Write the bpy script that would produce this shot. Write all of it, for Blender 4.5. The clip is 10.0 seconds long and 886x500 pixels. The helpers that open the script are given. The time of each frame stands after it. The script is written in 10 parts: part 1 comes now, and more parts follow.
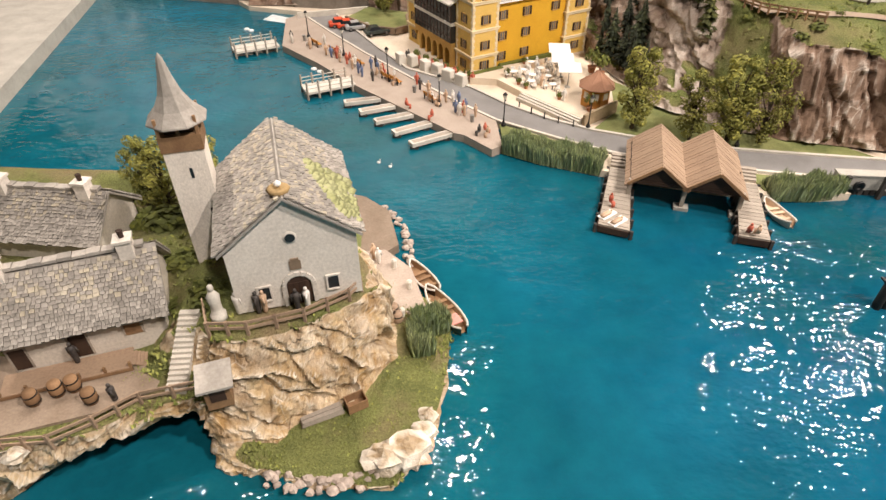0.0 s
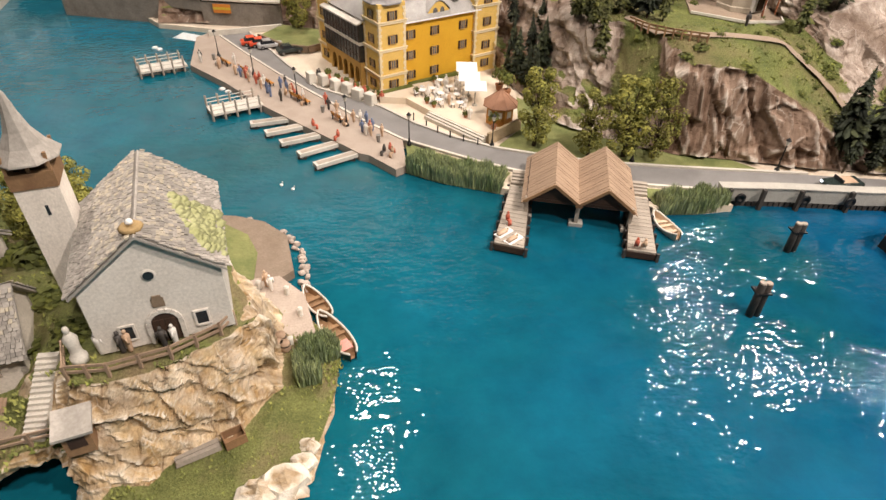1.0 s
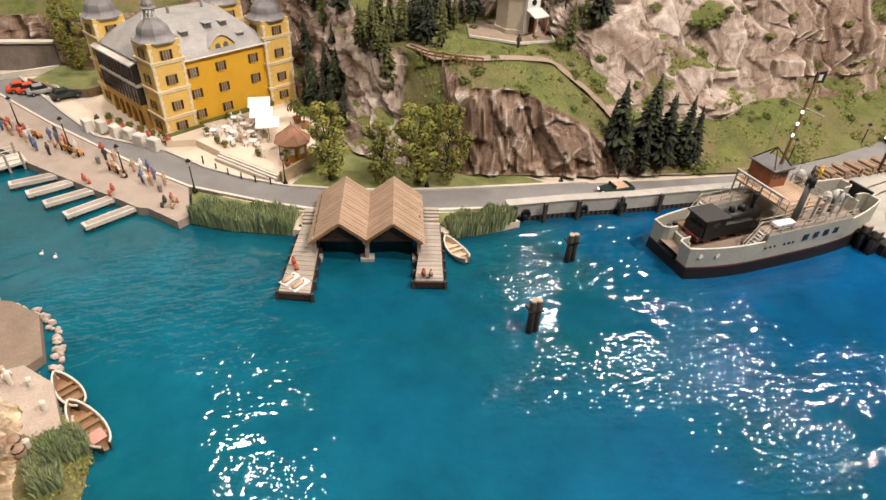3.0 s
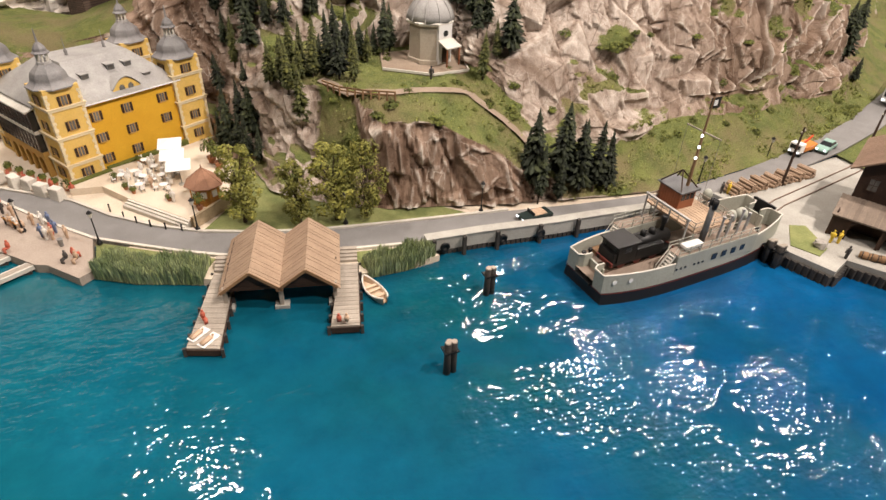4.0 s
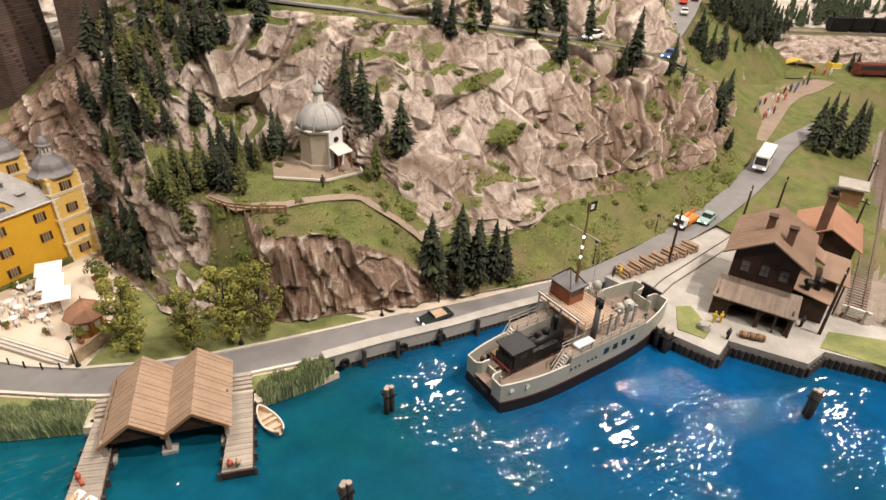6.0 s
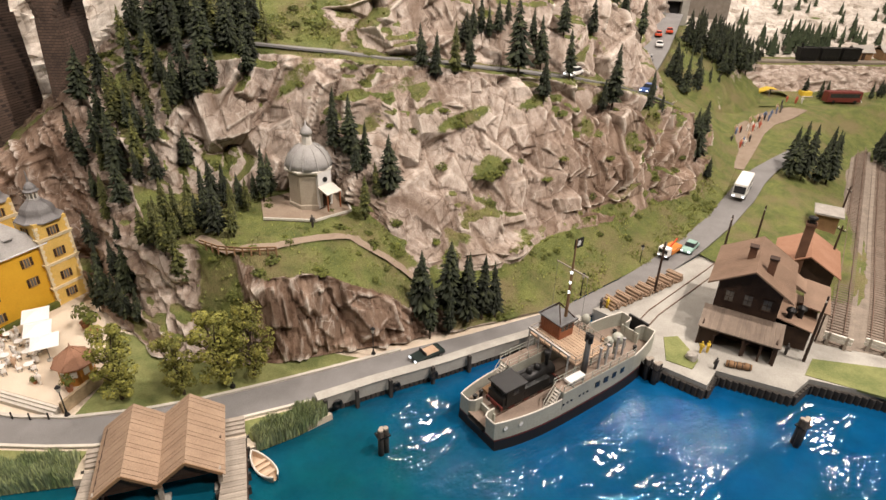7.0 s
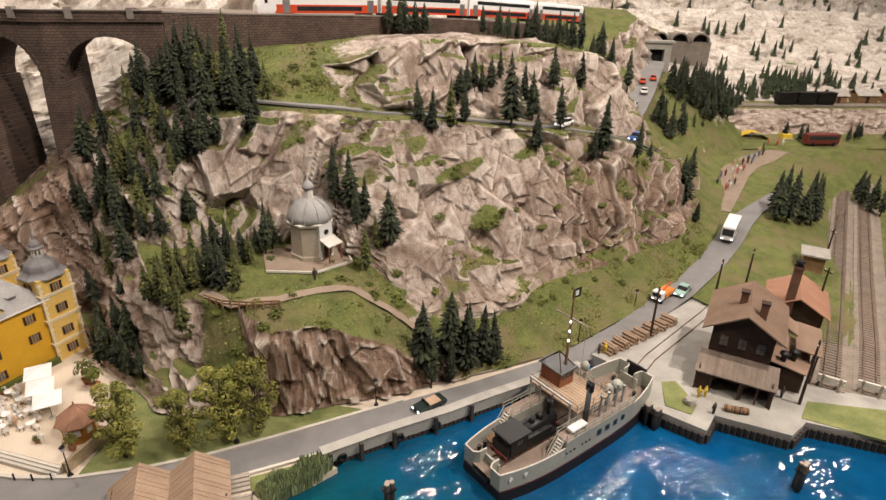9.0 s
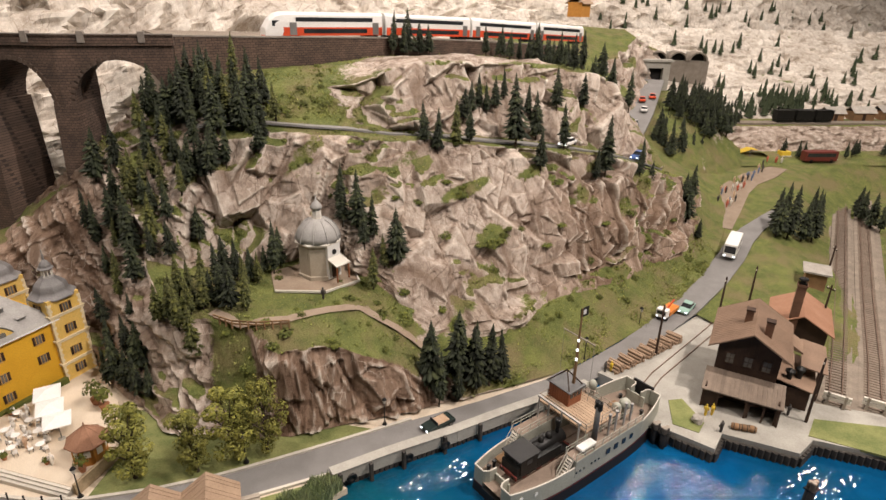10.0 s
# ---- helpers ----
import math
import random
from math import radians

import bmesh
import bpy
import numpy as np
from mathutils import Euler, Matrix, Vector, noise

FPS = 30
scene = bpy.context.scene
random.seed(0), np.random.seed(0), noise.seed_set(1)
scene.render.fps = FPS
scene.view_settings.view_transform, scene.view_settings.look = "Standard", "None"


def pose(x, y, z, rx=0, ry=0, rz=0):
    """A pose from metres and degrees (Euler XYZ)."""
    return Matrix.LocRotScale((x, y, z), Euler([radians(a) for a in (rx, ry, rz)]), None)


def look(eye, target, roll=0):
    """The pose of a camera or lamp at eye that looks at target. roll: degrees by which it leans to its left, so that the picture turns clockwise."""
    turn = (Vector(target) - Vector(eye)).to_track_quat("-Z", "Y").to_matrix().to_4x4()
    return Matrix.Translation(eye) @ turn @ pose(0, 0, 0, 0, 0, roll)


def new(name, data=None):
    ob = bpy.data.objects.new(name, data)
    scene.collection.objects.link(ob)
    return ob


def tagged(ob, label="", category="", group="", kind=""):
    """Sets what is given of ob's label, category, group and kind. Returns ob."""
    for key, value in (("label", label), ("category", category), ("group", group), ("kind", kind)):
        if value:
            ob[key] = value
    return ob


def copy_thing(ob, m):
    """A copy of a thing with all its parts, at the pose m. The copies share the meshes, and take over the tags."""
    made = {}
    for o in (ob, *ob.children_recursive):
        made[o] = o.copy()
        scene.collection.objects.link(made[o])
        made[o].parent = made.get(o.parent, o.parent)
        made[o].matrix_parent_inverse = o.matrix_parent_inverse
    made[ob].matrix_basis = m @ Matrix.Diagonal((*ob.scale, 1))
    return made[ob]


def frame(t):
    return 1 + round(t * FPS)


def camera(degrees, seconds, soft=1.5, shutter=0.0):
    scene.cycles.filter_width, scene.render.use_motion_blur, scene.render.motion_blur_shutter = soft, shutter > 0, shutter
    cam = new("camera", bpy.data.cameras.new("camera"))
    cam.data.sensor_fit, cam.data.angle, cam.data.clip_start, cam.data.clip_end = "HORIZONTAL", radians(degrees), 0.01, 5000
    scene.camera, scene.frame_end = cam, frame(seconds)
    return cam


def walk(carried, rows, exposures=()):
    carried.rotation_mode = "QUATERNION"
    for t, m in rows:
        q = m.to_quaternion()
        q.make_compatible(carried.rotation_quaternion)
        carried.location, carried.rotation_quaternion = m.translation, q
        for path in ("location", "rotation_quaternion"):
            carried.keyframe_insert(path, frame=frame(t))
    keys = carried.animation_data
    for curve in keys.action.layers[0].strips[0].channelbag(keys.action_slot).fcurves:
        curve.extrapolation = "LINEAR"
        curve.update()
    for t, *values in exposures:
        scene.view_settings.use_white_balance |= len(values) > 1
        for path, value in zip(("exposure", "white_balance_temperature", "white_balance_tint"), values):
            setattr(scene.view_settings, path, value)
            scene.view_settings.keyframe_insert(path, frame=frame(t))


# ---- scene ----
cam = camera(73.63, 10.0)
PATH = [
    (0, (-0.00179, 0.10114, 0.39196), (-0.04119, 1.51120, -0.72614), -0.132),
    (0.5, (0.02794, 0.10460, 0.39931), (0.04470, 1.52321, -0.70851), 0.370),
    (1, (0.05560, 0.10642, 0.40554), (0.16622, 1.53056, -0.68971), 1.657),
    (1.5, (0.08016, 0.10622, 0.41149), (0.28744, 1.53035, -0.66966), 2.826),
    (2, (0.10987, 0.11255, 0.41743), (0.40672, 1.52907, -0.65277), 3.256),
    (2.5, (0.14074, 0.11856, 0.42479), (0.52916, 1.51873, -0.63760), 3.435),
    (3, (0.16580, 0.11948, 0.42606), (0.62615, 1.50195, -0.63076), 2.933),
    (4.5, (0.23642, 0.13357, 0.46856), (0.88937, 1.47903, -0.53313), 2.749),
    (5, (0.25210, 0.13684, 0.48461), (0.95398, 1.47581, -0.49239), 2.836),
    (5.5, (0.26747, 0.14372, 0.50450), (1.02057, 1.47477, -0.44480), 2.502),
    (6, (0.28082, 0.15193, 0.52931), (1.07626, 1.48226, -0.38584), 2.180),
    (7.5, (0.27038, 0.15595, 0.55403), (1.13982, 1.50293, -0.26433), 1.540),
    (8, (0.26715, 0.15594, 0.56127), (1.15052, 1.51034, -0.22948), 1.460),
    (8.5, (0.26367, 0.15613, 0.56875), (1.15839, 1.51693, -0.19786), 1.345),
    (9, (0.25711, 0.15725, 0.57577), (1.15947, 1.52392, -0.17120), 1.241),
    (9.5, (0.25027, 0.15980, 0.57960), (1.16014, 1.53141, -0.14897), 1.193),
    (10, (0.24259, 0.16059, 0.58477), (1.15875, 1.54049, -0.11989), 1.120),
]
walk(cam, [(t, look(eye, target, roll)) for t, eye, target, roll in PATH], [(0, 0.54), (1, 0.46), (3, 0.36), (6, 0.30), (8, 0.09), (10, 0.0)])

# ---- the place is a 1:87 model; all plans below are in full-size metres, brought down by S ----
S = 1.0 / 87.0

# ---- light: hall spotlights, and four fill lamps added out of view ----
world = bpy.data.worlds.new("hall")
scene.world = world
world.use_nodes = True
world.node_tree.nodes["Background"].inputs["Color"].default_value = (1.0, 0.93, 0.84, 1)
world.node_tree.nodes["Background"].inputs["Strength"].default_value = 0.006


def spot_or_fill(x, y, z, aim, watts, size, colour=(1.0, 0.88, 0.80)):
    """A hall spotlight or an added fill lamp; its housing is built with the ceiling."""
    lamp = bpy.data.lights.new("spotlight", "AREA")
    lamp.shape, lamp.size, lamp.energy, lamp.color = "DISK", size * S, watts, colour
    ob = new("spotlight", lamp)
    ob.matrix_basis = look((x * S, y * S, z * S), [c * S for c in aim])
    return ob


# First six are placed from lake glints; last four are unseen fill lamps.
SPOTS_AND_FILL = [(176, 186, 176, (60, 70, 0), 13, 8), (148, 228, 176, (60, 70, 0), 8, 6), (-7, 155, 176, (0, 60, 0), 18, 9), (214, 150, 176, (70, 60, 0), 7, 5), (242, 119, 176, (80, 50, 0), 6, 5), (314, 99, 176, (95, 40, 0), 4, 5),
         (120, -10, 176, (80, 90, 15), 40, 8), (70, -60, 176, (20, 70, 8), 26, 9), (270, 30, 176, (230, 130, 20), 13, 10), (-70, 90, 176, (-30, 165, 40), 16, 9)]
for x, y, z, aim, watts, size in SPOTS_AND_FILL:
    spot_or_fill(x, y, z, aim, watts, size)

rng = random.Random(7)


# ---- materials ----
def nodes_of(name):
    m = bpy.data.materials.new(name)
    m.use_nodes = True
    t = m.node_tree
    return m, t, t.nodes["Principled BSDF"]


def link(t, a, b):
    t.links.new(a, b)


def coords(t, scale, space="Object"):
    c = t.nodes.new("ShaderNodeTexCoord")
    g = t.nodes.new("ShaderNodeMapping")
    g.inputs["Scale"].default_value = [87.0 * v for v in (scale if isinstance(scale, tuple) else (scale,) * 3)]
    link(t, c.outputs[space], g.inputs["Vector"])
    return g.outputs["Vector"]


def noise_node(t, vec, scale=1.0, detail=4.0, rough=0.55):
    n = t.nodes.new("ShaderNodeTexNoise")
    n.inputs["Scale"].default_value, n.inputs["Detail"].default_value = scale, detail
    n.inputs["Roughness"].default_value = rough
    link(t, vec, n.inputs["Vector"])
    return n.outputs["Fac"]


def ramp(t, fac, stops):
    r = t.nodes.new("ShaderNodeValToRGB")
    els = r.color_ramp.elements
    while len(els) < len(stops):
        els.new(0.5)
    for e, (p, c) in zip(els, stops):
        e.position, e.color = p, (c if len(c) == 4 else (*c, 1))
    link(t, fac, r.inputs["Fac"])
    return r.outputs["Color"]


def mix(t, fac, a, b, blend="MIX"):
    m = t.nodes.new("ShaderNodeMix")
    m.data_type, m.blend_type = "RGBA", blend
    for v, k in ((fac, 0), (a, 6), (b, 7)):
        if isinstance(v, (int, float)):
            m.inputs[k].default_value = v
        elif isinstance(v, tuple):
            m.inputs[k].default_value = (*v[:3], 1)
        else:
            link(t, v, m.inputs[k])
    return m.outputs[2]


def bump(t, bsdf, height, strength, distance):
    b = t.nodes.new("ShaderNodeBump")
    b.inputs["Strength"].default_value, b.inputs["Distance"].default_value = strength, distance * S
    link(t, height, b.inputs["Height"])
    link(t, b.outputs["Normal"], bsdf.inputs["Normal"])
    return b


def vary(t, col, amount):
    """Small differences of tone from object to object."""
    i = t.nodes.new("ShaderNodeObjectInfo")
    r = ramp(t, i.outputs["Random"], [(0, (1 - amount,) * 3), (1, (1 + amount * 0.6,) * 3)])
    return mix(t, 1.0, col, r, "MULTIPLY")


def surface(name, a, b, scale=1.0, fine=9.0, rough=0.7, metal=0.0, relief=0.3, depth=0.04, spread=0.12, space="Object", spec=0.4, island=0.0):
    """A plain surface of two tones at two scales, with grain and a little wear."""
    m, t, p = nodes_of(name)
    big = noise_node(t, coords(t, scale, space), 1.0, 5, 0.6)
    small = noise_node(t, coords(t, fine, space), 1.0, 3, 0.6)
    c = mix(t, ramp(t, big, [(0.32, (0, 0, 0)), (0.68, (1, 1, 1))]), a, b)
    c = mix(t, 0.5, c, ramp(t, small, [(0.25, (0.62, 0.62, 0.62)), (0.75, (1.25, 1.25, 1.25))]), "MULTIPLY")
    if island:
        one = t.nodes.new("ShaderNodeNewGeometry")
        c = mix(t, 1.0, c, ramp(t, one.outputs["Random Per Island"], [(0, (1 - island, 1 - island, 1 - island)), (0.6, (1, 1, 1)), (1, (1 + island * 1.2, 1 + island, 1 + island * 0.3))]), "MULTIPLY")
    link(t, vary(t, c, spread), p.inputs["Base Color"])
    p.inputs["Roughness"].default_value, p.inputs["Metallic"].default_value = rough, metal
    p.inputs["Specular IOR Level"].default_value = spec
    if relief:
        bump(t, p, small, relief, depth)
    return m


def ground_mat(name, rock_a, rock_b, rock_c, grass_a, grass_b, soil, earth=(0.60, 0.50, 0.43), seam=0.8, grain=(1.3, 1.3, 0.16)):
    """Carved plaster rock with turf where the mesh carries it."""
    m, t, p = nodes_of(name)
    v = coords(t, 1.0)
    n1 = noise_node(t, coords(t, 0.10), 1.0, 6, 0.62)
    n2 = noise_node(t, coords(t, (0.9, 0.9, 0.35)), 1.0, 6, 0.65)
    n3 = noise_node(t, coords(t, 5.0), 1.0, 3, 0.6)
    rock = mix(t, ramp(t, n1, [(0.36, (0, 0, 0)), (0.62, (1, 1, 1))]), rock_a, rock_b)
    rock = mix(t, ramp(t, n2, [(0.40, (0, 0, 0)), (0.66, (0.75, 0.75, 0.75))]), rock, rock_c)
    crack = t.nodes.new("ShaderNodeTexVoronoi")
    crack.feature = "DISTANCE_TO_EDGE"
    warp = mix(t, 0.25, coords(t, (0.5, 0.5, 0.32)), n2, "ADD")
    link(t, warp, crack.inputs["Vector"])
    crack.inputs["Scale"].default_value = 0.95
    where = ramp(t, noise_node(t, coords(t, 0.22), 1.0, 3, 0.6), [(0.47, (0, 0, 0)), (0.57, (1, 1, 1))])
    vein = mix(t, 1.0, ramp(t, crack.outputs["Distance"], [(0.0, (0.55, 0.55, 0.55)), (0.022, (0, 0, 0))]), where, "MULTIPLY")
    tint = t.nodes.new("ShaderNodeAttribute")
    tint.attribute_name = "earthy"
    rock = mix(t, tint.outputs["Fac"], rock, mix(t, 1.0, rock, earth, "MULTIPLY"))
    streak = noise_node(t, coords(t, grain), 1.0, 5, 0.7)
    rock = mix(t, 0.55, rock, ramp(t, streak, [(0.32, (0.66, 0.61, 0.57)), (0.5, (1, 1, 1)), (0.7, (1.15, 1.14, 1.12))]), "MULTIPLY")
    slab = t.nodes.new("ShaderNodeAttribute")
    slab.attribute_name = "slab"
    rock = mix(t, 1.0, rock, ramp(t, slab.outputs["Fac"], [(0.1, (0.76, 0.72, 0.68)), (0.5, (1, 0.99, 0.98)), (0.9, (1.22, 1.21, 1.20))]), "MULTIPLY")
    split = t.nodes.new("ShaderNodeTexVoronoi")
    split.feature = "DISTANCE_TO_EDGE"
    link(t, mix(t, 0.3, coords(t, (0.42, 0.42, 0.2)), n2, "ADD"), split.inputs["Vector"])
    split.inputs["Scale"].default_value = 0.9
    fissure = mix(t, 1.0, ramp(t, split.outputs["Distance"], [(0.0, (0.85, 0.85, 0.85)), (0.035, (0, 0, 0))]), ramp(t, noise_node(t, coords(t, 0.3), 1.0, 3, 0.6), [(0.44, (1, 1, 1)), (0.54, (0, 0, 0))]), "MULTIPLY")
    rock = mix(t, fissure, rock, mix(t, 1.0, rock, (0.42, 0.36, 0.31), "MULTIPLY"))
    rock = mix(t, vein, rock, mix(t, 0.5, rock_c, (0.80, 0.75, 0.66)))
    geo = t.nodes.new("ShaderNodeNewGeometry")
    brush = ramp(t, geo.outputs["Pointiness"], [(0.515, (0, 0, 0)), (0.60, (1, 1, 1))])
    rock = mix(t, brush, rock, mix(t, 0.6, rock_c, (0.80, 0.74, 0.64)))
    # Rock colour is darkened along the creases between blocks.
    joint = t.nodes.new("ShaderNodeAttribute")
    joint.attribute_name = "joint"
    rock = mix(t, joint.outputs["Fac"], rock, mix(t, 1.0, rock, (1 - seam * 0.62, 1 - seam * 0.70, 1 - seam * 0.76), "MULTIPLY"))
    rock = mix(t, 0.4, rock, ramp(t, n3, [(0.25, (0.7, 0.7, 0.7)), (0.75, (1.3, 1.3, 1.3))]), "MULTIPLY")
    g = mix(t, ramp(t, noise_node(t, coords(t, 0.35), 1.0, 6, 0.7), [(0.35, (0, 0, 0)), (0.65, (1, 1, 1))]), grass_a, grass_b)
    g = mix(t, ramp(t, noise_node(t, coords(t, 0.16), 1.0, 4, 0.6), [(0.47, (0, 0, 0)), (0.66, (0.95, 0.95, 0.95))]), g, soil)
    g = mix(t, 0.7, g, ramp(t, noise_node(t, coords(t, 6.0), 1.0, 3, 0.7), [(0.3, (0.5, 0.5, 0.5)), (0.7, (1.4, 1.4, 1.4))]), "MULTIPLY")
    att = t.nodes.new("ShaderNodeAttribute")
    att.attribute_name = "turf"
    edge = t.nodes.new("ShaderNodeMath")
    edge.operation = "ADD"
    link(t, att.outputs["Fac"], edge.inputs[0])
    off = t.nodes.new("ShaderNodeMath")
    off.operation = "MULTIPLY_ADD"
    link(t, noise_node(t, coords(t, 0.8), 1.0, 6, 0.7), off.inputs[0])
    off.inputs[1].default_value, off.inputs[2].default_value = 0.9, -0.45
    link(t, off.outputs[0], edge.inputs[1])
    mask = ramp(t, edge.outputs[0], [(0.45, (0, 0, 0)), (0.58, (1, 1, 1))])
    link(t, mix(t, mask, rock, g), p.inputs["Base Color"])
    p.inputs["Roughness"].default_value = 0.85
    p.inputs["Specular IOR Level"].default_value = 0.25
    h = mix(t, mask, mix(t, 0.5, n2, n3), noise_node(t, coords(t, 9.0), 1.0, 3, 0.7))
    bump(t, p, h, 0.8, 0.25)
    return m


def water_mat():
    """Clear cast resin over a painted bed: deep blue, greener near the shores, with set ripples."""
    m, t, p = nodes_of("lake_resin")
    v = coords(t, 1.0)
    n = noise_node(t, coords(t, 0.03), 1.0, 4, 0.55)
    xyz = t.nodes.new("ShaderNodeSeparateXYZ")
    link(t, coords(t, 0.01), xyz.inputs[0])
    deep = ramp(t, xyz.outputs[0], [(0.02, (0, 0, 0)), (0.62, (1, 1, 1))])
    teal = ramp(t, n, [(0.30, (0.004, 0.072, 0.086)), (0.5, (0.004, 0.092, 0.130)), (0.7, (0.006, 0.120, 0.185))])
    c = ramp(t, n, [(0.30, (0.003, 0.060, 0.072)), (0.42, (0.003, 0.055, 0.115)), (0.56, (0.002, 0.064, 0.175)), (0.75, (0.004, 0.095, 0.240))])
    n2 = noise_node(t, coords(t, 0.22), 1.0, 6, 0.7)
    tone = mix(t, 0.8, mix(t, deep, teal, c), ramp(t, n2, [(0.3, (0.65, 0.7, 0.75)), (0.7, (1.3, 1.25, 1.2))]), "MULTIPLY")
    link(t, tone, p.inputs["Base Color"])
    p.inputs["Roughness"].default_value = 0.028
    p.inputs["IOR"].default_value = 1.40
    swell = noise_node(t, coords(t, (0.2, 0.28, 1)), 1.0, 2, 0.5)
    w1 = noise_node(t, coords(t, (0.85, 1.3, 1)), 1.0, 1, 0.4)
    w2 = noise_node(t, coords(t, (2.0, 2.8, 1)), 1.0, 1, 0.4)
    gate = noise_node(t, coords(t, (0.075, 0.12, 1)), 1.0, 3, 0.55)
    amp = ramp(t, gate, [(0.42, (0.14, 0.14, 0.14)), (0.48, (0.6, 0.6, 0.6)), (0.58, (1, 1, 1))])
    chop = mix(t, 1.0, mix(t, 0.30, w1, w2), amp, "MULTIPLY")
    bump(t, p, mix(t, 0.62, swell, chop), 1.0, 0.22)
    return m


def masonry_mat(name, a, b, joint):
    """Coursed stone seen from afar: courses along x, joints recessed in the relief."""
    m, t, p = nodes_of(name)
    xyz = t.nodes.new("ShaderNodeSeparateXYZ")
    link(t, coords(t, 1.0), xyz.inputs[0])
    run = t.nodes.new("ShaderNodeMath")
    run.operation = "SUBTRACT"
    link(t, xyz.outputs[0], run.inputs[0])
    link(t, xyz.outputs[1], run.inputs[1])
    flat = t.nodes.new("ShaderNodeCombineXYZ")
    link(t, run.outputs[0], flat.inputs[0])
    link(t, xyz.outputs[2], flat.inputs[1])
    k = t.nodes.new("ShaderNodeTexBrick")
    link(t, flat.outputs[0], k.inputs["Vector"])
    for name_, val in (("Color1", a), ("Color2", b), ("Mortar", joint)):
        k.inputs[name_].default_value = (*val, 1)
    for name_, val in (("Scale", 1.0), ("Mortar Size", 0.045), ("Mortar Smooth", 0.2), ("Brick Width", 0.78), ("Row Height", 0.40)):
        k.inputs[name_].default_value = val
    n = noise_node(t, coords(t, 0.35), 1.0, 5, 0.65)
    link(t, mix(t, 0.7, k.outputs["Color"], ramp(t, n, [(0.3, (0.6, 0.6, 0.6)), (0.7, (1.5, 1.45, 1.4))]), "MULTIPLY"), p.inputs["Base Color"])
    p.inputs["Roughness"].default_value = 0.9
    bump(t, p, ramp(t, k.outputs["Fac"], [(0, (1, 1, 1)), (1, (0, 0, 0))]), 0.8, 0.12)
    return m


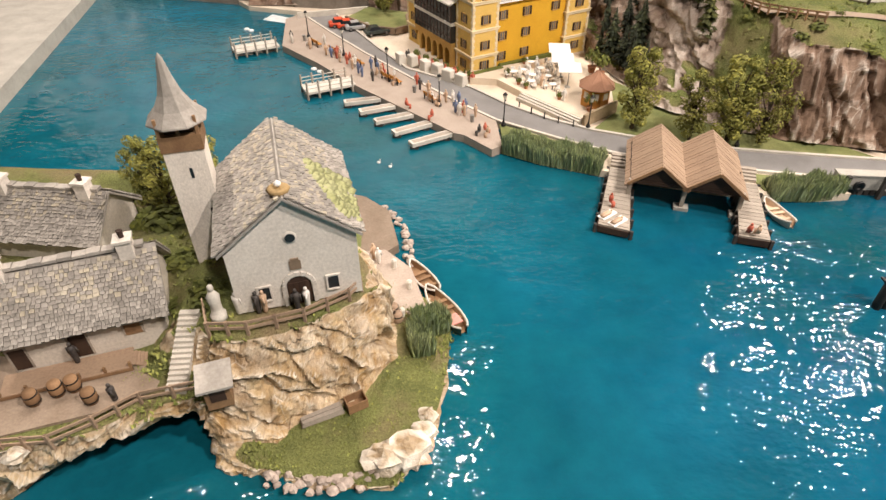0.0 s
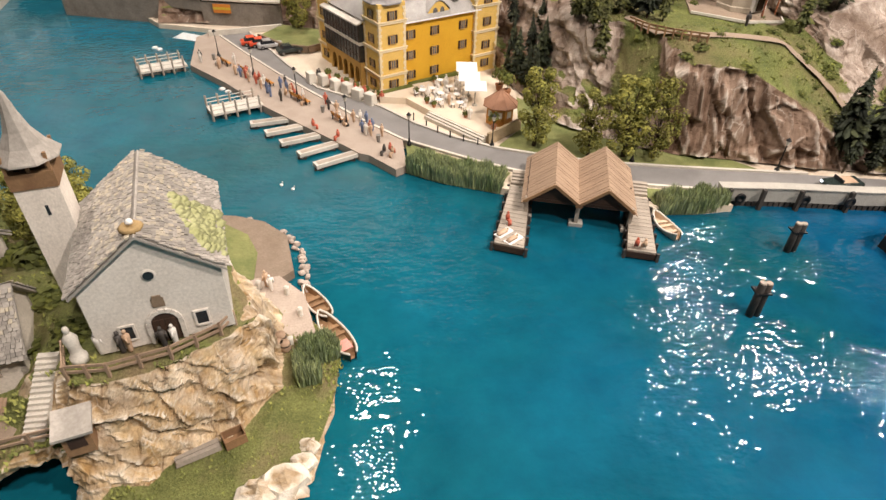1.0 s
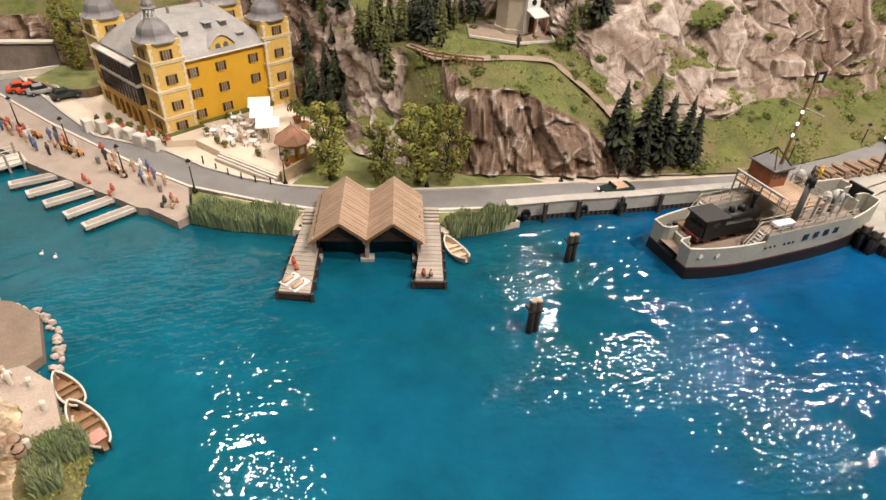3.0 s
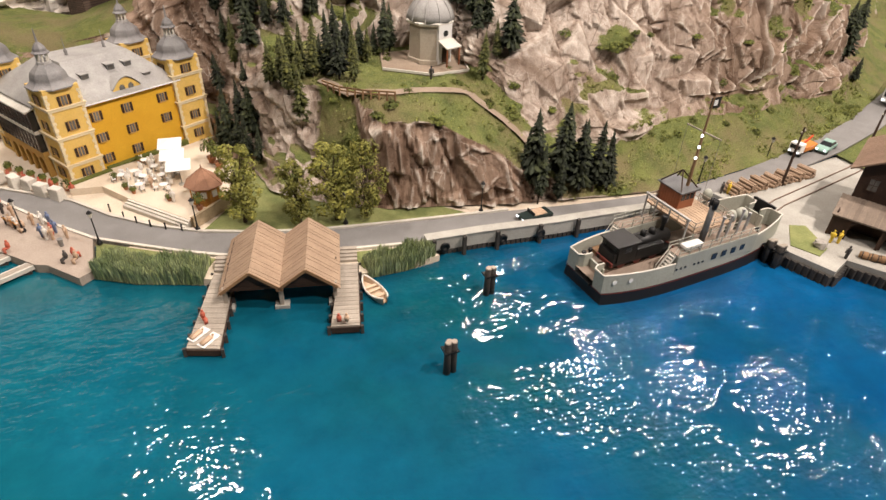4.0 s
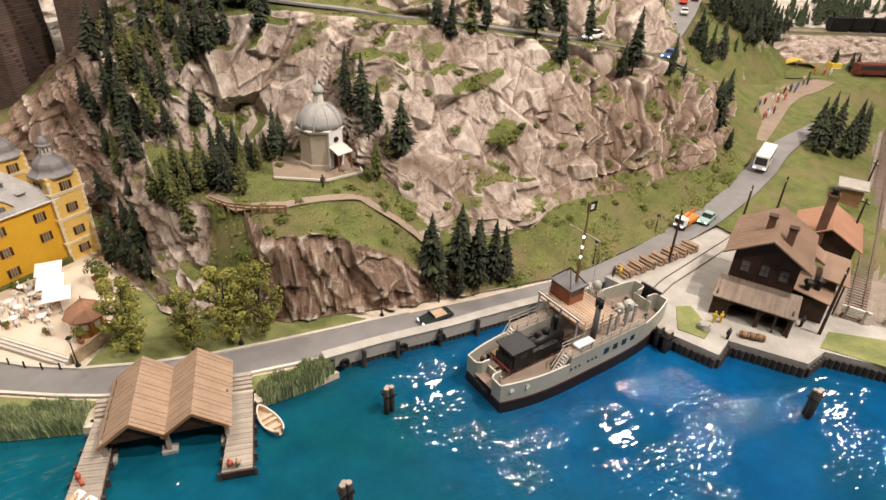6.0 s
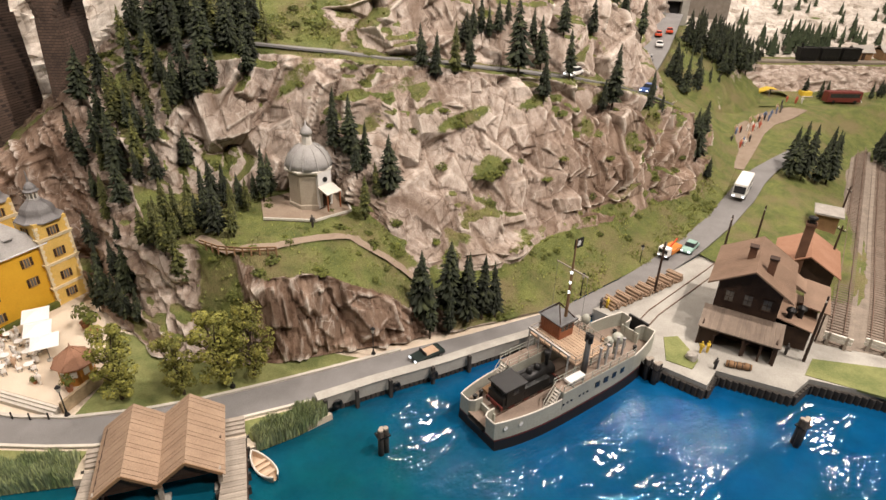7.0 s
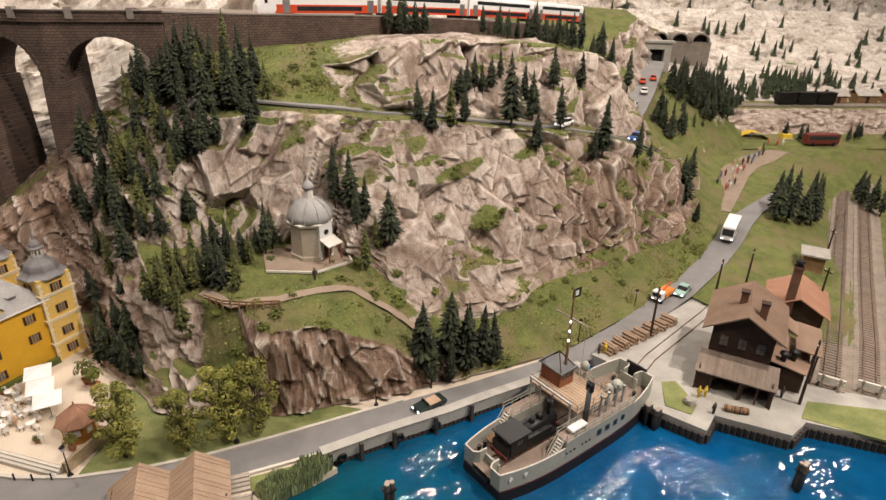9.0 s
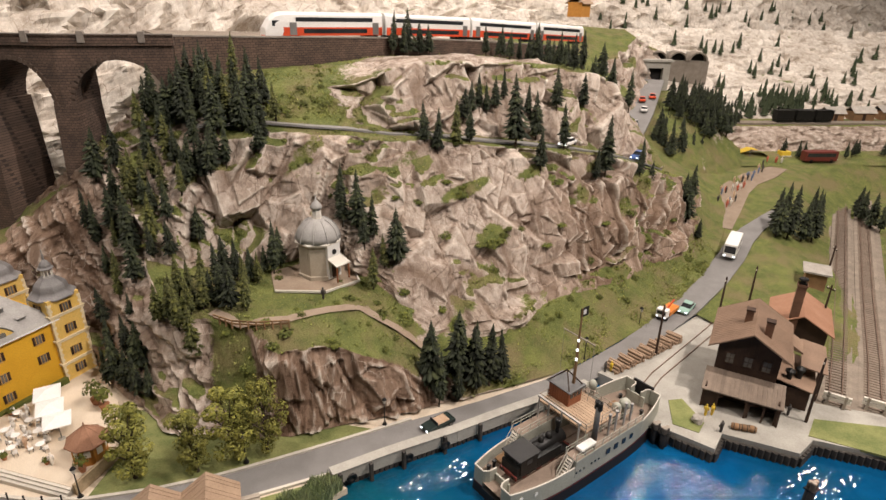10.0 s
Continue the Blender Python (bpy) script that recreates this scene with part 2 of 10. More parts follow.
MAT = {
    "water": water_mat(),
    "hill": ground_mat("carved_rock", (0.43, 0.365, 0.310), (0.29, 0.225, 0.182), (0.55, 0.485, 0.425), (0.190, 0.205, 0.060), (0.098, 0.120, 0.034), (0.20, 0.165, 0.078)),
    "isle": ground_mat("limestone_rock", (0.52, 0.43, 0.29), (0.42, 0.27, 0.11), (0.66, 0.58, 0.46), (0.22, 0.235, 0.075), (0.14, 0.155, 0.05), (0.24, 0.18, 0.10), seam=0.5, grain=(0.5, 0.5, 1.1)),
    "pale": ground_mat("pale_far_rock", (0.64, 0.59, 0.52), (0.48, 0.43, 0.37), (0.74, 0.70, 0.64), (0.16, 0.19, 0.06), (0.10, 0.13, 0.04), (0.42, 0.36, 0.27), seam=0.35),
    "meadow": surface("static_grass", (0.13, 0.155, 0.05), (0.25, 0.255, 0.095), 0.35, 4, 0.95, relief=0.7, depth=0.1),
    "asphalt": surface("grey_asphalt", (0.20, 0.19, 0.18), (0.25, 0.24, 0.23), 0.3, 8, 0.85, relief=0.15),
    "paving": surface("beige_paving", (0.36, 0.29, 0.235), (0.43, 0.355, 0.29), 0.4, 6, 0.8, relief=0.2),
    "cream_ground": surface("pale_gravel", (0.60, 0.50, 0.38), (0.66, 0.57, 0.45), 0.4, 8, 0.85, relief=0.3),
    "kerb": surface("pale_kerbstone", (0.55, 0.50, 0.43), (0.62, 0.58, 0.50), 0.8, 8, 0.8),
    "concrete": surface("weathered_concrete", (0.34, 0.32, 0.28), (0.44, 0.42, 0.37), 0.35, 7, 0.85, relief=0.4),
    "quay_wood": surface("dark_quay_timber", (0.03, 0.026, 0.022), (0.06, 0.052, 0.045), 0.8, 9, 0.8, relief=0.5),
    "yellow": surface("ochre_yellow_plaster", (0.68, 0.37, 0.022), (0.74, 0.42, 0.03), 0.25, 9, 0.75, relief=0.12),
    "cream": surface("cream_stucco", (0.72, 0.60, 0.38), (0.78, 0.67, 0.45), 0.5, 9, 0.75, relief=0.15),
    "white": surface("white_paint", (0.78, 0.76, 0.72), (0.83, 0.81, 0.78), 0.6, 9, 0.6, relief=0.08),
    "plaster": surface("grey_lime_plaster", (0.64, 0.585, 0.515), (0.74, 0.685, 0.61), 0.35, 5, 0.9, relief=0.5),
    "slate": surface("stone_shingle", (0.30, 0.275, 0.24), (0.42, 0.385, 0.34), 0.7, 4, 0.85, relief=0.5, spread=0.3, island=0.28),
    "onion_zinc": surface("grey_painted_zinc", (0.20, 0.19, 0.19), (0.28, 0.27, 0.26), 0.4, 6, 0.55, 0.1, relief=0.1),
    "zinc": surface("grey_zinc_roof", (0.32, 0.305, 0.29), (0.42, 0.405, 0.38), 0.5, 6, 0.6, 0.05, relief=0.1),
    "wood": surface("sunlit_timber", (0.30, 0.205, 0.137), (0.37, 0.26, 0.175), 0.5, 6, 0.8, relief=0.3, spread=0.05),
    "grey_wood": surface("grey_deck_timber", (0.31, 0.265, 0.215), (0.39, 0.34, 0.28), 0.5, 6, 0.85, relief=0.3, spread=0.14),
    "brown_wood": surface("brown_timber", (0.22, 0.12, 0.06), (0.30, 0.18, 0.09), 0.6, 6, 0.8, relief=0.3, spread=0.2),
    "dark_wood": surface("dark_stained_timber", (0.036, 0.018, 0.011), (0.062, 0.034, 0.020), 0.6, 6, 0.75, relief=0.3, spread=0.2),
    "rust_roof": surface("brown_sheet_roof", (0.215, 0.140, 0.095), (0.285, 0.190, 0.130), 0.3, 6, 0.8, relief=0.3),
    "red_roof": surface("weathered_red_roof", (0.31, 0.155, 0.090), (0.37, 0.20, 0.125), 0.3, 6, 0.8, relief=0.3),
    "brick": masonry_mat("soot_brown_masonry", (0.125, 0.082, 0.060), (0.085, 0.056, 0.042), (0.040, 0.027, 0.021)),
    "hull": surface("pale_grey_ship_paint", (0.33, 0.335, 0.28), (0.41, 0.41, 0.345), 0.25, 6, 0.5, relief=0.1),
    "hull_dark": surface("black_hull_paint_and_shade", (0.006, 0.006, 0.007), (0.012, 0.011, 0.011), 0.3, 6, 0.6, relief=0.1),
    "deck": surface("ship_deck_wood", (0.22, 0.165, 0.125), (0.30, 0.23, 0.18), 0.4, 7, 0.8, relief=0.2),
    "iron": surface("black_iron", (0.010, 0.010, 0.010), (0.022, 0.021, 0.020), 0.6, 8, 0.45, 0.3, relief=0.15),
    "steel": surface("dull_steel", (0.22, 0.21, 0.20), (0.30, 0.29, 0.27), 0.6, 8, 0.5, 0.5, relief=0.1),
    "glass": surface("dark_window_glass", (0.02, 0.022, 0.025), (0.035, 0.037, 0.04), 0.6, 8, 0.08, relief=0.0, spec=0.5),
    "needles": surface("fir_needles", (0.020, 0.028, 0.015), (0.044, 0.054, 0.026), 0.5, 3, 0.8, relief=0.0, spread=0.4, island=0.55),
    "needles_light": surface("young_fir_needles", (0.060, 0.070, 0.020), (0.105, 0.108, 0.030), 0.5, 3, 0.8, relief=0.0, spread=0.3, island=0.45),
    "leaves": surface("broad_leaves", (0.165, 0.175, 0.036), (0.31, 0.295, 0.07), 0.6, 2, 0.8, relief=0.0, spread=0.2, island=0.35),
    "bark": surface("dark_bark", (0.05, 0.035, 0.022), (0.08, 0.06, 0.04), 0.8, 6, 0.9, relief=0.5),
    "reed": surface("green_reeds", (0.23, 0.30, 0.15), (0.40, 0.45, 0.26), 0.4, 2, 0.75, relief=0.0, island=0.4),
    "red": surface("red_paint", (0.60, 0.07, 0.025), (0.66, 0.09, 0.03), 0.6, 8, 0.4, relief=0.0),
    "orange": surface("orange_paint", (0.62, 0.20, 0.03), (0.68, 0.24, 0.04), 0.6, 8, 0.45, relief=0.0),
    "hall": surface("hall_paint", (0.16, 0.155, 0.15), (0.19, 0.185, 0.18), 0.02, 0.5, 0.9, relief=0.0),
    "ballast": surface("brown_ballast", (0.20, 0.165, 0.130), (0.29, 0.240, 0.190), 0.7, 6, 0.95, relief=0.8, depth=0.1),
    "skin": surface("painted_skin", (0.55, 0.30, 0.20), (0.60, 0.34, 0.23), 0.6, 8, 0.6, relief=0.0),
    "white_worn": surface("worn_white_paint", (0.58, 0.54, 0.47), (0.70, 0.66, 0.58), 0.5, 7, 0.75, relief=0.2),
    "green_paint": surface("dark_green_paint", (0.05, 0.09, 0.07), (0.09, 0.13, 0.10), 0.6, 7, 0.6, relief=0.1),
    "pink_cloth": surface("faded_red_cloth", (0.55, 0.22, 0.18), (0.62, 0.30, 0.25), 0.8, 7, 0.9, relief=0.2),
    "hull_red": surface("dull_red_paint", (0.13, 0.025, 0.02), (0.17, 0.035, 0.025), 0.6, 7, 0.55, relief=0.1),
    "red_wood": surface("varnished_red_wood", (0.22, 0.07, 0.03), (0.30, 0.11, 0.05), 0.6, 7, 0.45, relief=0.1),
    "deck_tan": surface("tan_deck", (0.38, 0.265, 0.175), (0.45, 0.325, 0.22), 0.5, 7, 0.8, relief=0.2),
    "curtain_glass": surface("curtained_window", (0.08, 0.075, 0.068), (0.20, 0.19, 0.175), 1.2, 9, 0.15, relief=0.0, spec=0.5),
    "veranda_pane": surface("dim_station_window", (0.10, 0.085, 0.065), (0.17, 0.15, 0.12), 1.2, 9, 0.2, relief=0.0),
    "veranda": surface("dark_veranda_glazing", (0.025, 0.025, 0.022), (0.05, 0.047, 0.04), 0.9, 7, 0.25, relief=0.0),
    "yellow_deep": surface("deep_ochre_plaster", (0.48, 0.27, 0.06), (0.55, 0.33, 0.09), 0.4, 8, 0.8, relief=0.15),
    "yellow_pale": surface("pale_ochre_plaster", (0.66, 0.43, 0.10), (0.72, 0.49, 0.15), 0.4, 8, 0.8, relief=0.15),
    "zinc_dark": surface("dark_zinc", (0.10, 0.10, 0.10), (0.15, 0.15, 0.15), 0.5, 7, 0.5, 0.2, relief=0.1),
    "stone_wall": surface("tan_stone_wall", (0.30, 0.22, 0.13), (0.40, 0.31, 0.20), 0.9, 4, 0.9, relief=0.6),
    "orange_wood": surface("orange_stained_wood", (0.52, 0.22, 0.04), (0.60, 0.28, 0.06), 0.7, 6, 0.7, relief=0.2),
    "lit_pane": surface("white_pane", (0.75, 0.70, 0.62), (0.82, 0.78, 0.70), 0.8, 8, 0.3, relief=0.0),
    "chapel_tan": surface("tan_chapel_plaster", (0.40, 0.34, 0.26), (0.47, 0.41, 0.32), 0.4, 7, 0.85, relief=0.2),
    "brick_red": surface("brown_brick", (0.13, 0.065, 0.04), (0.19, 0.10, 0.06), 0.7, 5, 0.9, relief=0.5),
    "brick_dark": surface("dark_voussoir", (0.075, 0.05, 0.037), (0.12, 0.085, 0.065), 0.5, 5, 0.9, relief=0.5),
    "brick_grey": surface("grey_coping", (0.20, 0.17, 0.145), (0.28, 0.245, 0.21), 0.5, 5, 0.9, relief=0.4),
    "grey_brown_roof": surface("grey_brown_boards", (0.17, 0.13, 0.10), (0.25, 0.195, 0.15), 0.5, 6, 0.85, relief=0.3, spread=0.2),
    "lantern_glass": surface("milky_lantern_glass", (0.55, 0.52, 0.46), (0.65, 0.62, 0.56), 1.0, 8, 0.25, relief=0.0),
    "terracotta": surface("terracotta", (0.36, 0.15, 0.07), (0.44, 0.20, 0.10), 1.0, 8, 0.85, relief=0.1),
    "grass_bush": surface("green_flock", (0.085, 0.105, 0.020), (0.15, 0.16, 0.035), 0.6, 3, 0.9, relief=0.2, spread=0.3, island=0.4),
    "needles_far": surface("distant_fir_needles", (0.030, 0.045, 0.022), (0.055, 0.07, 0.03), 0.5, 3, 0.85, relief=0.0),
    "path": surface("brown_earth", (0.235, 0.175, 0.125), (0.30, 0.235, 0.175), 0.5, 6, 0.95, relief=0.4),
    "rail_rust": surface("rusty_rail", (0.16, 0.10, 0.07), (0.24, 0.17, 0.13), 0.6, 7, 0.6, 0.4, relief=0.1),
    "silver": surface("silver_car_paint", (0.40, 0.40, 0.40), (0.46, 0.46, 0.46), 0.6, 8, 0.3, 0.4, relief=0.0),
    "car_dark": surface("dark_car_paint", (0.02, 0.03, 0.028), (0.03, 0.042, 0.038), 0.6, 8, 0.25, relief=0.0),
    "car_teal": surface("pale_green_car_paint", (0.28, 0.45, 0.38), (0.33, 0.50, 0.43), 0.6, 8, 0.3, relief=0.0),
    "car_blue": surface("blue_car_paint", (0.05, 0.12, 0.36), (0.07, 0.15, 0.42), 0.6, 8, 0.3, relief=0.0),
    "pinkish_rock": surface("pinkish_stone", (0.40, 0.32, 0.27), (0.54, 0.46, 0.39), 0.8, 5, 0.9, relief=0.5, spread=0.25),
    "stone_grey": surface("grey_brown_masonry", (0.19, 0.16, 0.13), (0.27, 0.235, 0.195), 0.5, 4, 0.9, relief=0.6),
    "foam": surface("white_water_foam", (0.55, 0.58, 0.58), (0.75, 0.77, 0.76), 1.2, 6, 0.5, relief=0.5),
    "fig_red": surface("red_figure_paint", (0.45, 0.08, 0.04), (0.55, 0.16, 0.10), 2, 9, 0.6, relief=0.0),
    "fig_white": surface("white_figure_paint", (0.66, 0.62, 0.56), (0.76, 0.72, 0.66), 2, 9, 0.6, relief=0.0),
    "fig_dark": surface("dark_figure_paint", (0.035, 0.03, 0.03), (0.08, 0.07, 0.06), 2, 9, 0.6, relief=0.0),
    "fig_tan": surface("tan_figure_paint", (0.50, 0.33, 0.21), (0.60, 0.43, 0.30), 2, 9, 0.6, relief=0.0),
    "fig_yellow": surface("yellow_paint", (0.62, 0.42, 0.03), (0.70, 0.50, 0.06), 2, 9, 0.6, relief=0.0),
    "fig_blue": surface("blue_figure_paint", (0.10, 0.14, 0.24), (0.16, 0.20, 0.32), 2, 9, 0.6, relief=0.0),
    "tuft": surface("grass_blades", (0.18, 0.21, 0.055), (0.30, 0.31, 0.10), 0.3, 3, 0.95, relief=0.0, island=0.35),
    "moss": surface("roof_moss", (0.29, 0.30, 0.13), (0.38, 0.385, 0.20), 0.7, 5, 0.95, relief=0.6),
    "brown_stone": surface("brown_stone", (0.20, 0.14, 0.09), (0.26, 0.19, 0.13), 0.7, 6, 0.9, relief=0.3),
    "straw": surface("straw", (0.34, 0.23, 0.10), (0.44, 0.31, 0.15), 0.8, 8, 0.95, relief=0.6),
    "plaster_tan": surface("tan_lime_plaster", (0.58, 0.52, 0.44), (0.66, 0.60, 0.52), 0.35, 5, 0.9, relief=0.5),
    "tan": surface("sand_plastic", (0.50, 0.36, 0.24), (0.58, 0.44, 0.31), 0.6, 8, 0.7, relief=0.0),
}


lit, lt, lp = nodes_of("lit_headlight")
lp.inputs["Base Color"].default_value = (0.8, 0.85, 0.9, 1)
lp.inputs["Emission Color"].default_value = (0.85, 0.92, 1.0, 1)
lp.inputs["Emission Strength"].default_value = 2.5
MAT["headlight"] = lit


# ---- mesh builder ----
class Shape:
    """A growing mesh in full-size metres."""

    def __init__(self):
        self.v, self.f = [], []

    def add(self, verts, faces, m=None):
        n = len(self.v)
        self.v += [tuple(m @ Vector(p)) for p in verts] if m is not None else [tuple(p) for p in verts]
        self.f += [[n + i for i in f] for f in faces]
        return self

    def box(self, x0, y0, z0, x1, y1, z1, m=None):
        return self.add([(x0, y0, z0), (x1, y0, z0), (x1, y1, z0), (x0, y1, z0), (x0, y0, z1), (x1, y0, z1), (x1, y1, z1), (x0, y1, z1)],
                        [(3, 2, 1, 0), (4, 5, 6, 7), (0, 1, 5, 4), (1, 2, 6, 5), (2, 3, 7, 6), (3, 0, 4, 7)], m)

    def prism(self, poly, z0, z1, m=None):
        """An upright block over a plan; z1 may be a list, a height per corner."""
        n = len(poly)
        area = sum(poly[i][0] * poly[(i + 1) % n][1] - poly[(i + 1) % n][0] * poly[i][1] for i in range(n))
        if area < 0:
            poly = poly[::-1]
            z0 = z0[::-1] if isinstance(z0, list) else z0
            z1 = z1[::-1] if isinstance(z1, list) else z1
        lo = z0 if isinstance(z0, list) else [z0] * n
        hi = z1 if isinstance(z1, list) else [z1] * n
        v = [(x, y, z) for (x, y), z in zip(poly, lo)] + [(x, y, z) for (x, y), z in zip(poly, hi)]
        f = [list(range(n))[::-1], list(range(n, 2 * n))] + [(i, (i + 1) % n, n + (i + 1) % n, n + i) for i in range(n)]
        return self.add(v, f, m)

    def lathe(self, profile, n=12, m=None, turn=0.0):
        """A turned body about z: profile of (radius, height) from the bottom up."""
        v, f = [], []
        for r, z in profile:
            v += [(r * math.cos(turn + 2 * math.pi * k / n), r * math.sin(turn + 2 * math.pi * k / n), z) for k in range(n)]
        for i in range(len(profile) - 1):
            f += [(i * n + k, i * n + (k + 1) % n, (i + 1) * n + (k + 1) % n, (i + 1) * n + k) for k in range(n)]
        f += [list(range(n))[::-1], list(range((len(profile) - 1) * n, len(profile) * n))]
        return self.add(v, f, m)

    def rod(self, a, b, r, n=6, r2=None):
        a, b = Vector(a), Vector(b)
        d = b - a
        if d.length < 1e-6:
            return self
        m = Matrix.Translation(a) @ d.to_track_quat("Z", "Y").to_matrix().to_4x4()
        return self.lathe([(r, 0), (r if r2 is None else r2, d.length)], n, m)

    def tube(self, pts, r, n=6):
        for a, b in zip(pts, pts[1:]):
            self.rod(a, b, r, n)
        return self

    def beam(self, a, b, w, h):
        """A squared bar from a to b."""
        a, b = Vector(a), Vector(b)
        d = b - a
        m = Matrix.Translation(a) @ d.to_track_quat("Y", "Z").to_matrix().to_4x4()
        return self.box(-w / 2, 0, -h / 2, w / 2, d.length, h / 2, m)

    def sheet(self, grid, back=None):
        """Faces over rows of points; with back, a slab that thick downwards."""
        rows, cols = len(grid), len(grid[0])
        n = len(self.v)
        self.v += [tuple(p) for row in grid for p in row]
        self.f += [[n + r * cols + c, n + r * cols + c + 1, n + (r + 1) * cols + c + 1, n + (r + 1) * cols + c] for r in range(rows - 1) for c in range(cols - 1)]
        return self

    def mesh(self, name, mat, smooth=False):
        me = bpy.data.meshes.new(name)
        me.from_pydata([(x * S, y * S, z * S) for x, y, z in self.v], [], self.f)
        for k in (mat if isinstance(mat, (list, tuple)) else [mat]):
            me.materials.append(MAT[k])
        if smooth:
            me.polygons.foreach_set("use_smooth", [True] * len(me.polygons))
        me.update()
        return me


def at(x, y, z=0, rz=0, rx=0, ry=0):
    return pose(x * S, y * S, z * S, rx, ry, rz)


def turn(x, y, z=0, rz=0, rx=0, ry=0):
    """A placing inside a mesh, in full-size metres."""
    return pose(x, y, z, rx, ry, rz)


def thing(name, x, y, z=0, rz=0, label="", category="", group="", kind=""):
    ob = new(name)
    ob.empty_display_size = 0.005
    ob.matrix_basis = at(x, y, z, rz)
    return tagged(ob, label, category, group, kind)


def part(name, shape, mat, parent=None, label="", smooth=False, bevel=0.0):
    ob = new(name, shape.mesh(name, mat, smooth))
    ob.parent = parent
    if label:
        ob["label"] = label
    if bevel:
        b = ob.modifiers.new("bevel", "BEVEL")
        b.width, b.segments, b.limit_method = bevel * S, 2, "ANGLE"
    return ob


def single(name, shape, mat, label, category, m=None, group="", kind="", smooth=False, bevel=0.0):
    ob = part(name, shape, mat, None, "", smooth, bevel)
    if m is not None:
        ob.matrix_basis = m
    return tagged(ob, label, category, group, kind)


# ---- terrain ----
def blocks(a, b, size, seed, side=2.4, tilt=1.8):
    """Broken rock over a sheet with coordinates a, b: flat-topped tilted blocks with sharp edges that meet without gaps."""
    u, v = a / size[0], b / size[1]
    iu, iv = np.floor(u), np.floor(v)
    out, second, tone = np.full(len(a), -1e9), np.full(len(a), -1e9), np.zeros(len(a))
    for dx in (-1, 0, 1):
        for dy in (-1, 0, 1):
            cu, cv = iu + dx, iv + dy
            h = [np.sin(cu * k1 + cv * k2 + seed * k3) * 43758.5453 for k1, k2, k3 in ((12.99, 78.23, 1.0), (39.35, 11.14, 1.7), (73.16, 52.24, 2.3), (7.51, 91.3, 0.6), (27.17, 17.77, 3.1), (51.9, 5.13, 1.3))]
            h = [e - np.floor(e) for e in h]
            du, dv = u - cu - 0.1 - 0.8 * h[0], v - cv - 0.1 - 0.8 * h[1]
            top = (h[2] - 0.5) * 0.9 + du * (h[3] - 0.5) * tilt + dv * (h[4] - 0.5) * tilt
            for k in range(4):
                ang = h[5] * 1.57 + k * 1.57 + (h[(k + 2) % 5] - 0.5) * 0.7
                top = np.minimum(top, (h[2] - 0.5) * 0.9 + side * (0.46 + 0.30 * h[k] - du * np.cos(ang) - dv * np.sin(ang)))
            second = np.maximum(second, np.minimum(out, top))
            tone = np.where(top > out, h[4], tone)
            out = np.maximum(out, top)
    return out - out.mean(), out - second, tone


def smooth_noise(p, size, seed):
    """Three octaves of soft value noise in about -1 to 1."""
    out, amp = np.zeros(len(p)), 1.0
    for o in range(3):
        q = p * (2 ** o) / size + seed
        i = np.floor(q)
        f = q - i
        f = f * f * (3 - 2 * f)
        acc = 0
        for dx in (0, 1):
            for dy in (0, 1):
                for dz in (0, 1):
                    h = np.sin((i + (dx, dy, dz)) @ np.array([127.1, 311.7, 74.7])) * 43758.5453
                    h = (h - np.floor(h)) * 2 - 1
                    w = (f[:, 0] if dx else 1 - f[:, 0]) * (f[:, 1] if dy else 1 - f[:, 1]) * (f[:, 2] if dz else 1 - f[:, 2])
                    acc = acc + h * w
        out += acc * amp
        amp *= 0.5
    return out / 1.4


TURF = {}


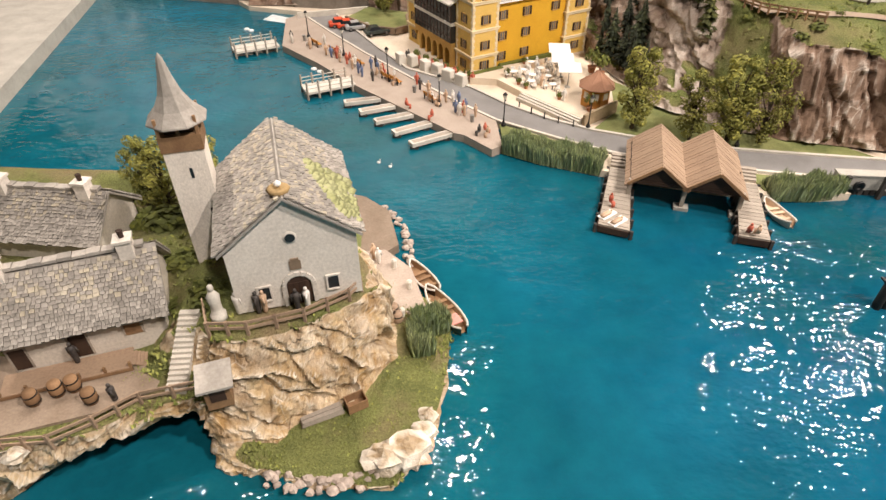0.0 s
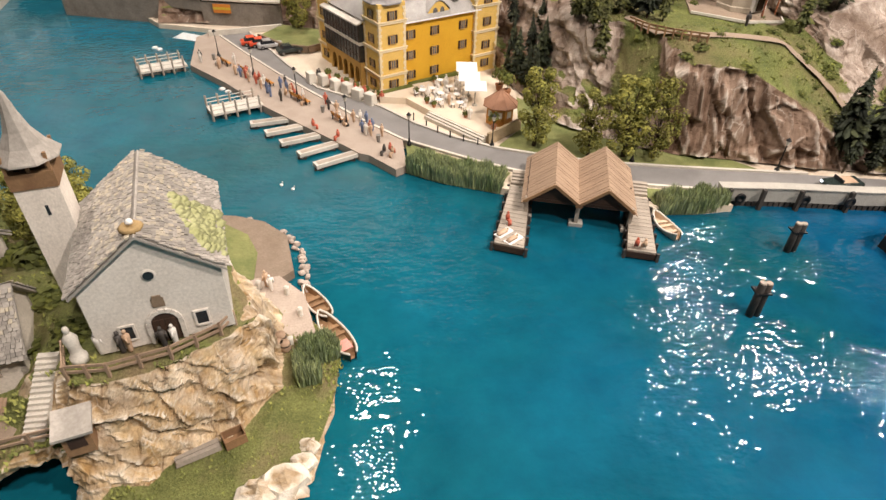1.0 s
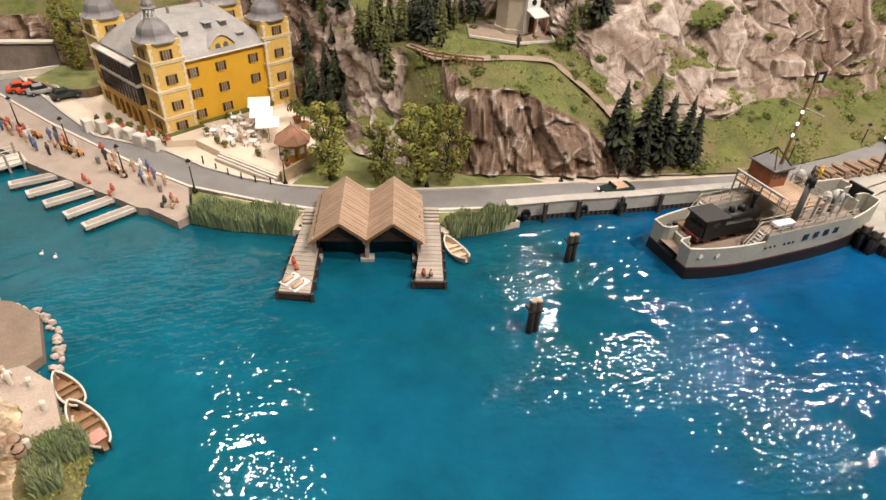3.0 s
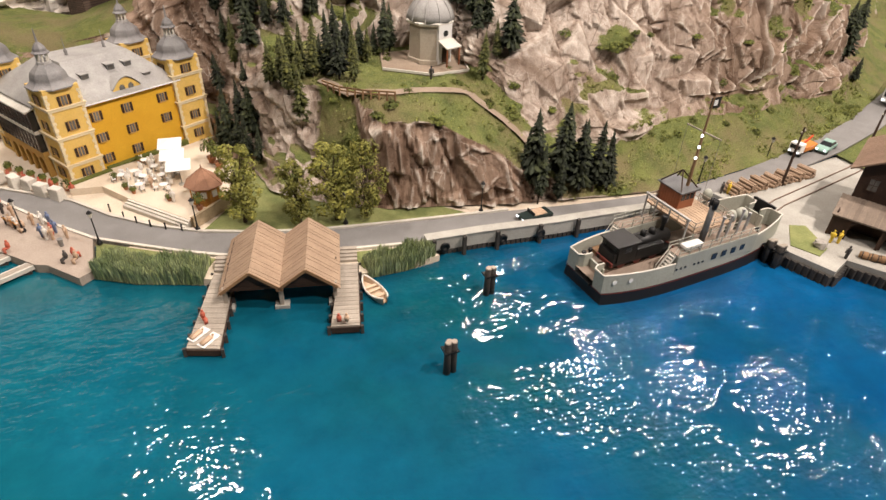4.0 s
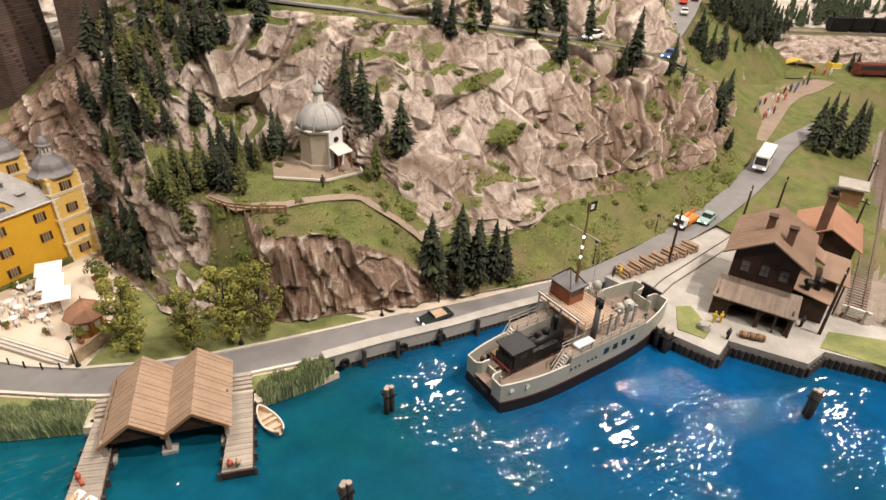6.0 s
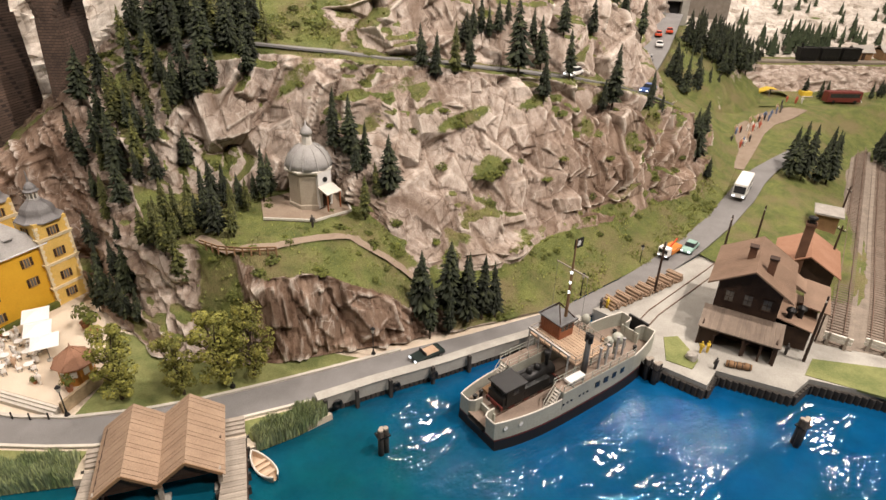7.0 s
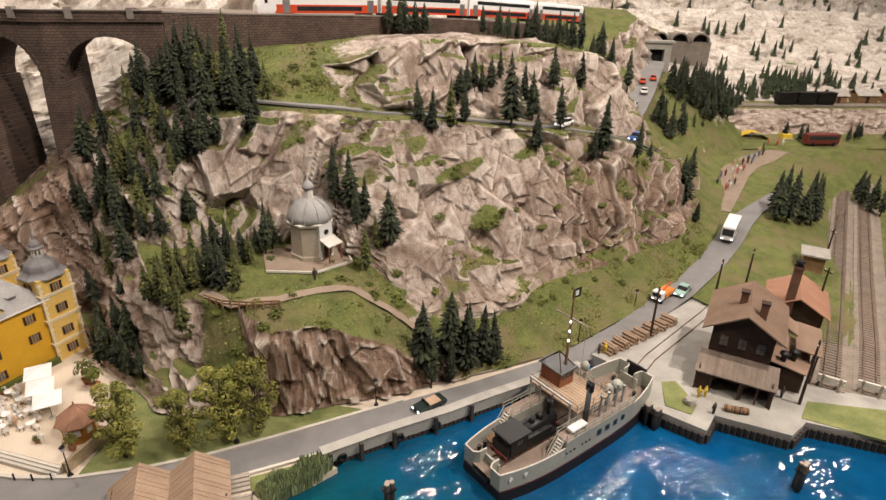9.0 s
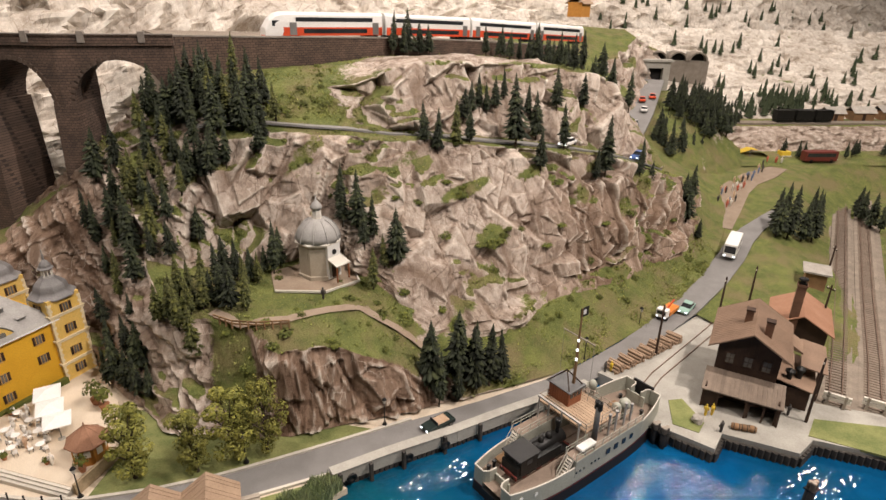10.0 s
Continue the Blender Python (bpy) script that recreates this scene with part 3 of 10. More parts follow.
def loft(name, guides, xs, rows, mat, rough=1.0, block=(5, 5, 7), seed=1.0, steep=(0.62, 0.80), label="", category="", lump=0.25, fold=False, ribs=None, earthy=None, green=1.0, spots=(), crumble=0.0):
    """Land laid over guide lines (x, y, z) that run from west to east, one behind the other; broken rock where it is steep, turf where it is not."""
    ys = np.array([np.interp(xs, [g[0] for g in line], [g[1] for g in line]) for line in guides])
    zs = np.array([np.interp(xs, [g[0] for g in line], [g[2] for g in line]) for line in guides])
    for i in range(1, 0 if fold else len(ys)):
        ys[i] = np.maximum(ys[i], ys[i - 1] + 0.15)
    grid = []
    for i, n in enumerate(rows):
        for k in range(n):
            f = k / n
            grid.append(np.stack([xs, ys[i] * (1 - f) + ys[i + 1] * f, zs[i] * (1 - f) + zs[i + 1] * f], 1))
    grid.append(np.stack([xs, ys[-1], zs[-1]], 1))
    g = np.array(grid)
    for _ in range(2):
        soft = g.copy()
        soft[1:-1] = (g[:-2] + 2 * g[1:-1] + g[2:]) / 4
        g = soft
    du = np.gradient(g, axis=1)
    dv = np.gradient(g, axis=0)
    nrm = np.cross(du, dv)
    nrm /= np.linalg.norm(nrm, axis=2, keepdims=True) + 1e-9
    flat = np.clip((nrm[..., 2] - steep[0]) / (steep[1] - steep[0]), 0, 1)
    bare, lush = np.zeros(flat.shape), np.zeros(flat.shape)
    for cx, cy, rx, ry, v in spots:
        w = np.clip(1.6 - np.hypot((g[..., 0] - cx) / rx, (g[..., 1] - cy) / ry) * 1.1, 0, 1)
        flat = np.clip(flat + w * v, 0, 1)
        bare = np.maximum(bare, w * (v < 0))
        lush = np.maximum(lush, w * max(v, 0))
    p = g.reshape(-1, 3)
    out = nrm.copy()
    out[..., 2] *= 0.35
    out = out.reshape(-1, 3)
    ease = 1 - flat
    for _ in range(5):
        ease[1:-1, 1:-1] = (ease[:-2, 1:-1] + ease[2:, 1:-1] + ease[1:-1, :-2] + ease[1:-1, 2:] + ease[1:-1, 1:-1] * 2) / 6
    rock = np.minimum(ease, 1 - flat * 0.85).reshape(-1)
    warp = p + np.stack([smooth_noise(p, 4.0, 3.1 + seed), smooth_noise(p, 4.0, 9.7 + seed), smooth_noise(p, 4.0, 5.3 + seed)], 1) * 0.35
    arc = np.concatenate([np.zeros((1, g.shape[1])), np.cumsum(np.linalg.norm(np.diff(g, axis=0), axis=2), axis=0)])
    up = arc.reshape(-1) + (warp - p)[:, 2]
    along = warp[:, 0] - 0.25 * up
    m = block[0]
    big, gap, tone = blocks(along, up, (m, block[2]), seed, 6.0, 1.7)
    small, gap2, tone2 = blocks(warp[:, 0] - 0.08 * up, up * 0.9 + 0.2 * warp[:, 0], (m * 0.42, block[2] * 0.36), seed + 3.7, 6.0, 1.5)
    tiny = blocks(warp[:, 0] - 0.3 * up, up, (m * 0.18, block[2] * 0.17), seed + 8.1)[0]
    ledge = (p[:, 2] + smooth_noise(p, 11.0, seed + 2.2) * 4.0) / 5.5
    ledge = ledge - np.floor(ledge)
    ledge = np.where(ledge < 0.82, ledge / 0.82, (1 - ledge) / 0.18) - 0.5
    patchy = np.clip(smooth_noise(p, 14.0, seed + 6.6) * 2.2 + 0.45, 0, 1)
    d = (big * 0.5 * m + small * 0.15 * m + tiny * 0.04 * m + ledge * patchy * 0.27 * m) * rock * rough
    if crumble:
        d = d + (smooth_noise(p, 1.3, seed + 0.7) + 0.6 * smooth_noise(p, 0.5, seed + 0.9)) * crumble * rock
    if ribs is not None:
        w = np.clip(ribs(p), 0, 1)
        fin = big * 1.1 + blocks(warp[:, 0] + 0.25 * up, up, (2.3, 13.0), seed + 4.4, 5.0)[0] * 1.15 + blocks(warp[:, 0], up, (0.9, 5.0), seed + 5.4, 5.0)[0] * 0.5 + small * 0.8
        d = d * (1 - w) + fin * rock * w
    soft = smooth_noise(p, 6.0, seed + 1.3) * lump * (0.3 + 0.7 * (1 - rock))
    q = p + out * d[:, None] + np.array([0, 0, 1.0]) * soft[:, None]
    rr, cc = g.shape[:2]
    q = q.reshape(rr, cc, 3)
    q[0], q[:, 0], q[:, -1] = g[0], g[:, 0], g[:, -1]
    me = bpy.data.meshes.new(name)
    idx = np.arange(rr * cc).reshape(rr, cc)
    quads = np.stack([idx[:-1, :-1], idx[:-1, 1:], idx[1:, 1:], idx[1:, :-1]], -1).reshape(-1, 4)
    me.from_pydata((q.reshape(-1, 3) * S).tolist(), [], quads.tolist())
    me.materials.append(MAT[mat])
    turf = me.attributes.new("turf", "FLOAT", "POINT")
    s2 = q.copy()
    for _ in range(2):
        s2[1:-1, 1:-1] = (s2[:-2, 1:-1] + s2[2:, 1:-1] + s2[1:-1, :-2] + s2[1:-1, 2:] + s2[1:-1, 1:-1] * 2) / 6
    fn = np.cross(np.gradient(s2, axis=1), np.gradient(s2, axis=0))
    fn /= np.linalg.norm(fn, axis=2, keepdims=True) + 1e-9
    ledges = np.clip((fn[..., 2] - steep[0] + 0.03) / 0.2, 0, 1) * np.clip(smooth_noise(p, 9.0, seed + 7.7).reshape(flat.shape) * 2.2 + 0.35, 0.1, 1) * green
    grown = np.maximum(flat * np.clip((fn[..., 2] - 0.45) / 0.3, 0.35, 1), ledges)
    grown = np.maximum(grown * (1 - bare * 0.8), lush * 0.85)
    TURF[name] = grown
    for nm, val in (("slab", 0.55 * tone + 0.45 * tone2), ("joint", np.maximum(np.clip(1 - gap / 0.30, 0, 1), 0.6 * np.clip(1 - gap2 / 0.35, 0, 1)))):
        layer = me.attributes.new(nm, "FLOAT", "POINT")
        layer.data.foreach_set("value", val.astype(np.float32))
    turf.data.foreach_set("value", grown.reshape(-1).astype(np.float32))
    if earthy is not None:
        tone = me.attributes.new("earthy", "FLOAT", "POINT")
        tone.data.foreach_set("value", np.clip(earthy(p) + smooth_noise(p, 7.0, seed + 2.9) * 0.35, 0, 1).astype(np.float32))
    me.update()
    ob = new(name, me)
    tagged(ob, label, category, "", "structure")
    return ob, q


def height_on(q, x, y):
    """The height of a lofted sheet near a place."""
    d = (q[..., 0] - x) ** 2 + (q[..., 1] - y) ** 2
    k = np.unravel_index(np.argmin(d), d.shape)
    return float(q[k][2])

# ---- hall round the layout ----
hall = Shape().box(-320, -190, -75, 460, 470, -72)
single("floor", hall, "hall", "grey hall floor round the model layout", "floor", kind="structure")
hall = Shape().box(-320, -190, 190, 460, 470, 193)
single("ceiling", hall, "hall", "plain grey hall ceiling", "ceiling", kind="structure")
for nm, b in (("wall_north", (-320, 470, -75, 460, 474, 193)), ("wall_south", (-320, -194, -75, 460, -190, 193)), ("wall_west", (-324, -194, -75, -320, 474, 193)), ("wall_east", (460, -194, -75, 464, 474, 193))):
    single(nm, Shape().box(*b), "hall", "plain grey hall wall", "wall", kind="structure")

# ---- lake ----
rim = [(-34, -30), (-47, 25), (-60.6, 80.6), (-71, 124), (-80, 160)]
single("water", Shape().prism([(-34, -30), (-47, 25), (-60.6, 80.6), (-71, 124), (-78, 150), (120, 150), (240, 60), (240, -30)], -1.5, 0.0), "water",
       "blue-green rippled resin lake with bright glints", "lake", kind="structure")
edge = Shape()
for a, b in zip(rim, rim[1:]):
    n = Vector((b[1] - a[1], a[0] - b[0])).normalized() * -30
    edge.prism([a, b, (b[0] + n.x, b[1] + n.y), (a[0] + n.x, a[1] + n.y)], -8, 2.2)
single("layout_edge", edge, "concrete", "pale grey board along the layout's edge", "edge board", kind="structure")

# ---- level ground: quays, promenade, road, yard ----
PROM = [(-28.4, 102.5), (-21.5, 95.4), (-14.2, 86.8), (-8.3, 80.9), (-2.6, 75.3), (-0.6, 73.2), (0.6, 72.7), (3.8, 69.2), (5.0, 70.2)]
FRONT = [(-29, 119), (-22, 109), (-14.6, 99.0), (-5.8, 88.2), (-0.2, 81.5), (4.6, 76.5), (8.4, 74.0), (13.4, 70.8), (17.4, 68.6), (22.0, 67.0), (30.4, 65.2), (38.9, 63.8), (47, 63.0), (61, 61.9), (76, 60.6)]
BACK = [(-24, 121), (-13.3, 102.0), (-7.8, 93.0), (-1, 88.2), (1.6, 86.3), (6.2, 81.0), (11, 77.0), (16, 74.0), (22.5, 71.6), (28.5, 70.1), (35.5, 69.0), (42.5, 68.1), (52, 67.0), (61.7, 65.6), (77, 64.2)]
SHORE = [(5.0, 70.2), (9.4, 67.6), (15.4, 65.2), (20, 63.6), (26, 62), (31.6, 60.6), (36, 60.6), (40.3, 61.1), (39.5, 62.6)]
QUAY = [(39.2, 62.7), (46, 62.3), (55, 61.3), (62, 60.9), (76, 59.6)]
PIER = [(80, 58.5), (81.5, 54.0), (77.0, 49.2), (79.5, 42.4), (82.8, 43.6), (87.5, 36.5), (91.3, 36.9), (97, 29.5), (112, 10), (135, -25)]

ground = Shape().prism(PROM + FRONT[5:0:-1] + [(-29, 119), (-31, 116)], -1.2, 1.0)
single("promenade", ground, "paving", "beige paved lakeside promenade", "promenade", kind="structure")
ground = Shape()
ground.prism(SHORE + QUAY[1:] + [(80, 64), (60, 100), (20, 125), (-40, 150), (-70, 160), (-40, 124), (-24, 119.5)] + FRONT[1:7], -1.2, 0.82)
single("ground", ground, "cream_ground", "pale level ground of the lake shore", "ground", kind="structure")


def ribbon(a, b, za, zb, thick=0.25):
    """A paved strip between two edge lines of equal count; heights per station."""
    s = Shape()
    for i in range(len(a) - 1):
        q = [a[i], a[i + 1], b[i + 1], b[i]]
        h = [za[i], za[i + 1], zb[i + 1], zb[i]]
        s.prism(q, [v - thick for v in h], h)
    return s


def road_heights(pts):
    return [1.0 + max(0, p[0] - 60) * 0.012 for p in pts]


FAR_L = [(77, 64.2), (89, 65.2), (97.5, 66.6), (107.5, 68.6), (118, 71.4), (127, 74.4), (133, 76.4), (140, 78), (148, 79.2), (156, 80.2)]
FAR_R = [(76, 60.6), (88, 61.3), (98, 62.6), (107, 64.0), (119, 66.8), (129, 69.8), (137, 73), (144, 75), (150, 76), (157, 77)]
FAR_Z = [1.2, 1.7, 2.1, 2.6, 3.6, 4.8, 5.8, 6.6, 7.1, 7.5]
single("road", ribbon(FRONT, BACK, [1.0] * 15, [1.0] * 15), "asphalt", "grey asphalt lakeside road", "road", kind="structure")
single("road_east", ribbon(FAR_R, FAR_L, FAR_Z, FAR_Z), "asphalt", "grey asphalt road climbing past the station", "road", kind="structure")


def kerb_line(pts, zs, w=0.35, up=0.16):
    s = Shape()
    for i in range(len(pts) - 1):
        a, b = Vector(pts[i]), Vector(pts[i + 1])
        n = Vector((-(b - a).y, (b - a).x)).normalized() * w
        s.prism([tuple(a), tuple(b), tuple(b + n), tuple(a + n)], [zs[i] - 0.3, zs[i + 1] - 0.3] * 2, [zs[i] + up, zs[i + 1] + up, zs[i + 1] + up, zs[i] + up])
    return s


single("kerb", kerb_line(FRONT, [1.0] * 15), "kerb", "pale stone kerb of the road", "kerb", kind="structure")
single("kerb_back", kerb_line(BACK[:13], [1.0] * 13, 0.4, 0.22), "kerb", "pale stone kerb of the road", "kerb", kind="structure")

yard = Shape().prism([(80, 58.5), (79.4, 61)] + FAR_R[1:4] + [(119, 66.6), (128, 62), (150, 45), (150, -25)] + PIER[:0:-1], -1.2, 1.9)
single("station_yard", yard, "concrete", "pale grey paved station yard and pier", "yard", kind="structure")

# ---- mountain ----
GUIDES = [
    [(-70, 124, 1), (-20, 124, 1), (0, 117, 1), (12, 115, 1), (19, 106, 1), (22, 92, 1), (26, 81, 1), (33, 74, 1), (36, 73.4, 1), (38, 72, 1.1), (45, 70.5, 1.1), (52, 68.6, 1.1), (58, 67.6, 1.1), (66, 66, 1.1), (77, 64.4, 1.2), (89, 65.4, 1.7), (97.5, 66.2, 2.0), (107.5, 68.2, 2.5), (118, 71.2, 3.5), (127, 74.6, 4.7), (137, 79.6, 5.9), (147, 86.0, 7.1), (156, 93.6, 8.3), (166, 100.6, 10.1)],
    [(-70, 128, 4), (-20, 126, 4), (0, 118, 4), (12, 116, 4), (19, 108, 4), (23, 95, 5), (27, 85, 7), (31, 80.5, 5.5), (34, 78.0, 5.2), (36, 76.2, 7.5), (38, 75, 11), (45, 73.2, 11), (50, 71.4, 8), (55, 70.2, 5), (60, 69.4, 3.2), (66, 68, 2.2), (77, 67, 2.4), (98, 69.5, 2.9), (107, 71, 3.3), (120, 74.3, 4.6), (137, 83, 7.4), (156, 98, 9.5), (166, 104, 11)],
    [(-70, 130, 8), (-20, 128, 8), (0, 119, 7), (12, 117, 8), (19, 110, 9), (24, 99, 11), (28, 89, 13), (33, 83, 13.2), (38, 79.6, 13.3), (43, 78.6, 13.4), (50, 78, 13), (54, 76.5, 10.5), (58, 75, 8.3), (62, 73.5, 6.5), (68, 72.6, 5.8), (75, 72.3, 6.0), (80, 73.4, 6.8), (85, 74.2, 6.8), (98, 74, 5.5), (107, 75, 5.8), (120, 77, 7), (137, 85.5, 9), (156, 100, 10.5), (166, 106, 11.5)],
    [(-70, 134, 10), (-20, 131, 10), (0, 121, 9), (12, 118, 10), (19, 112, 13), (24, 104, 15), (28, 98, 17), (33, 95, 15.5), (38, 94, 14.4), (45, 93.5, 14.4), (52, 91, 14.4), (54.5, 84.5, 13.8), (57, 79, 11.4), (60, 77, 9.8), (66, 74.8, 8.2), (74, 73.8, 7.6), (79, 74.6, 8.0), (84, 76.4, 9.2), (90, 77, 9), (98, 77.5, 8.5), (107, 77, 8), (120, 78.5, 9), (137, 87.5, 10.5), (156, 102, 11.5), (166, 107, 12)],
    [(-70, 140, 11), (-20, 135, 11), (0, 123, 10), (12, 120, 13), (19, 114, 18), (24, 108, 20), (30, 100.5, 21.5), (36, 98.5, 21.5), (40, 97.5, 22), (47, 98, 24), (54, 94, 24), (59, 91, 24), (64, 87.5, 22), (70, 85, 20.5), (80, 82, 19), (87, 80.5, 19), (95, 80.5, 18), (104, 80, 16), (112, 79.8, 15.5), (122, 81.3, 16.5), (137, 90, 13.5), (156, 104, 12), (166, 109, 12.5)],
    [(-70, 146, 11), (-20, 140, 11), (0, 126, 11), (12, 122, 15), (19, 117, 21), (24, 112, 24), (32, 106, 28), (40, 103.5, 31), (47, 102.5, 32.3), (54, 99.5, 31.8), (59, 97.5, 31.4), (65, 94.8, 30.8), (70, 93.2, 30.5), (80, 90, 29), (88, 88, 28), (96, 86.2, 26.8), (105, 84, 25), (113, 82.5, 22.5), (122, 84, 19), (137, 92.5, 15), (156, 107, 13), (166, 111, 13)],
    [(-70, 152, 11), (-20, 146, 11), (0, 130, 11), (12, 124, 16), (19, 119, 22), (24, 115, 26), (32, 110, 31), (40, 107, 34.2), (47, 106, 34.4), (54, 103, 33.2), (59, 101, 32.5), (65, 98, 31.4), (70, 96.4, 31), (80, 93.2, 29.6), (88, 91, 28.5), (96, 89.4, 27.3), (105, 87.4, 25.5), (113, 86.4, 23), (122, 88, 19.5), (137, 96, 15.5), (156, 110, 14), (166, 114, 14)],
    [(-70, 160, 11), (-20, 154, 11), (0, 134, 11), (12, 127, 16), (19, 122, 22), (24, 117, 27), (34, 113.5, 34), (44, 111, 37), (52, 110, 37.4), (59, 108, 37.2), (63, 104.5, 38), (70, 103, 40.3), (75, 102.6, 41), (85, 101, 41), (95, 99, 40.5), (105, 96.5, 39.3), (111, 95.5, 38), (118, 95.5, 32), (125, 97.5, 25), (137, 104, 18), (156, 114, 16), (166, 118, 15)],
    [(-70, 164, 11), (-20, 158, 11), (0, 138, 11), (12, 130, 16), (24, 120, 27), (34, 117.2, 36), (44, 117, 38.8), (52, 117, 39.5), (62, 117.2, 39.5), (72, 118, 40.5), (85, 119.5, 40.5), (100, 122, 39.7), (115, 125, 38), (130, 122, 30), (137, 118, 24), (156, 122, 20), (166, 124, 18)],
]
xs_main = np.concatenate([np.arange(-40, 14, 0.9), np.arange(14, 128, 0.29), np.arange(128, 140, 0.4), np.arange(140, 166.1, 0.6)])


def earth_tone(p):
    """Where the rock is painted brown: the bluff by the road, the wall behind the hotel and the foot of the east cliff."""
    x, y, z = p[:, 0], p[:, 1], p[:, 2]
    bluff = np.clip((58 - x) / 3, 0, 1) * np.clip((x - 34) / 3, 0, 1) * np.clip((14.5 - z) / 2, 0, 1)
    hotel = np.clip((28 - x) / 6, 0, 1) * 0.9
    foot = np.clip((x - 78) / 14, 0, 1) * np.clip((27 - z) / 8, 0, 1)
    return np.maximum(np.maximum(bluff * 1.2, hotel), foot * 0.85)


def ribbed(p):
    """Upright ribs of rock: the wall beside the hotel and the bluff by the road."""
    x, z = p[:, 0], p[:, 2]
    return np.clip((33 - x) / 3, 0, 1) + np.clip((59 - x) / 3, 0, 1) * np.clip((x - 33) / 3, 0, 1) * np.clip((14.5 - z) / 2, 0, 1)


# turf (+) and bare rock (-) on the mountainside: x, y, half-lengths, strength
TURFING = [(33.6, 79.5, 2.6, 5.0, 1.0), (53, 109, 8, 7, 0.6), (92, 109, 24, 9, -1.0), (75, 81.2, 3.0, 1.3, 0.9), (73.5, 86.6, 6.0, 0.9, 0.8), (66, 92, 4, 1.2, 0.6), (104, 80.5, 3, 1.0, 0.7), (95, 82, 1.8, 1.2, 0.8), (86, 85.5, 3.5, 0.8, 0.8), (100, 84.2, 3.0, 0.7, 0.8), (110, 81.6, 2.4, 0.8, 0.8), (52, 98.5, 4.0, 1.0, 0.7), (60, 90.5, 2.0, 0.8, 0.7), (62, 76.5, 3.5, 1.6, -0.8), (72, 74.8, 6, 1.4, -0.8)]
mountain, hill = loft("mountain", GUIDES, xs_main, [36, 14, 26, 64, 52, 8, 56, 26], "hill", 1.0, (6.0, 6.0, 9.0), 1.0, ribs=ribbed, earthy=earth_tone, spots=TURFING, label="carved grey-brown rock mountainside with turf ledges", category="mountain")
EAST = [
    [(126, 97, 19), (140, 100, 11), (150, 100, 9.4), (160, 98, 8.6), (175, 100, 9.6), (195, 106, 10.6), (216, 122, 11.8)],
    [(126, 108, 24), (140, 109, 15), (150, 112, 18), (160, 111, 20), (175, 113, 21), (190, 119, 17), (216, 130, 12.6)],
    [(126, 116, 28), (140, 117, 18), (150, 121, 20.5), (160, 125, 23), (178, 136, 27), (195, 141, 24), (216, 144, 15)],
    [(126, 128, 37), (140, 129, 34), (150, 133, 35), (160, 137, 37), (178, 144, 41), (195, 150, 36), (216, 152, 24)],
    [(126, 150, 41), (160, 156, 44), (195, 164, 42), (216, 166, 34)],
]
east_ridge, east_q = loft("east_ridge", EAST, np.arange(126, 216, 0.8), [12, 12, 18, 16], "hill", 0.9, (5, 4, 6), 6.0, label="wooded rock ridge behind the upper road", category="ridge")
FARLAND = [
    [(-120, 150, 5), (0, 146, 5), (40, 142, 14), (70, 150, 36), (130, 152, 38), (160, 156, 34), (190, 158, 20), (230, 143, 12.0), (260, 130, 11), (300, 120, 11), (420, 118, 11)],
    [(-120, 156, 26), (0, 152, 26), (40, 150, 30), (70, 158, 44), (130, 160, 45), (160, 164, 44), (190, 164, 33), (230, 150, 22), (260, 136, 20), (300, 126, 20), (420, 124, 20)],
    [(-120, 166, 42), (0, 162, 42), (40, 160, 44), (70, 166, 50), (130, 168, 52), (160, 172, 52), (190, 174, 42), (230, 162, 33), (260, 148, 32), (300, 138, 32), (420, 136, 32)],
    [(-120, 182, 70), (0, 178, 70), (40, 176, 70), (70, 182, 72), (130, 184, 74), (160, 190, 76), (190, 194, 70), (230, 184, 56), (260, 172, 54), (300, 164, 54), (420, 162, 54)],
    [(-120, 205, 110), (0, 200, 110), (70, 205, 110), (130, 208, 110), (160, 214, 108), (190, 218, 104), (230, 214, 96), (260, 204, 96), (300, 196, 96), (420, 194, 96)],
]
far_hill, far_q = loft("backdrop_mountain", FARLAND, np.arange(-120, 420, 1.2), [30, 28, 34, 26], "pale", 1.1, (8, 7, 8), 4.0, (0.86, 0.97), "pale craggy far mountains", "mountain")
VALLEY = [
    [(106, -25, 1.5), (420, -25, 2.5)],
    [(106, 30, 1.6), (150, 62, 1.9), (175, 76, 3.2), (200, 78, 4.5), (240, 60, 5), (420, -24, 6)],
    [(106, 63.4, 2.3), (119, 66.4, 3.3), (129, 69.4, 4.5), (137, 72.6, 5.5), (144, 74.6, 6.3), (150, 75.6, 6.8), (157, 76.6, 7.2), (174, 82.4, 8.5), (186, 88.4, 9.9), (200, 87, 10.6), (215, 81, 11), (240, 67.6, 11), (420, -23, 11)],
    [(106, 68.2, 2.3), (118, 71.2, 3.4), (127, 74.6, 4.6), (137, 79.6, 5.8), (147, 86, 7.0), (156, 93.6, 8.2), (166, 100.6, 10), (178, 103, 10.4), (190, 98, 10.9), (215, 84, 11.2), (240, 71, 11.2), (420, -20, 11)],
]
valley, valley_q = loft("valley_ground", VALLEY, np.arange(106, 420, 1.2), [20, 22, 16], "hill", 0.3, (5, 4, 6), 7.0, (0.3, 0.4), "green valley floor beyond the station", "meadow", 0.2)


def terrace_line(d, z, x0=172, x1=330):
    """A guide line d metres behind the far edge of the valley meadow."""
    return [(x, 95.3 + 0.879 * d - 0.543 * (x - 188.9 - 0.477 * d), z) for x in (x0, x1)]


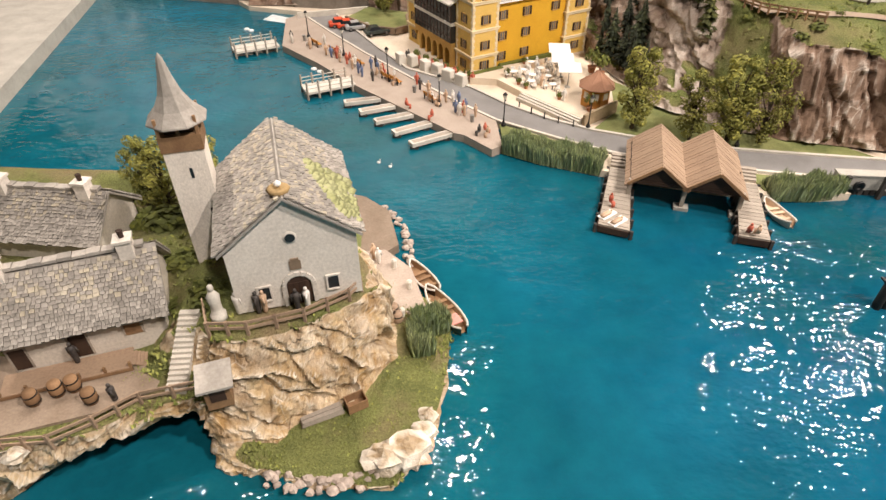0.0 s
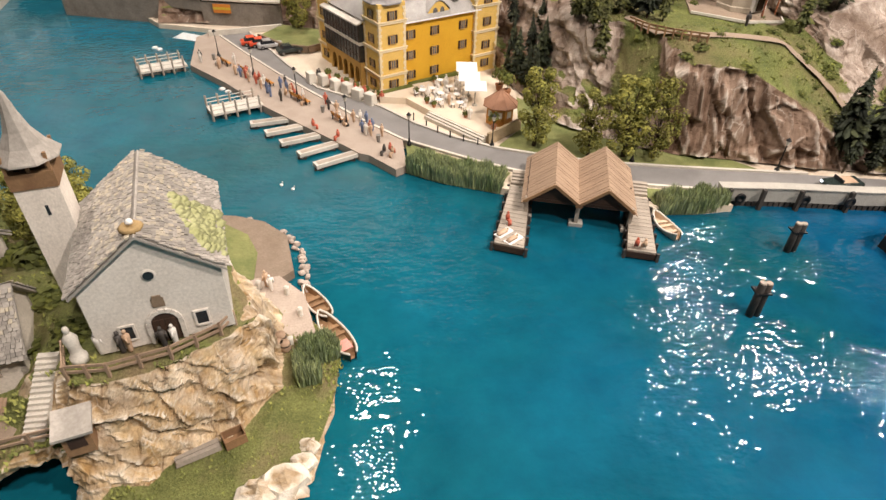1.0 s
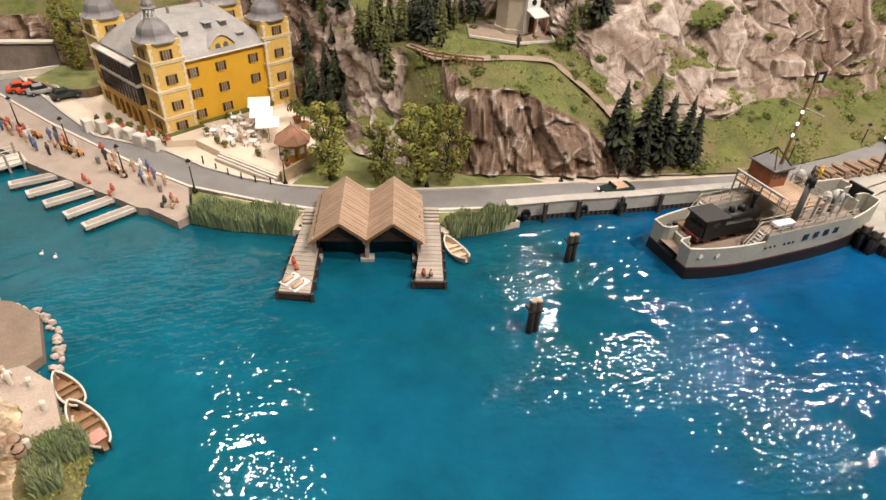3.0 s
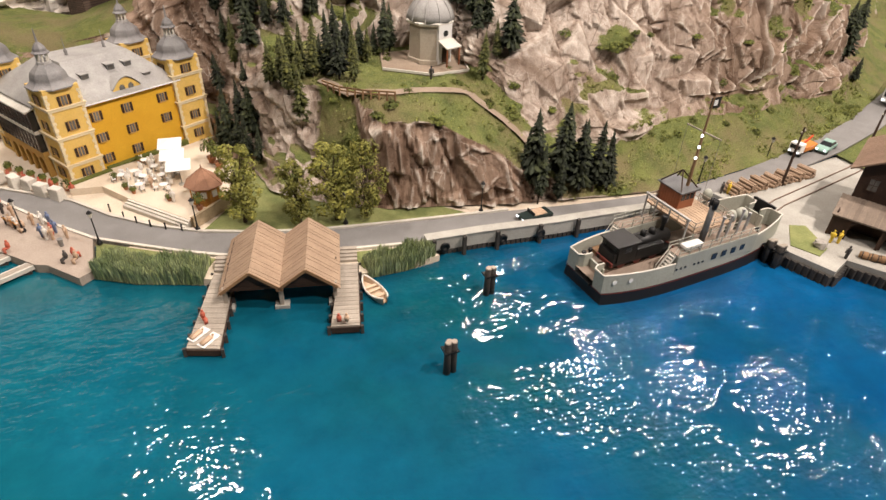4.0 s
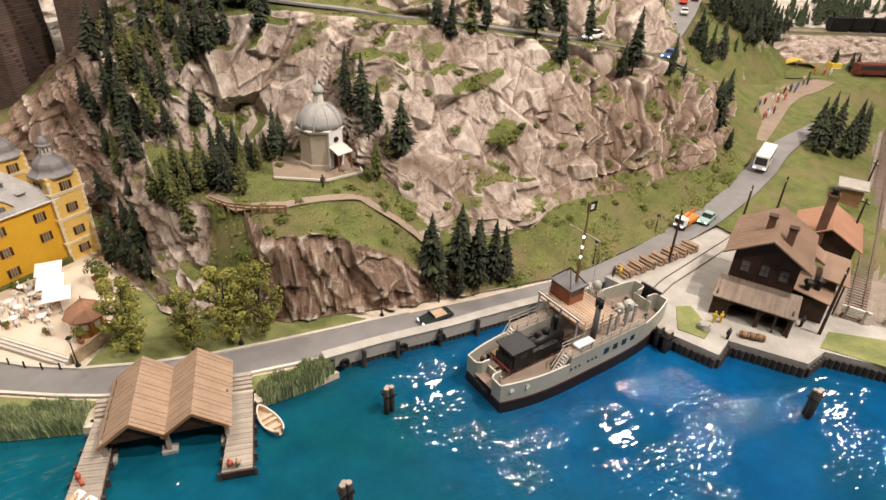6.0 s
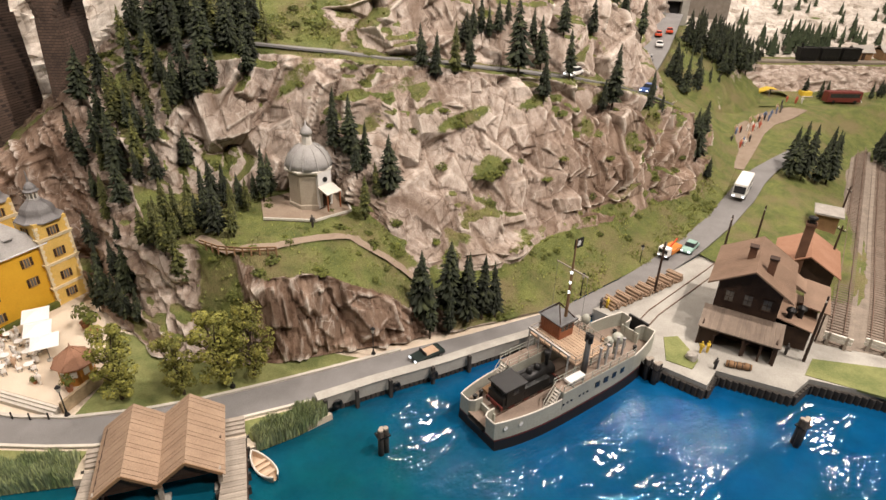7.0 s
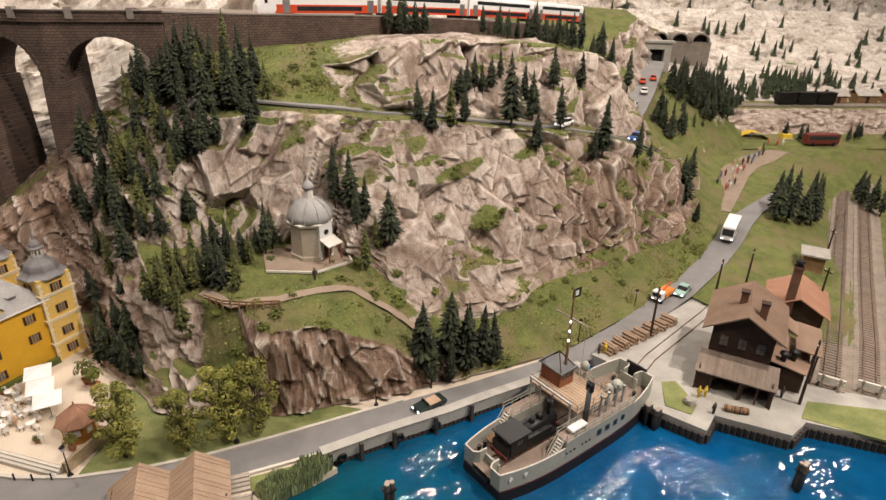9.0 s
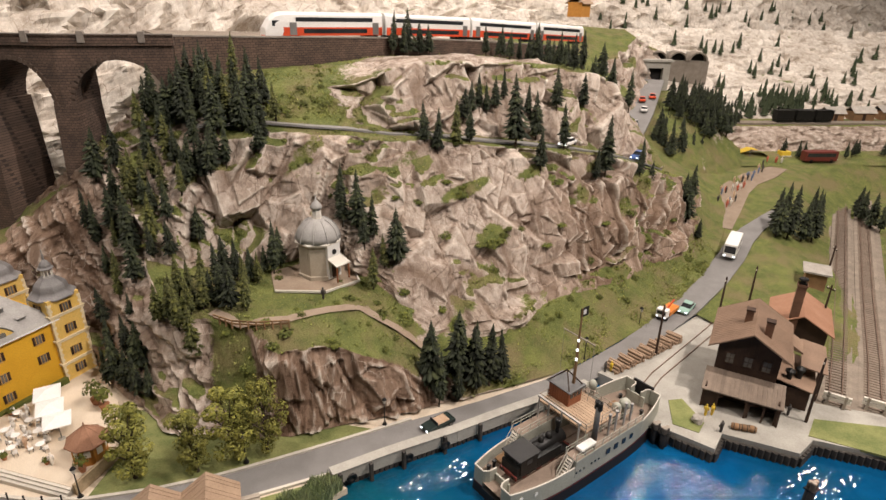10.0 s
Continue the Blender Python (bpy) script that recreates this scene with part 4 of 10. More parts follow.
BAND = [terrace_line(-2, 10.4), terrace_line(8, 12.0), terrace_line(12, 15.6), terrace_line(16, 18.0), terrace_line(25, 18.3)]
band, band_q = loft("rail_terrace", BAND, np.arange(172, 330, 0.8), [8, 12, 12, 8], "hill", 0.8, (4, 4, 4), 9.0, (0.88, 0.98), label="brown rock step below the far railway line", category="terrace")
SLOPE = [terrace_line(25, 18.2), terrace_line(34, 22.5), terrace_line(52, 31), terrace_line(75, 42)]
slope, slope_q = loft("far_slope", SLOPE, np.arange(172, 330, 0.9), [16, 26, 26], "pale", 0.9, (6, 6, 5), 11.0, (0.9, 0.99), "pale broken rock slope above the far railway", "slope")

UP_OUT = [(38, 104.6), (47, 103.1), (54, 100.2), (59, 98.3), (65, 95.6), (70, 94), (80, 90.8), (88, 88.8), (96, 87), (105, 84.8), (113, 83.6), (119, 84.5)]
UP_IN = [(39, 107), (48, 105.4), (55, 102.7), (60, 100.7), (66, 97.9), (71, 96.2), (80.6, 93), (88.6, 91), (96.6, 89.3), (105.4, 87.2), (113, 86.2), (118, 87)]
UP_Z = [33.6, 33.7, 32.9, 32.4, 31.5, 31.2, 29.8, 28.7, 27.5, 25.7, 23.3, 21.2]
single("road_upper", ribbon(UP_OUT, UP_IN, [z - 0.3 for z in UP_Z], [z - 0.3 for z in UP_Z], 0.3), "asphalt", "narrow grey mountain road on a ledge", "road", kind="structure")
single("road_tunnel", ribbon([(138, 108), (149, 113), (159, 119), (180, 133)], [(134, 113), (146, 119.5), (156, 126), (176, 139)], [17, 20.6, 23.2, 29], [17, 20.8, 23.4, 29.2], 0.6), "asphalt", "grey mountain road towards the tunnel", "road", kind="structure")


def put(name, mesh, parent, m, label=""):
    """A part on shared mesh data, at a place within its parent."""
    ob = new(name, mesh)
    ob.parent = parent
    ob.matrix_basis = m
    if label:
        ob["label"] = label
    return ob


def gable_roof(w, d, eave, rise, over=0.4, thick=0.22, ends=0.4):
    """Two roof slabs over a block 0..d deep and w wide about x = 0; returns the left and the right slab."""
    h = w / 2 + over
    drop = rise * over / (w / 2)
    sides = []
    for sx in (-1, 1):
        s = Shape()
        a, b = (sx * h, eave - drop), (0, eave + rise)
        for y0, y1 in ((-ends, d + ends),):
            v = [(a[0], y0, a[1]), (b[0], y0, b[1]), (b[0], y1, b[1]), (a[0], y1, a[1])]
            v += [(x, y, z + thick) for x, y, z in v]
            f = [(0, 1, 2, 3), (7, 6, 5, 4), (4, 5, 1, 0), (5, 6, 2, 1), (6, 7, 3, 2), (7, 4, 0, 3)]
            s.add(v, f if sx > 0 else [t[::-1] for t in f])
        sides.append(s)
    return sides


def shingles(w, d, eave, rise, over, ends, row, length, side, seed, lift=0.24, thick=0.07):
    """Split-stone shingles in uneven courses on one roof slope."""
    r = random.Random(seed)
    s = Shape()
    slope = math.hypot(w / 2 + over, rise * (w / 2 + over) / (w / 2))
    ang = math.atan2(rise, w / 2)
    courses = int(slope / row)
    for c in range(courses):
        y = -ends - r.random() * length
        up = c * row
        while y < d + ends:
            l = length * r.uniform(0.6, 1.4)
            y0, y1 = max(y, -ends), min(y + l - 0.03, d + ends)
            y += l
            if y1 - y0 < 0.1:
                continue
            j = r.uniform(-0.06, 0.06)
            t = thick * r.uniform(0.7, 1.5)
            h = w / 2 + over
            drop = rise * over / (w / 2)

            def at_slope(u, n):
                return (side * (h - u * math.cos(ang)) + side * n * math.sin(ang), eave - drop + u * math.sin(ang) + n * math.cos(ang))
            p = [at_slope(up + j, lift), at_slope(up + row * 1.25, lift), at_slope(up + j, lift + t + 0.05), at_slope(up + row * 1.25, lift + t - 0.04)]
            v = [(p[0][0], y0, p[0][1]), (p[1][0], y0, p[1][1]), (p[1][0], y1, p[1][1]), (p[0][0], y1, p[0][1]), (p[2][0], y0, p[2][1]), (p[3][0], y0, p[3][1]), (p[3][0], y1, p[3][1]), (p[2][0], y1, p[2][1])]
            f = [(4, 5, 6, 7), (0, 1, 5, 4), (2, 3, 7, 6), (3, 0, 4, 7)]
            s.add(v, f if side < 0 else [t_[::-1] for t_ in f])
    return s


def lay(shape, count, mat, parent):
    """The lowest courses of shingles one by one, the rest joined."""
    for k in range(min(count, len(shape.v) // 8)):
        one = Shape()
        one.v = shape.v[k * 8:k * 8 + 8]
        one.f = [[i - k * 8 for i in f] for f in shape.f[k * 4:k * 4 + 4]]
        part("shingle", one, mat, parent)
    rest = Shape()
    n = min(count, len(shape.v) // 8)
    rest.v = shape.v[n * 8:]
    rest.f = [[i - n * 8 for i in f] for f in shape.f[n * 4:]]
    if rest.v:
        tagged(part("shingle_rest", rest, mat, parent), kind="stuff")


def gable_wall(w, eave, rise, y0, y1):
    """A gabled wall slab standing across the building from y0 to y1."""
    p = [(-w / 2, 0), (w / 2, 0), (w / 2, eave), (0, eave + rise), (-w / 2, eave)]
    v = [(x, y0, z) for x, z in p] + [(x, y1, z) for x, z in p]
    return Shape().add(v, [(4, 3, 2, 1, 0)[::-1], (5, 6, 7, 8, 9)[::-1]] + [(i, i + 5, (i + 1) % 5 + 5, (i + 1) % 5) for i in range(5)])


# ---- island ----
ISLE = [
    [(-52, 24, -0.8), (-27.4, 26.2, -0.8), (-25.4, 30.0, -0.8), (-23, 35, -0.8), (-16.4, 36, -0.8), (-15.2, 30.0, -0.8), (-14.4, 28.9, -0.8), (-11.5, 28.1, -0.8), (-7, 27.2, -0.8), (-3.6, 27.2, -0.8), (-1.6, 29.6, -0.8), (-0.7, 34, -0.8), (-0.2, 40, -0.8)],
    [(-52, 24.6, 2.5), (-27.4, 26.2, 1.2), (-25.6, 26.7, 2.0), (-22.5, 27.6, 2.8), (-20.4, 28.8, 3.6), (-18.6, 29.8, 4.0), (-16.6, 30.7, 3.4), (-15.2, 30.2, 1.8), (-14.4, 29.4, 0.9), (-11.5, 28.9, 0.5), (-7, 28.2, 0.5), (-3.6, 28.4, 0.6), (-1.8, 31, 0.5), (-1.1, 35, 0.2), (-0.2, 41, -0.3)],
    [(-52, 25.0, 4.6), (-25.6, 27.0, 4.7), (-21, 28.7, 4.6), (-19, 30.4, 4.6), (-16, 31.0, 4.6), (-14.8, 30.7, 3.4), (-13.5, 30.4, 1.8), (-11.4, 30.6, 0.9), (-10.1, 32.2, 0.9), (-6.2, 34.3, 1.0), (-5, 37, 1.0), (-4.2, 38, 0.7), (-2, 38, 0.5), (-1.1, 38.5, 0.2), (-0.2, 41.5, -0.3)],
    [(-52, 32, 4.5), (-25.6, 31.5, 4.5), (-20, 32.4, 4.7), (-17.6, 32.2, 5.0), (-16, 32.4, 5.4), (-14.2, 31.6, 5.2), (-12.5, 31.8, 4.8), (-10, 33.1, 4.4), (-6.4, 35.0, 5.0), (-5.2, 38, 4.4), (-4.4, 39, 1.2), (-2, 39, 0.5), (-1.1, 40, 0.2), (-0.2, 42, -0.3)],
    [(-52, 36, 4.8), (-25.6, 36, 4.8), (-20, 35, 4.9), (-17.8, 34.6, 7.2), (-16, 34.4, 7.8), (-14.6, 33.0, 7.9), (-12.6, 33.1, 8.0), (-9.4, 34.3, 8.0), (-6.4, 36.4, 8.0), (-5.4, 39.2, 7.0), (-4.5, 40, 1.2), (-2, 40.5, 0.6), (-1.1, 41, 0.2), (-0.2, 42.4, -0.3)],
    [(-52, 44, 6.0), (-25.6, 44, 6.2), (-20, 43, 7.6), (-17.5, 44.6, 8.2), (-14, 46.5, 8.2), (-10, 45.6, 8.2), (-7.6, 43.5, 8.0), (-6.2, 42, 6.5), (-5.2, 41.6, 1.2), (-2.6, 43.4, 0.7), (-1.1, 42, 0.2), (-0.2, 42.8, -0.3)],
    [(-52, 56, 6.0), (-28, 56, 5.5), (-22, 53, 4.0), (-17, 50.5, 3.0), (-13.5, 49.5, 1.0), (-9, 48, 0.8), (-6.6, 46.5, 0.7), (-4, 45.6, 0.7), (-2.6, 44.2, 0.7), (-1.1, 43, 0.1), (-0.2, 43.2, -0.4)],
    [(-52, 66, -0.8), (-28, 66, -0.8), (-20, 64, -0.8), (-10.4, 60.8, -0.8), (-6.4, 56.4, -0.8), (-5.2, 52.7, -0.8), (-4.0, 49.4, -0.8), (-2.2, 45, -0.8), (-1.1, 43.6, -0.8), (-0.2, 43.6, -0.8)],
]
isle_xs = np.concatenate([np.arange(-52, -30, 0.5), np.arange(-30, -0.2, 0.13)])
island, isle_q = loft("island", ISLE, isle_xs, [14, 10, 22, 22, 16, 16, 16], "isle", 0.5, (2.6, 2.2, 1.5), 2.0, (0.55, 0.78), "cream limestone island with grass ledges and a dark cave", "island", 0.12, True, green=0.3, crumble=0.28)
single("landing_pavement", Shape().prism([(-12.2, 48.6), (-8.8, 50.2), (-6.5, 50.5), (-4.0, 48.0), (-2.5, 43.2), (-3.8, 41.6), (-6.1, 41.6), (-9.2, 47.4)], -0.6, 0.97), "paving", "pale paved boat landing below the church", "pavement", kind="structure")

single("shore_path", Shape().prism([(-8.8, 50.0), (-9.2, 54.0), (-10.6, 57.0), (-13.0, 58.6), (-17, 59.4), (-17, 60.9), (-12.4, 60.3), (-9.4, 59.2), (-6.8, 56.8), (-5.4, 51.4), (-6.4, 50.3)], -0.6, 0.9), "path", "brown gravel path curving round the island shore", "path", kind="structure")
single("courtyard", Shape().prism([(-36, 27.4), (-26, 28.0), (-21.4, 29.7), (-18.5, 31.5), (-18.4, 33.6), (-24, 33.8), (-36, 34)], 4.0, 4.84), "path", "brown gravel courtyard before the farmhouse", "courtyard", kind="structure")
# Black block fills the cave; its inner shade is put into the colour.
single("cave_wall", Shape().prism([(-25.6, 31.4), (-22.2, 33.0), (-18.5, 33.8), (-15.2, 32.6), (-15.0, 36.6), (-25.0, 36.6)], -1.0, [2.8, 3.4, 3.6, 3.2, 3.2, 3.2]), "hull_dark", "black block painted as the shade inside the cave", "cave", kind="structure")


def church():
    c = thing("church", -9.85, 36.0, 8.15, 17.5, "small grey plastered church with stone roof and mossy slope", "church")
    w, d, ev, rise = 7.7, 9.6, 4.9, 3.0
    body = gable_wall(w, ev, rise, 0, 0.5)
    part("front_wall", body, "plaster", c)
    part("side_wall", Shape().box(-w / 2, 0.5, 0, -w / 2 + 0.5, d - 0.5, ev), "plaster", c)
    part("side_wall", Shape().box(w / 2 - 0.5, 0.5, 0, w / 2, d - 0.5, ev), "plaster", c)
    part("rear_wall", gable_wall(w, ev, rise, d - 0.5, d), "plaster", c)
    l, r = gable_roof(w, d, ev, rise, 0.35, 0.2, 0.35)
    part("roof_slope", l, "slate", c)
    part("roof_slope", r, "slate", c)
    lay(shingles(w, d, ev, rise, 0.35, 0.35, 0.24, 0.27, -1, 3), 300, "slate", c)
    lay(shingles(w, d, ev, rise, 0.35, 0.35, 0.24, 0.27, 1, 4), 300, "slate", c)
    moss = Shape()
    ang = math.atan2(rise, w / 2)
    for k in range(300):
        u, y = rng.uniform(0.2, 3.6), rng.uniform(0.8, 5.4)
        if u > 1.2 + y * 0.5 and y < 5:
            continue
        x, z = w / 2 + 0.35 - u * math.cos(ang), ev - 0.27 + u * math.sin(ang) + 0.34
        moss.lathe([(0.5 * rng.uniform(0.6, 1.3), -0.12), (0.32, 0.0), (0.06, 0.03)], 7, turn(x, y, z))
    part("moss", moss, "moss", c, "green moss on the roof", True)
    door = Shape()
    pts = [(-0.75, 0), (0.75, 0), (0.75, 1.5)] + [(0.75 * math.cos(a), 1.5 + 0.75 * math.sin(a)) for a in np.linspace(0.3, math.pi - 0.3, 7)] + [(-0.75, 1.5)]
    door.add([(x, -0.05, z) for x, z in pts] + [(x, 0.1, z) for x, z in pts], [list(range(len(pts))), list(range(len(pts), 2 * len(pts)))[::-1]] + [(i, (i + 1) % len(pts), len(pts) + (i + 1) % len(pts), len(pts) + i)[::-1] for i in range(len(pts))])
    dr = part("door", door, "dark_wood", c, "arched dark timber door")
    for k in range(4):
        part("door_board", Shape().box(-0.62 + k * 0.32, -0.1, 0.05, -0.36 + k * 0.32, -0.05, 1.75), "dark_wood", dr)
    arch = Shape()
    for a in np.linspace(0, math.pi, 9):
        arch.box(-0.16, -0.14, -0.13, 0.16, 0.1, 0.13, turn(0.9 * math.cos(a), 0, 1.5 + 0.9 * math.sin(a), 0, 0, 90 - math.degrees(a)))
    arch.box(-1.05, -0.14, 0, -0.78, 0.1, 1.5).box(0.78, -0.14, 0, 1.05, 0.1, 1.5)
    part("door_surround", arch, "plaster", c)
    part("niche", Shape().box(-0.35, -0.06, 2.75, 0.35, 0.1, 3.4).box(-0.25, -0.08, 3.4, 0.25, 0.1, 3.6), "brown_stone", c, "small brown stone niche")
    for x in (-2.1, 2.1):
        wn = part("window", Shape().box(x - 0.33, -0.03, 0.75, x + 0.33, 0.12, 1.75), "glass", c)
        part("window_frame", Shape().box(x - 0.45, -0.1, 0.65, x - 0.33, 0.1, 1.87).box(x + 0.33, -0.1, 0.65, x + 0.45, 0.1, 1.87).box(x - 0.33, -0.1, 1.75, x + 0.33, 0.1, 1.87).box(x - 0.33, -0.12, 0.62, x + 0.33, 0.1, 0.75), "plaster", wn)
    rose = part("round_window", Shape().lathe([(0.3, -0.04), (0.3, 0.1)], 14, turn(0, 0, 5.15, 0, 90)), "glass", c)
    part("round_frame", Shape().lathe([(0.42, -0.08), (0.42, 0.05), (0.32, 0.09)], 14, turn(0, 0.02, 5.15, 0, 90)), "plaster", rose)
    nest = part("roof_turret", Shape().lathe([(0.5, 0), (0.68, 0.25), (0.5, 0.4), (0.3, 0.33)], 10, turn(-0.1, 0.5, ev + rise + 0.05)), "straw", c, "straw stork nest on the gable", True)
    part("nest_bird", Shape().lathe([(0.05, 0), (0.2, 0.1), (0.22, 0.22), (0.08, 0.36)], 8, turn(-0.1, 0.5, ev + rise + 0.45)), "white", nest, "", True)
    # bell tower
    t = thing("bell_tower", -17.35, 41.75, 8.0, 17.5, "square plastered bell tower with brown belfry and flared shingle spire", "tower")
    part("shaft", Shape().prism([(-1.75, -1.75), (1.75, -1.75), (1.75, 1.75), (-1.75, 1.75)], -0.6, 8.3), "plaster", t)
    for x, z in ((0.2, 6.4), (1.0, 3.3)):
        part("slit_window", Shape().box(x - 0.13, -1.8, z, x + 0.13, -1.6, z + 0.7), "glass", t)
    part("belfry_parapet", Shape().box(-1.85, -1.85, 8.3, 1.85, 1.85, 9.35), "brown_wood", t, "red-brown boarded parapet")
    for x in (-1.65, 0, 1.65):
        for y in (-1.65, 1.65):
            part("belfry_post", Shape().box(x - 0.13, y - 0.13, 9.35, x + 0.13, y + 0.13, 10.5), "brown_wood", t)
    part("belfry_core", Shape().box(-1.2, -1.2, 9.35, 1.2, 1.2, 10.4), "dark_wood", t)
    part("spire", Shape().lathe([(2.75, 9.95), (2.72, 10.05), (1.75, 10.75), (1.05, 11.6), (0.62, 12.6), (0.28, 13.7), (0.05, 14.0)], 8, None, math.pi / 8), "slate", t, "grey flared shingle spire")
    part("lean_to", Shape().prism([(1.75, -1.0), (4.5, -1.0), (4.5, 1.2), (1.75, 1.2)], -0.5, [3.0, 5.2, 5.2, 3.0]), "plaster", t)
    t.matrix_basis = at(-17.35, 41.75, 8.0, 17.5) @ Matrix.Diagonal((0.68, 0.68, 1, 1))


def old_house(x, y, z, rz, w, d, ev, rise, label, seed, doors=True):
    """A farmhouse with its ridge along its length; front on -y."""
    h = thing("farmhouse", x, y, z, rz, label, "house")
    m = pose(0, 0, 0, 0, 0, 90)
    wall = Shape().box(-d / 2, 0, 0, d / 2, 0.4, ev).box(-d / 2, w - 0.4, 0, d / 2, w, ev)
    part("long_wall", wall, "plaster_tan", h)
    for sx in (-1, 1):
        g = gable_wall(w, ev, rise, -0.2, 0.2)
        part("gable_wall", Shape().add(g.v, g.f, turn(sx * (d / 2 - 0.2), w / 2, 0, 90)), "plaster_tan", h)
    l, r = gable_roof(w, d, ev, rise, 0.5, 0.2, 0.45)
    for s, sd in ((l, -1), (r, 1)):
        mm = turn(d / 2, w / 2, 0, 90)
        part("roof_slope", Shape().add(s.v, s.f, mm), "slate", h)
        c = shingles(w, d, ev, rise, 0.5, 0.45, 0.26, 0.29, sd, seed + sd)
        lay(Shape().add(c.v, c.f, mm), 250, "slate", h)
    for k in range(int(d / 0.8)):
        part("ridge_stone", Shape().box(-d / 2 + k * 0.82, w / 2 - 0.3, ev + rise + 0.22, -d / 2 + k * 0.82 + 0.78, w / 2 + 0.3, ev + rise + 0.42 + 0.05 * (k % 2)), "slate", h)
    for cx in (-d / 2 + 0.7, d / 2 - 1.2):
        ch = part("chimney", Shape().box(cx - 0.45, w / 2 - 0.75, ev + rise - 0.7, cx + 0.45, w / 2 + 0.15, ev + rise + 1.1).box(cx - 0.55, w / 2 - 0.85, ev + rise + 1.0, cx + 0.55, w / 2 + 0.25, ev + rise + 1.2), "plaster", h)
        part("chimney_pot", Shape().lathe([(0.16, 0), (0.2, 0.5)], 8, turn(cx, w / 2 - 0.3, ev + rise + 1.2)), "dark_wood", ch)
    return h


church()
hse = old_house(-23.2, 33.95, 4.7, 20.5, 5.6, 9.2, 3.3, 2.8, "grey stone-roofed farmhouse with tan walls beside the church steps", 11)
for x, wdt, ht, zz, nm in ((-0.6, 1.0, 1.9, 0.6, "door"), (2.6, 1.0, 0.9, 1.5, "window"), (-4.0, 0.9, 1.7, 0.6, "door")):
    # Doorways are dark panels, coloured for the shade indoors.
    dd = part(nm, Shape().box(x - wdt / 2, -0.04, zz, x + wdt / 2, 0.1, zz + ht), "dark_wood" if nm == "door" else "brown_wood", hse, "closed brown shutters" if nm == "window" else "open doorway shown by a dark panel for its shade")
    part("frame", Shape().box(x - wdt / 2 - 0.12, -0.08, zz, x - wdt / 2, 0.1, zz + ht + 0.12).box(x + wdt / 2, -0.08, zz, x + wdt / 2 + 0.12, 0.1, zz + ht + 0.12).box(x - wdt / 2, -0.08, zz + ht, x + wdt / 2, 0.1, zz + ht + 0.12), "grey_wood", dd)
old_house(-30.6, 42.6, 5.6, -4, 5.4, 8.4, 2.4, 2.3, "low farmhouse with a broad pale stone roof", 21)


def plank_fence(name, pts, rails, label, mat="wood", h=1.0, gap=1.6, cat="fence"):
    f = thing(name, 0, 0, 0, 0, label, cat)
    for a, b in zip(pts, pts[1:]):
        a, b = Vector(a), Vector(b)
        n = max(1, round((b - a).length / gap))
        for k in range(0 if tuple(a) == tuple(pts[0]) else 1, n + 1):
            p = a.lerp(b, k / n)
            part("post", Shape().box(p.x - 0.09, p.y - 0.09, p.z - 0.3, p.x + 0.09, p.y + 0.09, p.z + h), mat, f)
        for r in rails:
            part("rail", Shape().beam(a + Vector((0, 0, r)), b + Vector((0, 0, r)), 0.08, 0.2), mat, f)
    return f


plank_fence("fence", [(-15.9, 35.3, 8.0), (-15.0, 33.3, 7.9), (-12.6, 33.35, 8.0), (-9.4, 34.55, 8.0), (-6.9, 36.4, 8.0), (-6.3, 37.5, 8.0)], (0.45, 0.9), "brown plank fence round the church yard")
plank_fence("fence", [(-28, 27.4, 4.5), (-25.5, 27.3, 4.6), (-22.9, 27.6, 4.6), (-21.0, 28.9, 4.6), (-19.0, 30.6, 4.7), (-15.3, 31.5, 4.9)], (0.4, 0.9), "brown plank fence along the terrace above the cave")
steps = thing("stone_steps", 0, 0, 0, 0, "worn stone steps up to the church", "steps")
for k in range(15):
    f = k / 14
    part("step", Shape().box(-0.6, -0.2, -0.4, 0.6, 0.2, 0.0, turn(-17.1 + 0.3 * f, 31.4 + 3.6 * f, 5.1 + 3.0 * f, 5)), "kerb", steps)
b = thing("balcony", -23.2, 33.95, 4.7, 20.5, "brown timber balcony along the farmhouse", "balcony")
part("floor", Shape().box(-5.2, -1.9, 0.35, 2.2, -0.1, 0.5), "wood", b)
for k in range(6):
    part("post", Shape().box(-5.2 + k * 1.45, -1.9, -0.4, -5.05 + k * 1.45, -1.75, 0.9), "brown_wood", b)
part("beam", Shape().box(-5.2, -1.95, 0.2, 2.2, -1.8, 0.42), "brown_wood", b)
for k in range(9):
    part("stair_tread", Shape().box(2.2 + k * 0.18, -1.7, 0.4 - k * 0.1, 2.45 + k * 0.18, -0.5, 0.48 - k * 0.1), "wood", b)
hut = thing("wayside_shrine", -14.4, 31.2, 4.3, 20, "small brown wooden shrine with a slab roof", "shrine")
part("body", Shape().box(-0.75, -0.6, 0, 0.75, 0.7, 2.0), "brown_wood", hut)
part("roof", Shape().prism([(-1.05, -0.95), (1.05, -0.95), (1.05, 1.0), (-1.05, 1.0)], [1.9, 1.9, 2.3, 2.3], [2.1, 2.1, 2.5, 2.5]), "slate", hut)
part("niche", Shape().box(-0.45, -0.66, 0.7, 0.45, -0.6, 1.6), "dark_wood", hut)


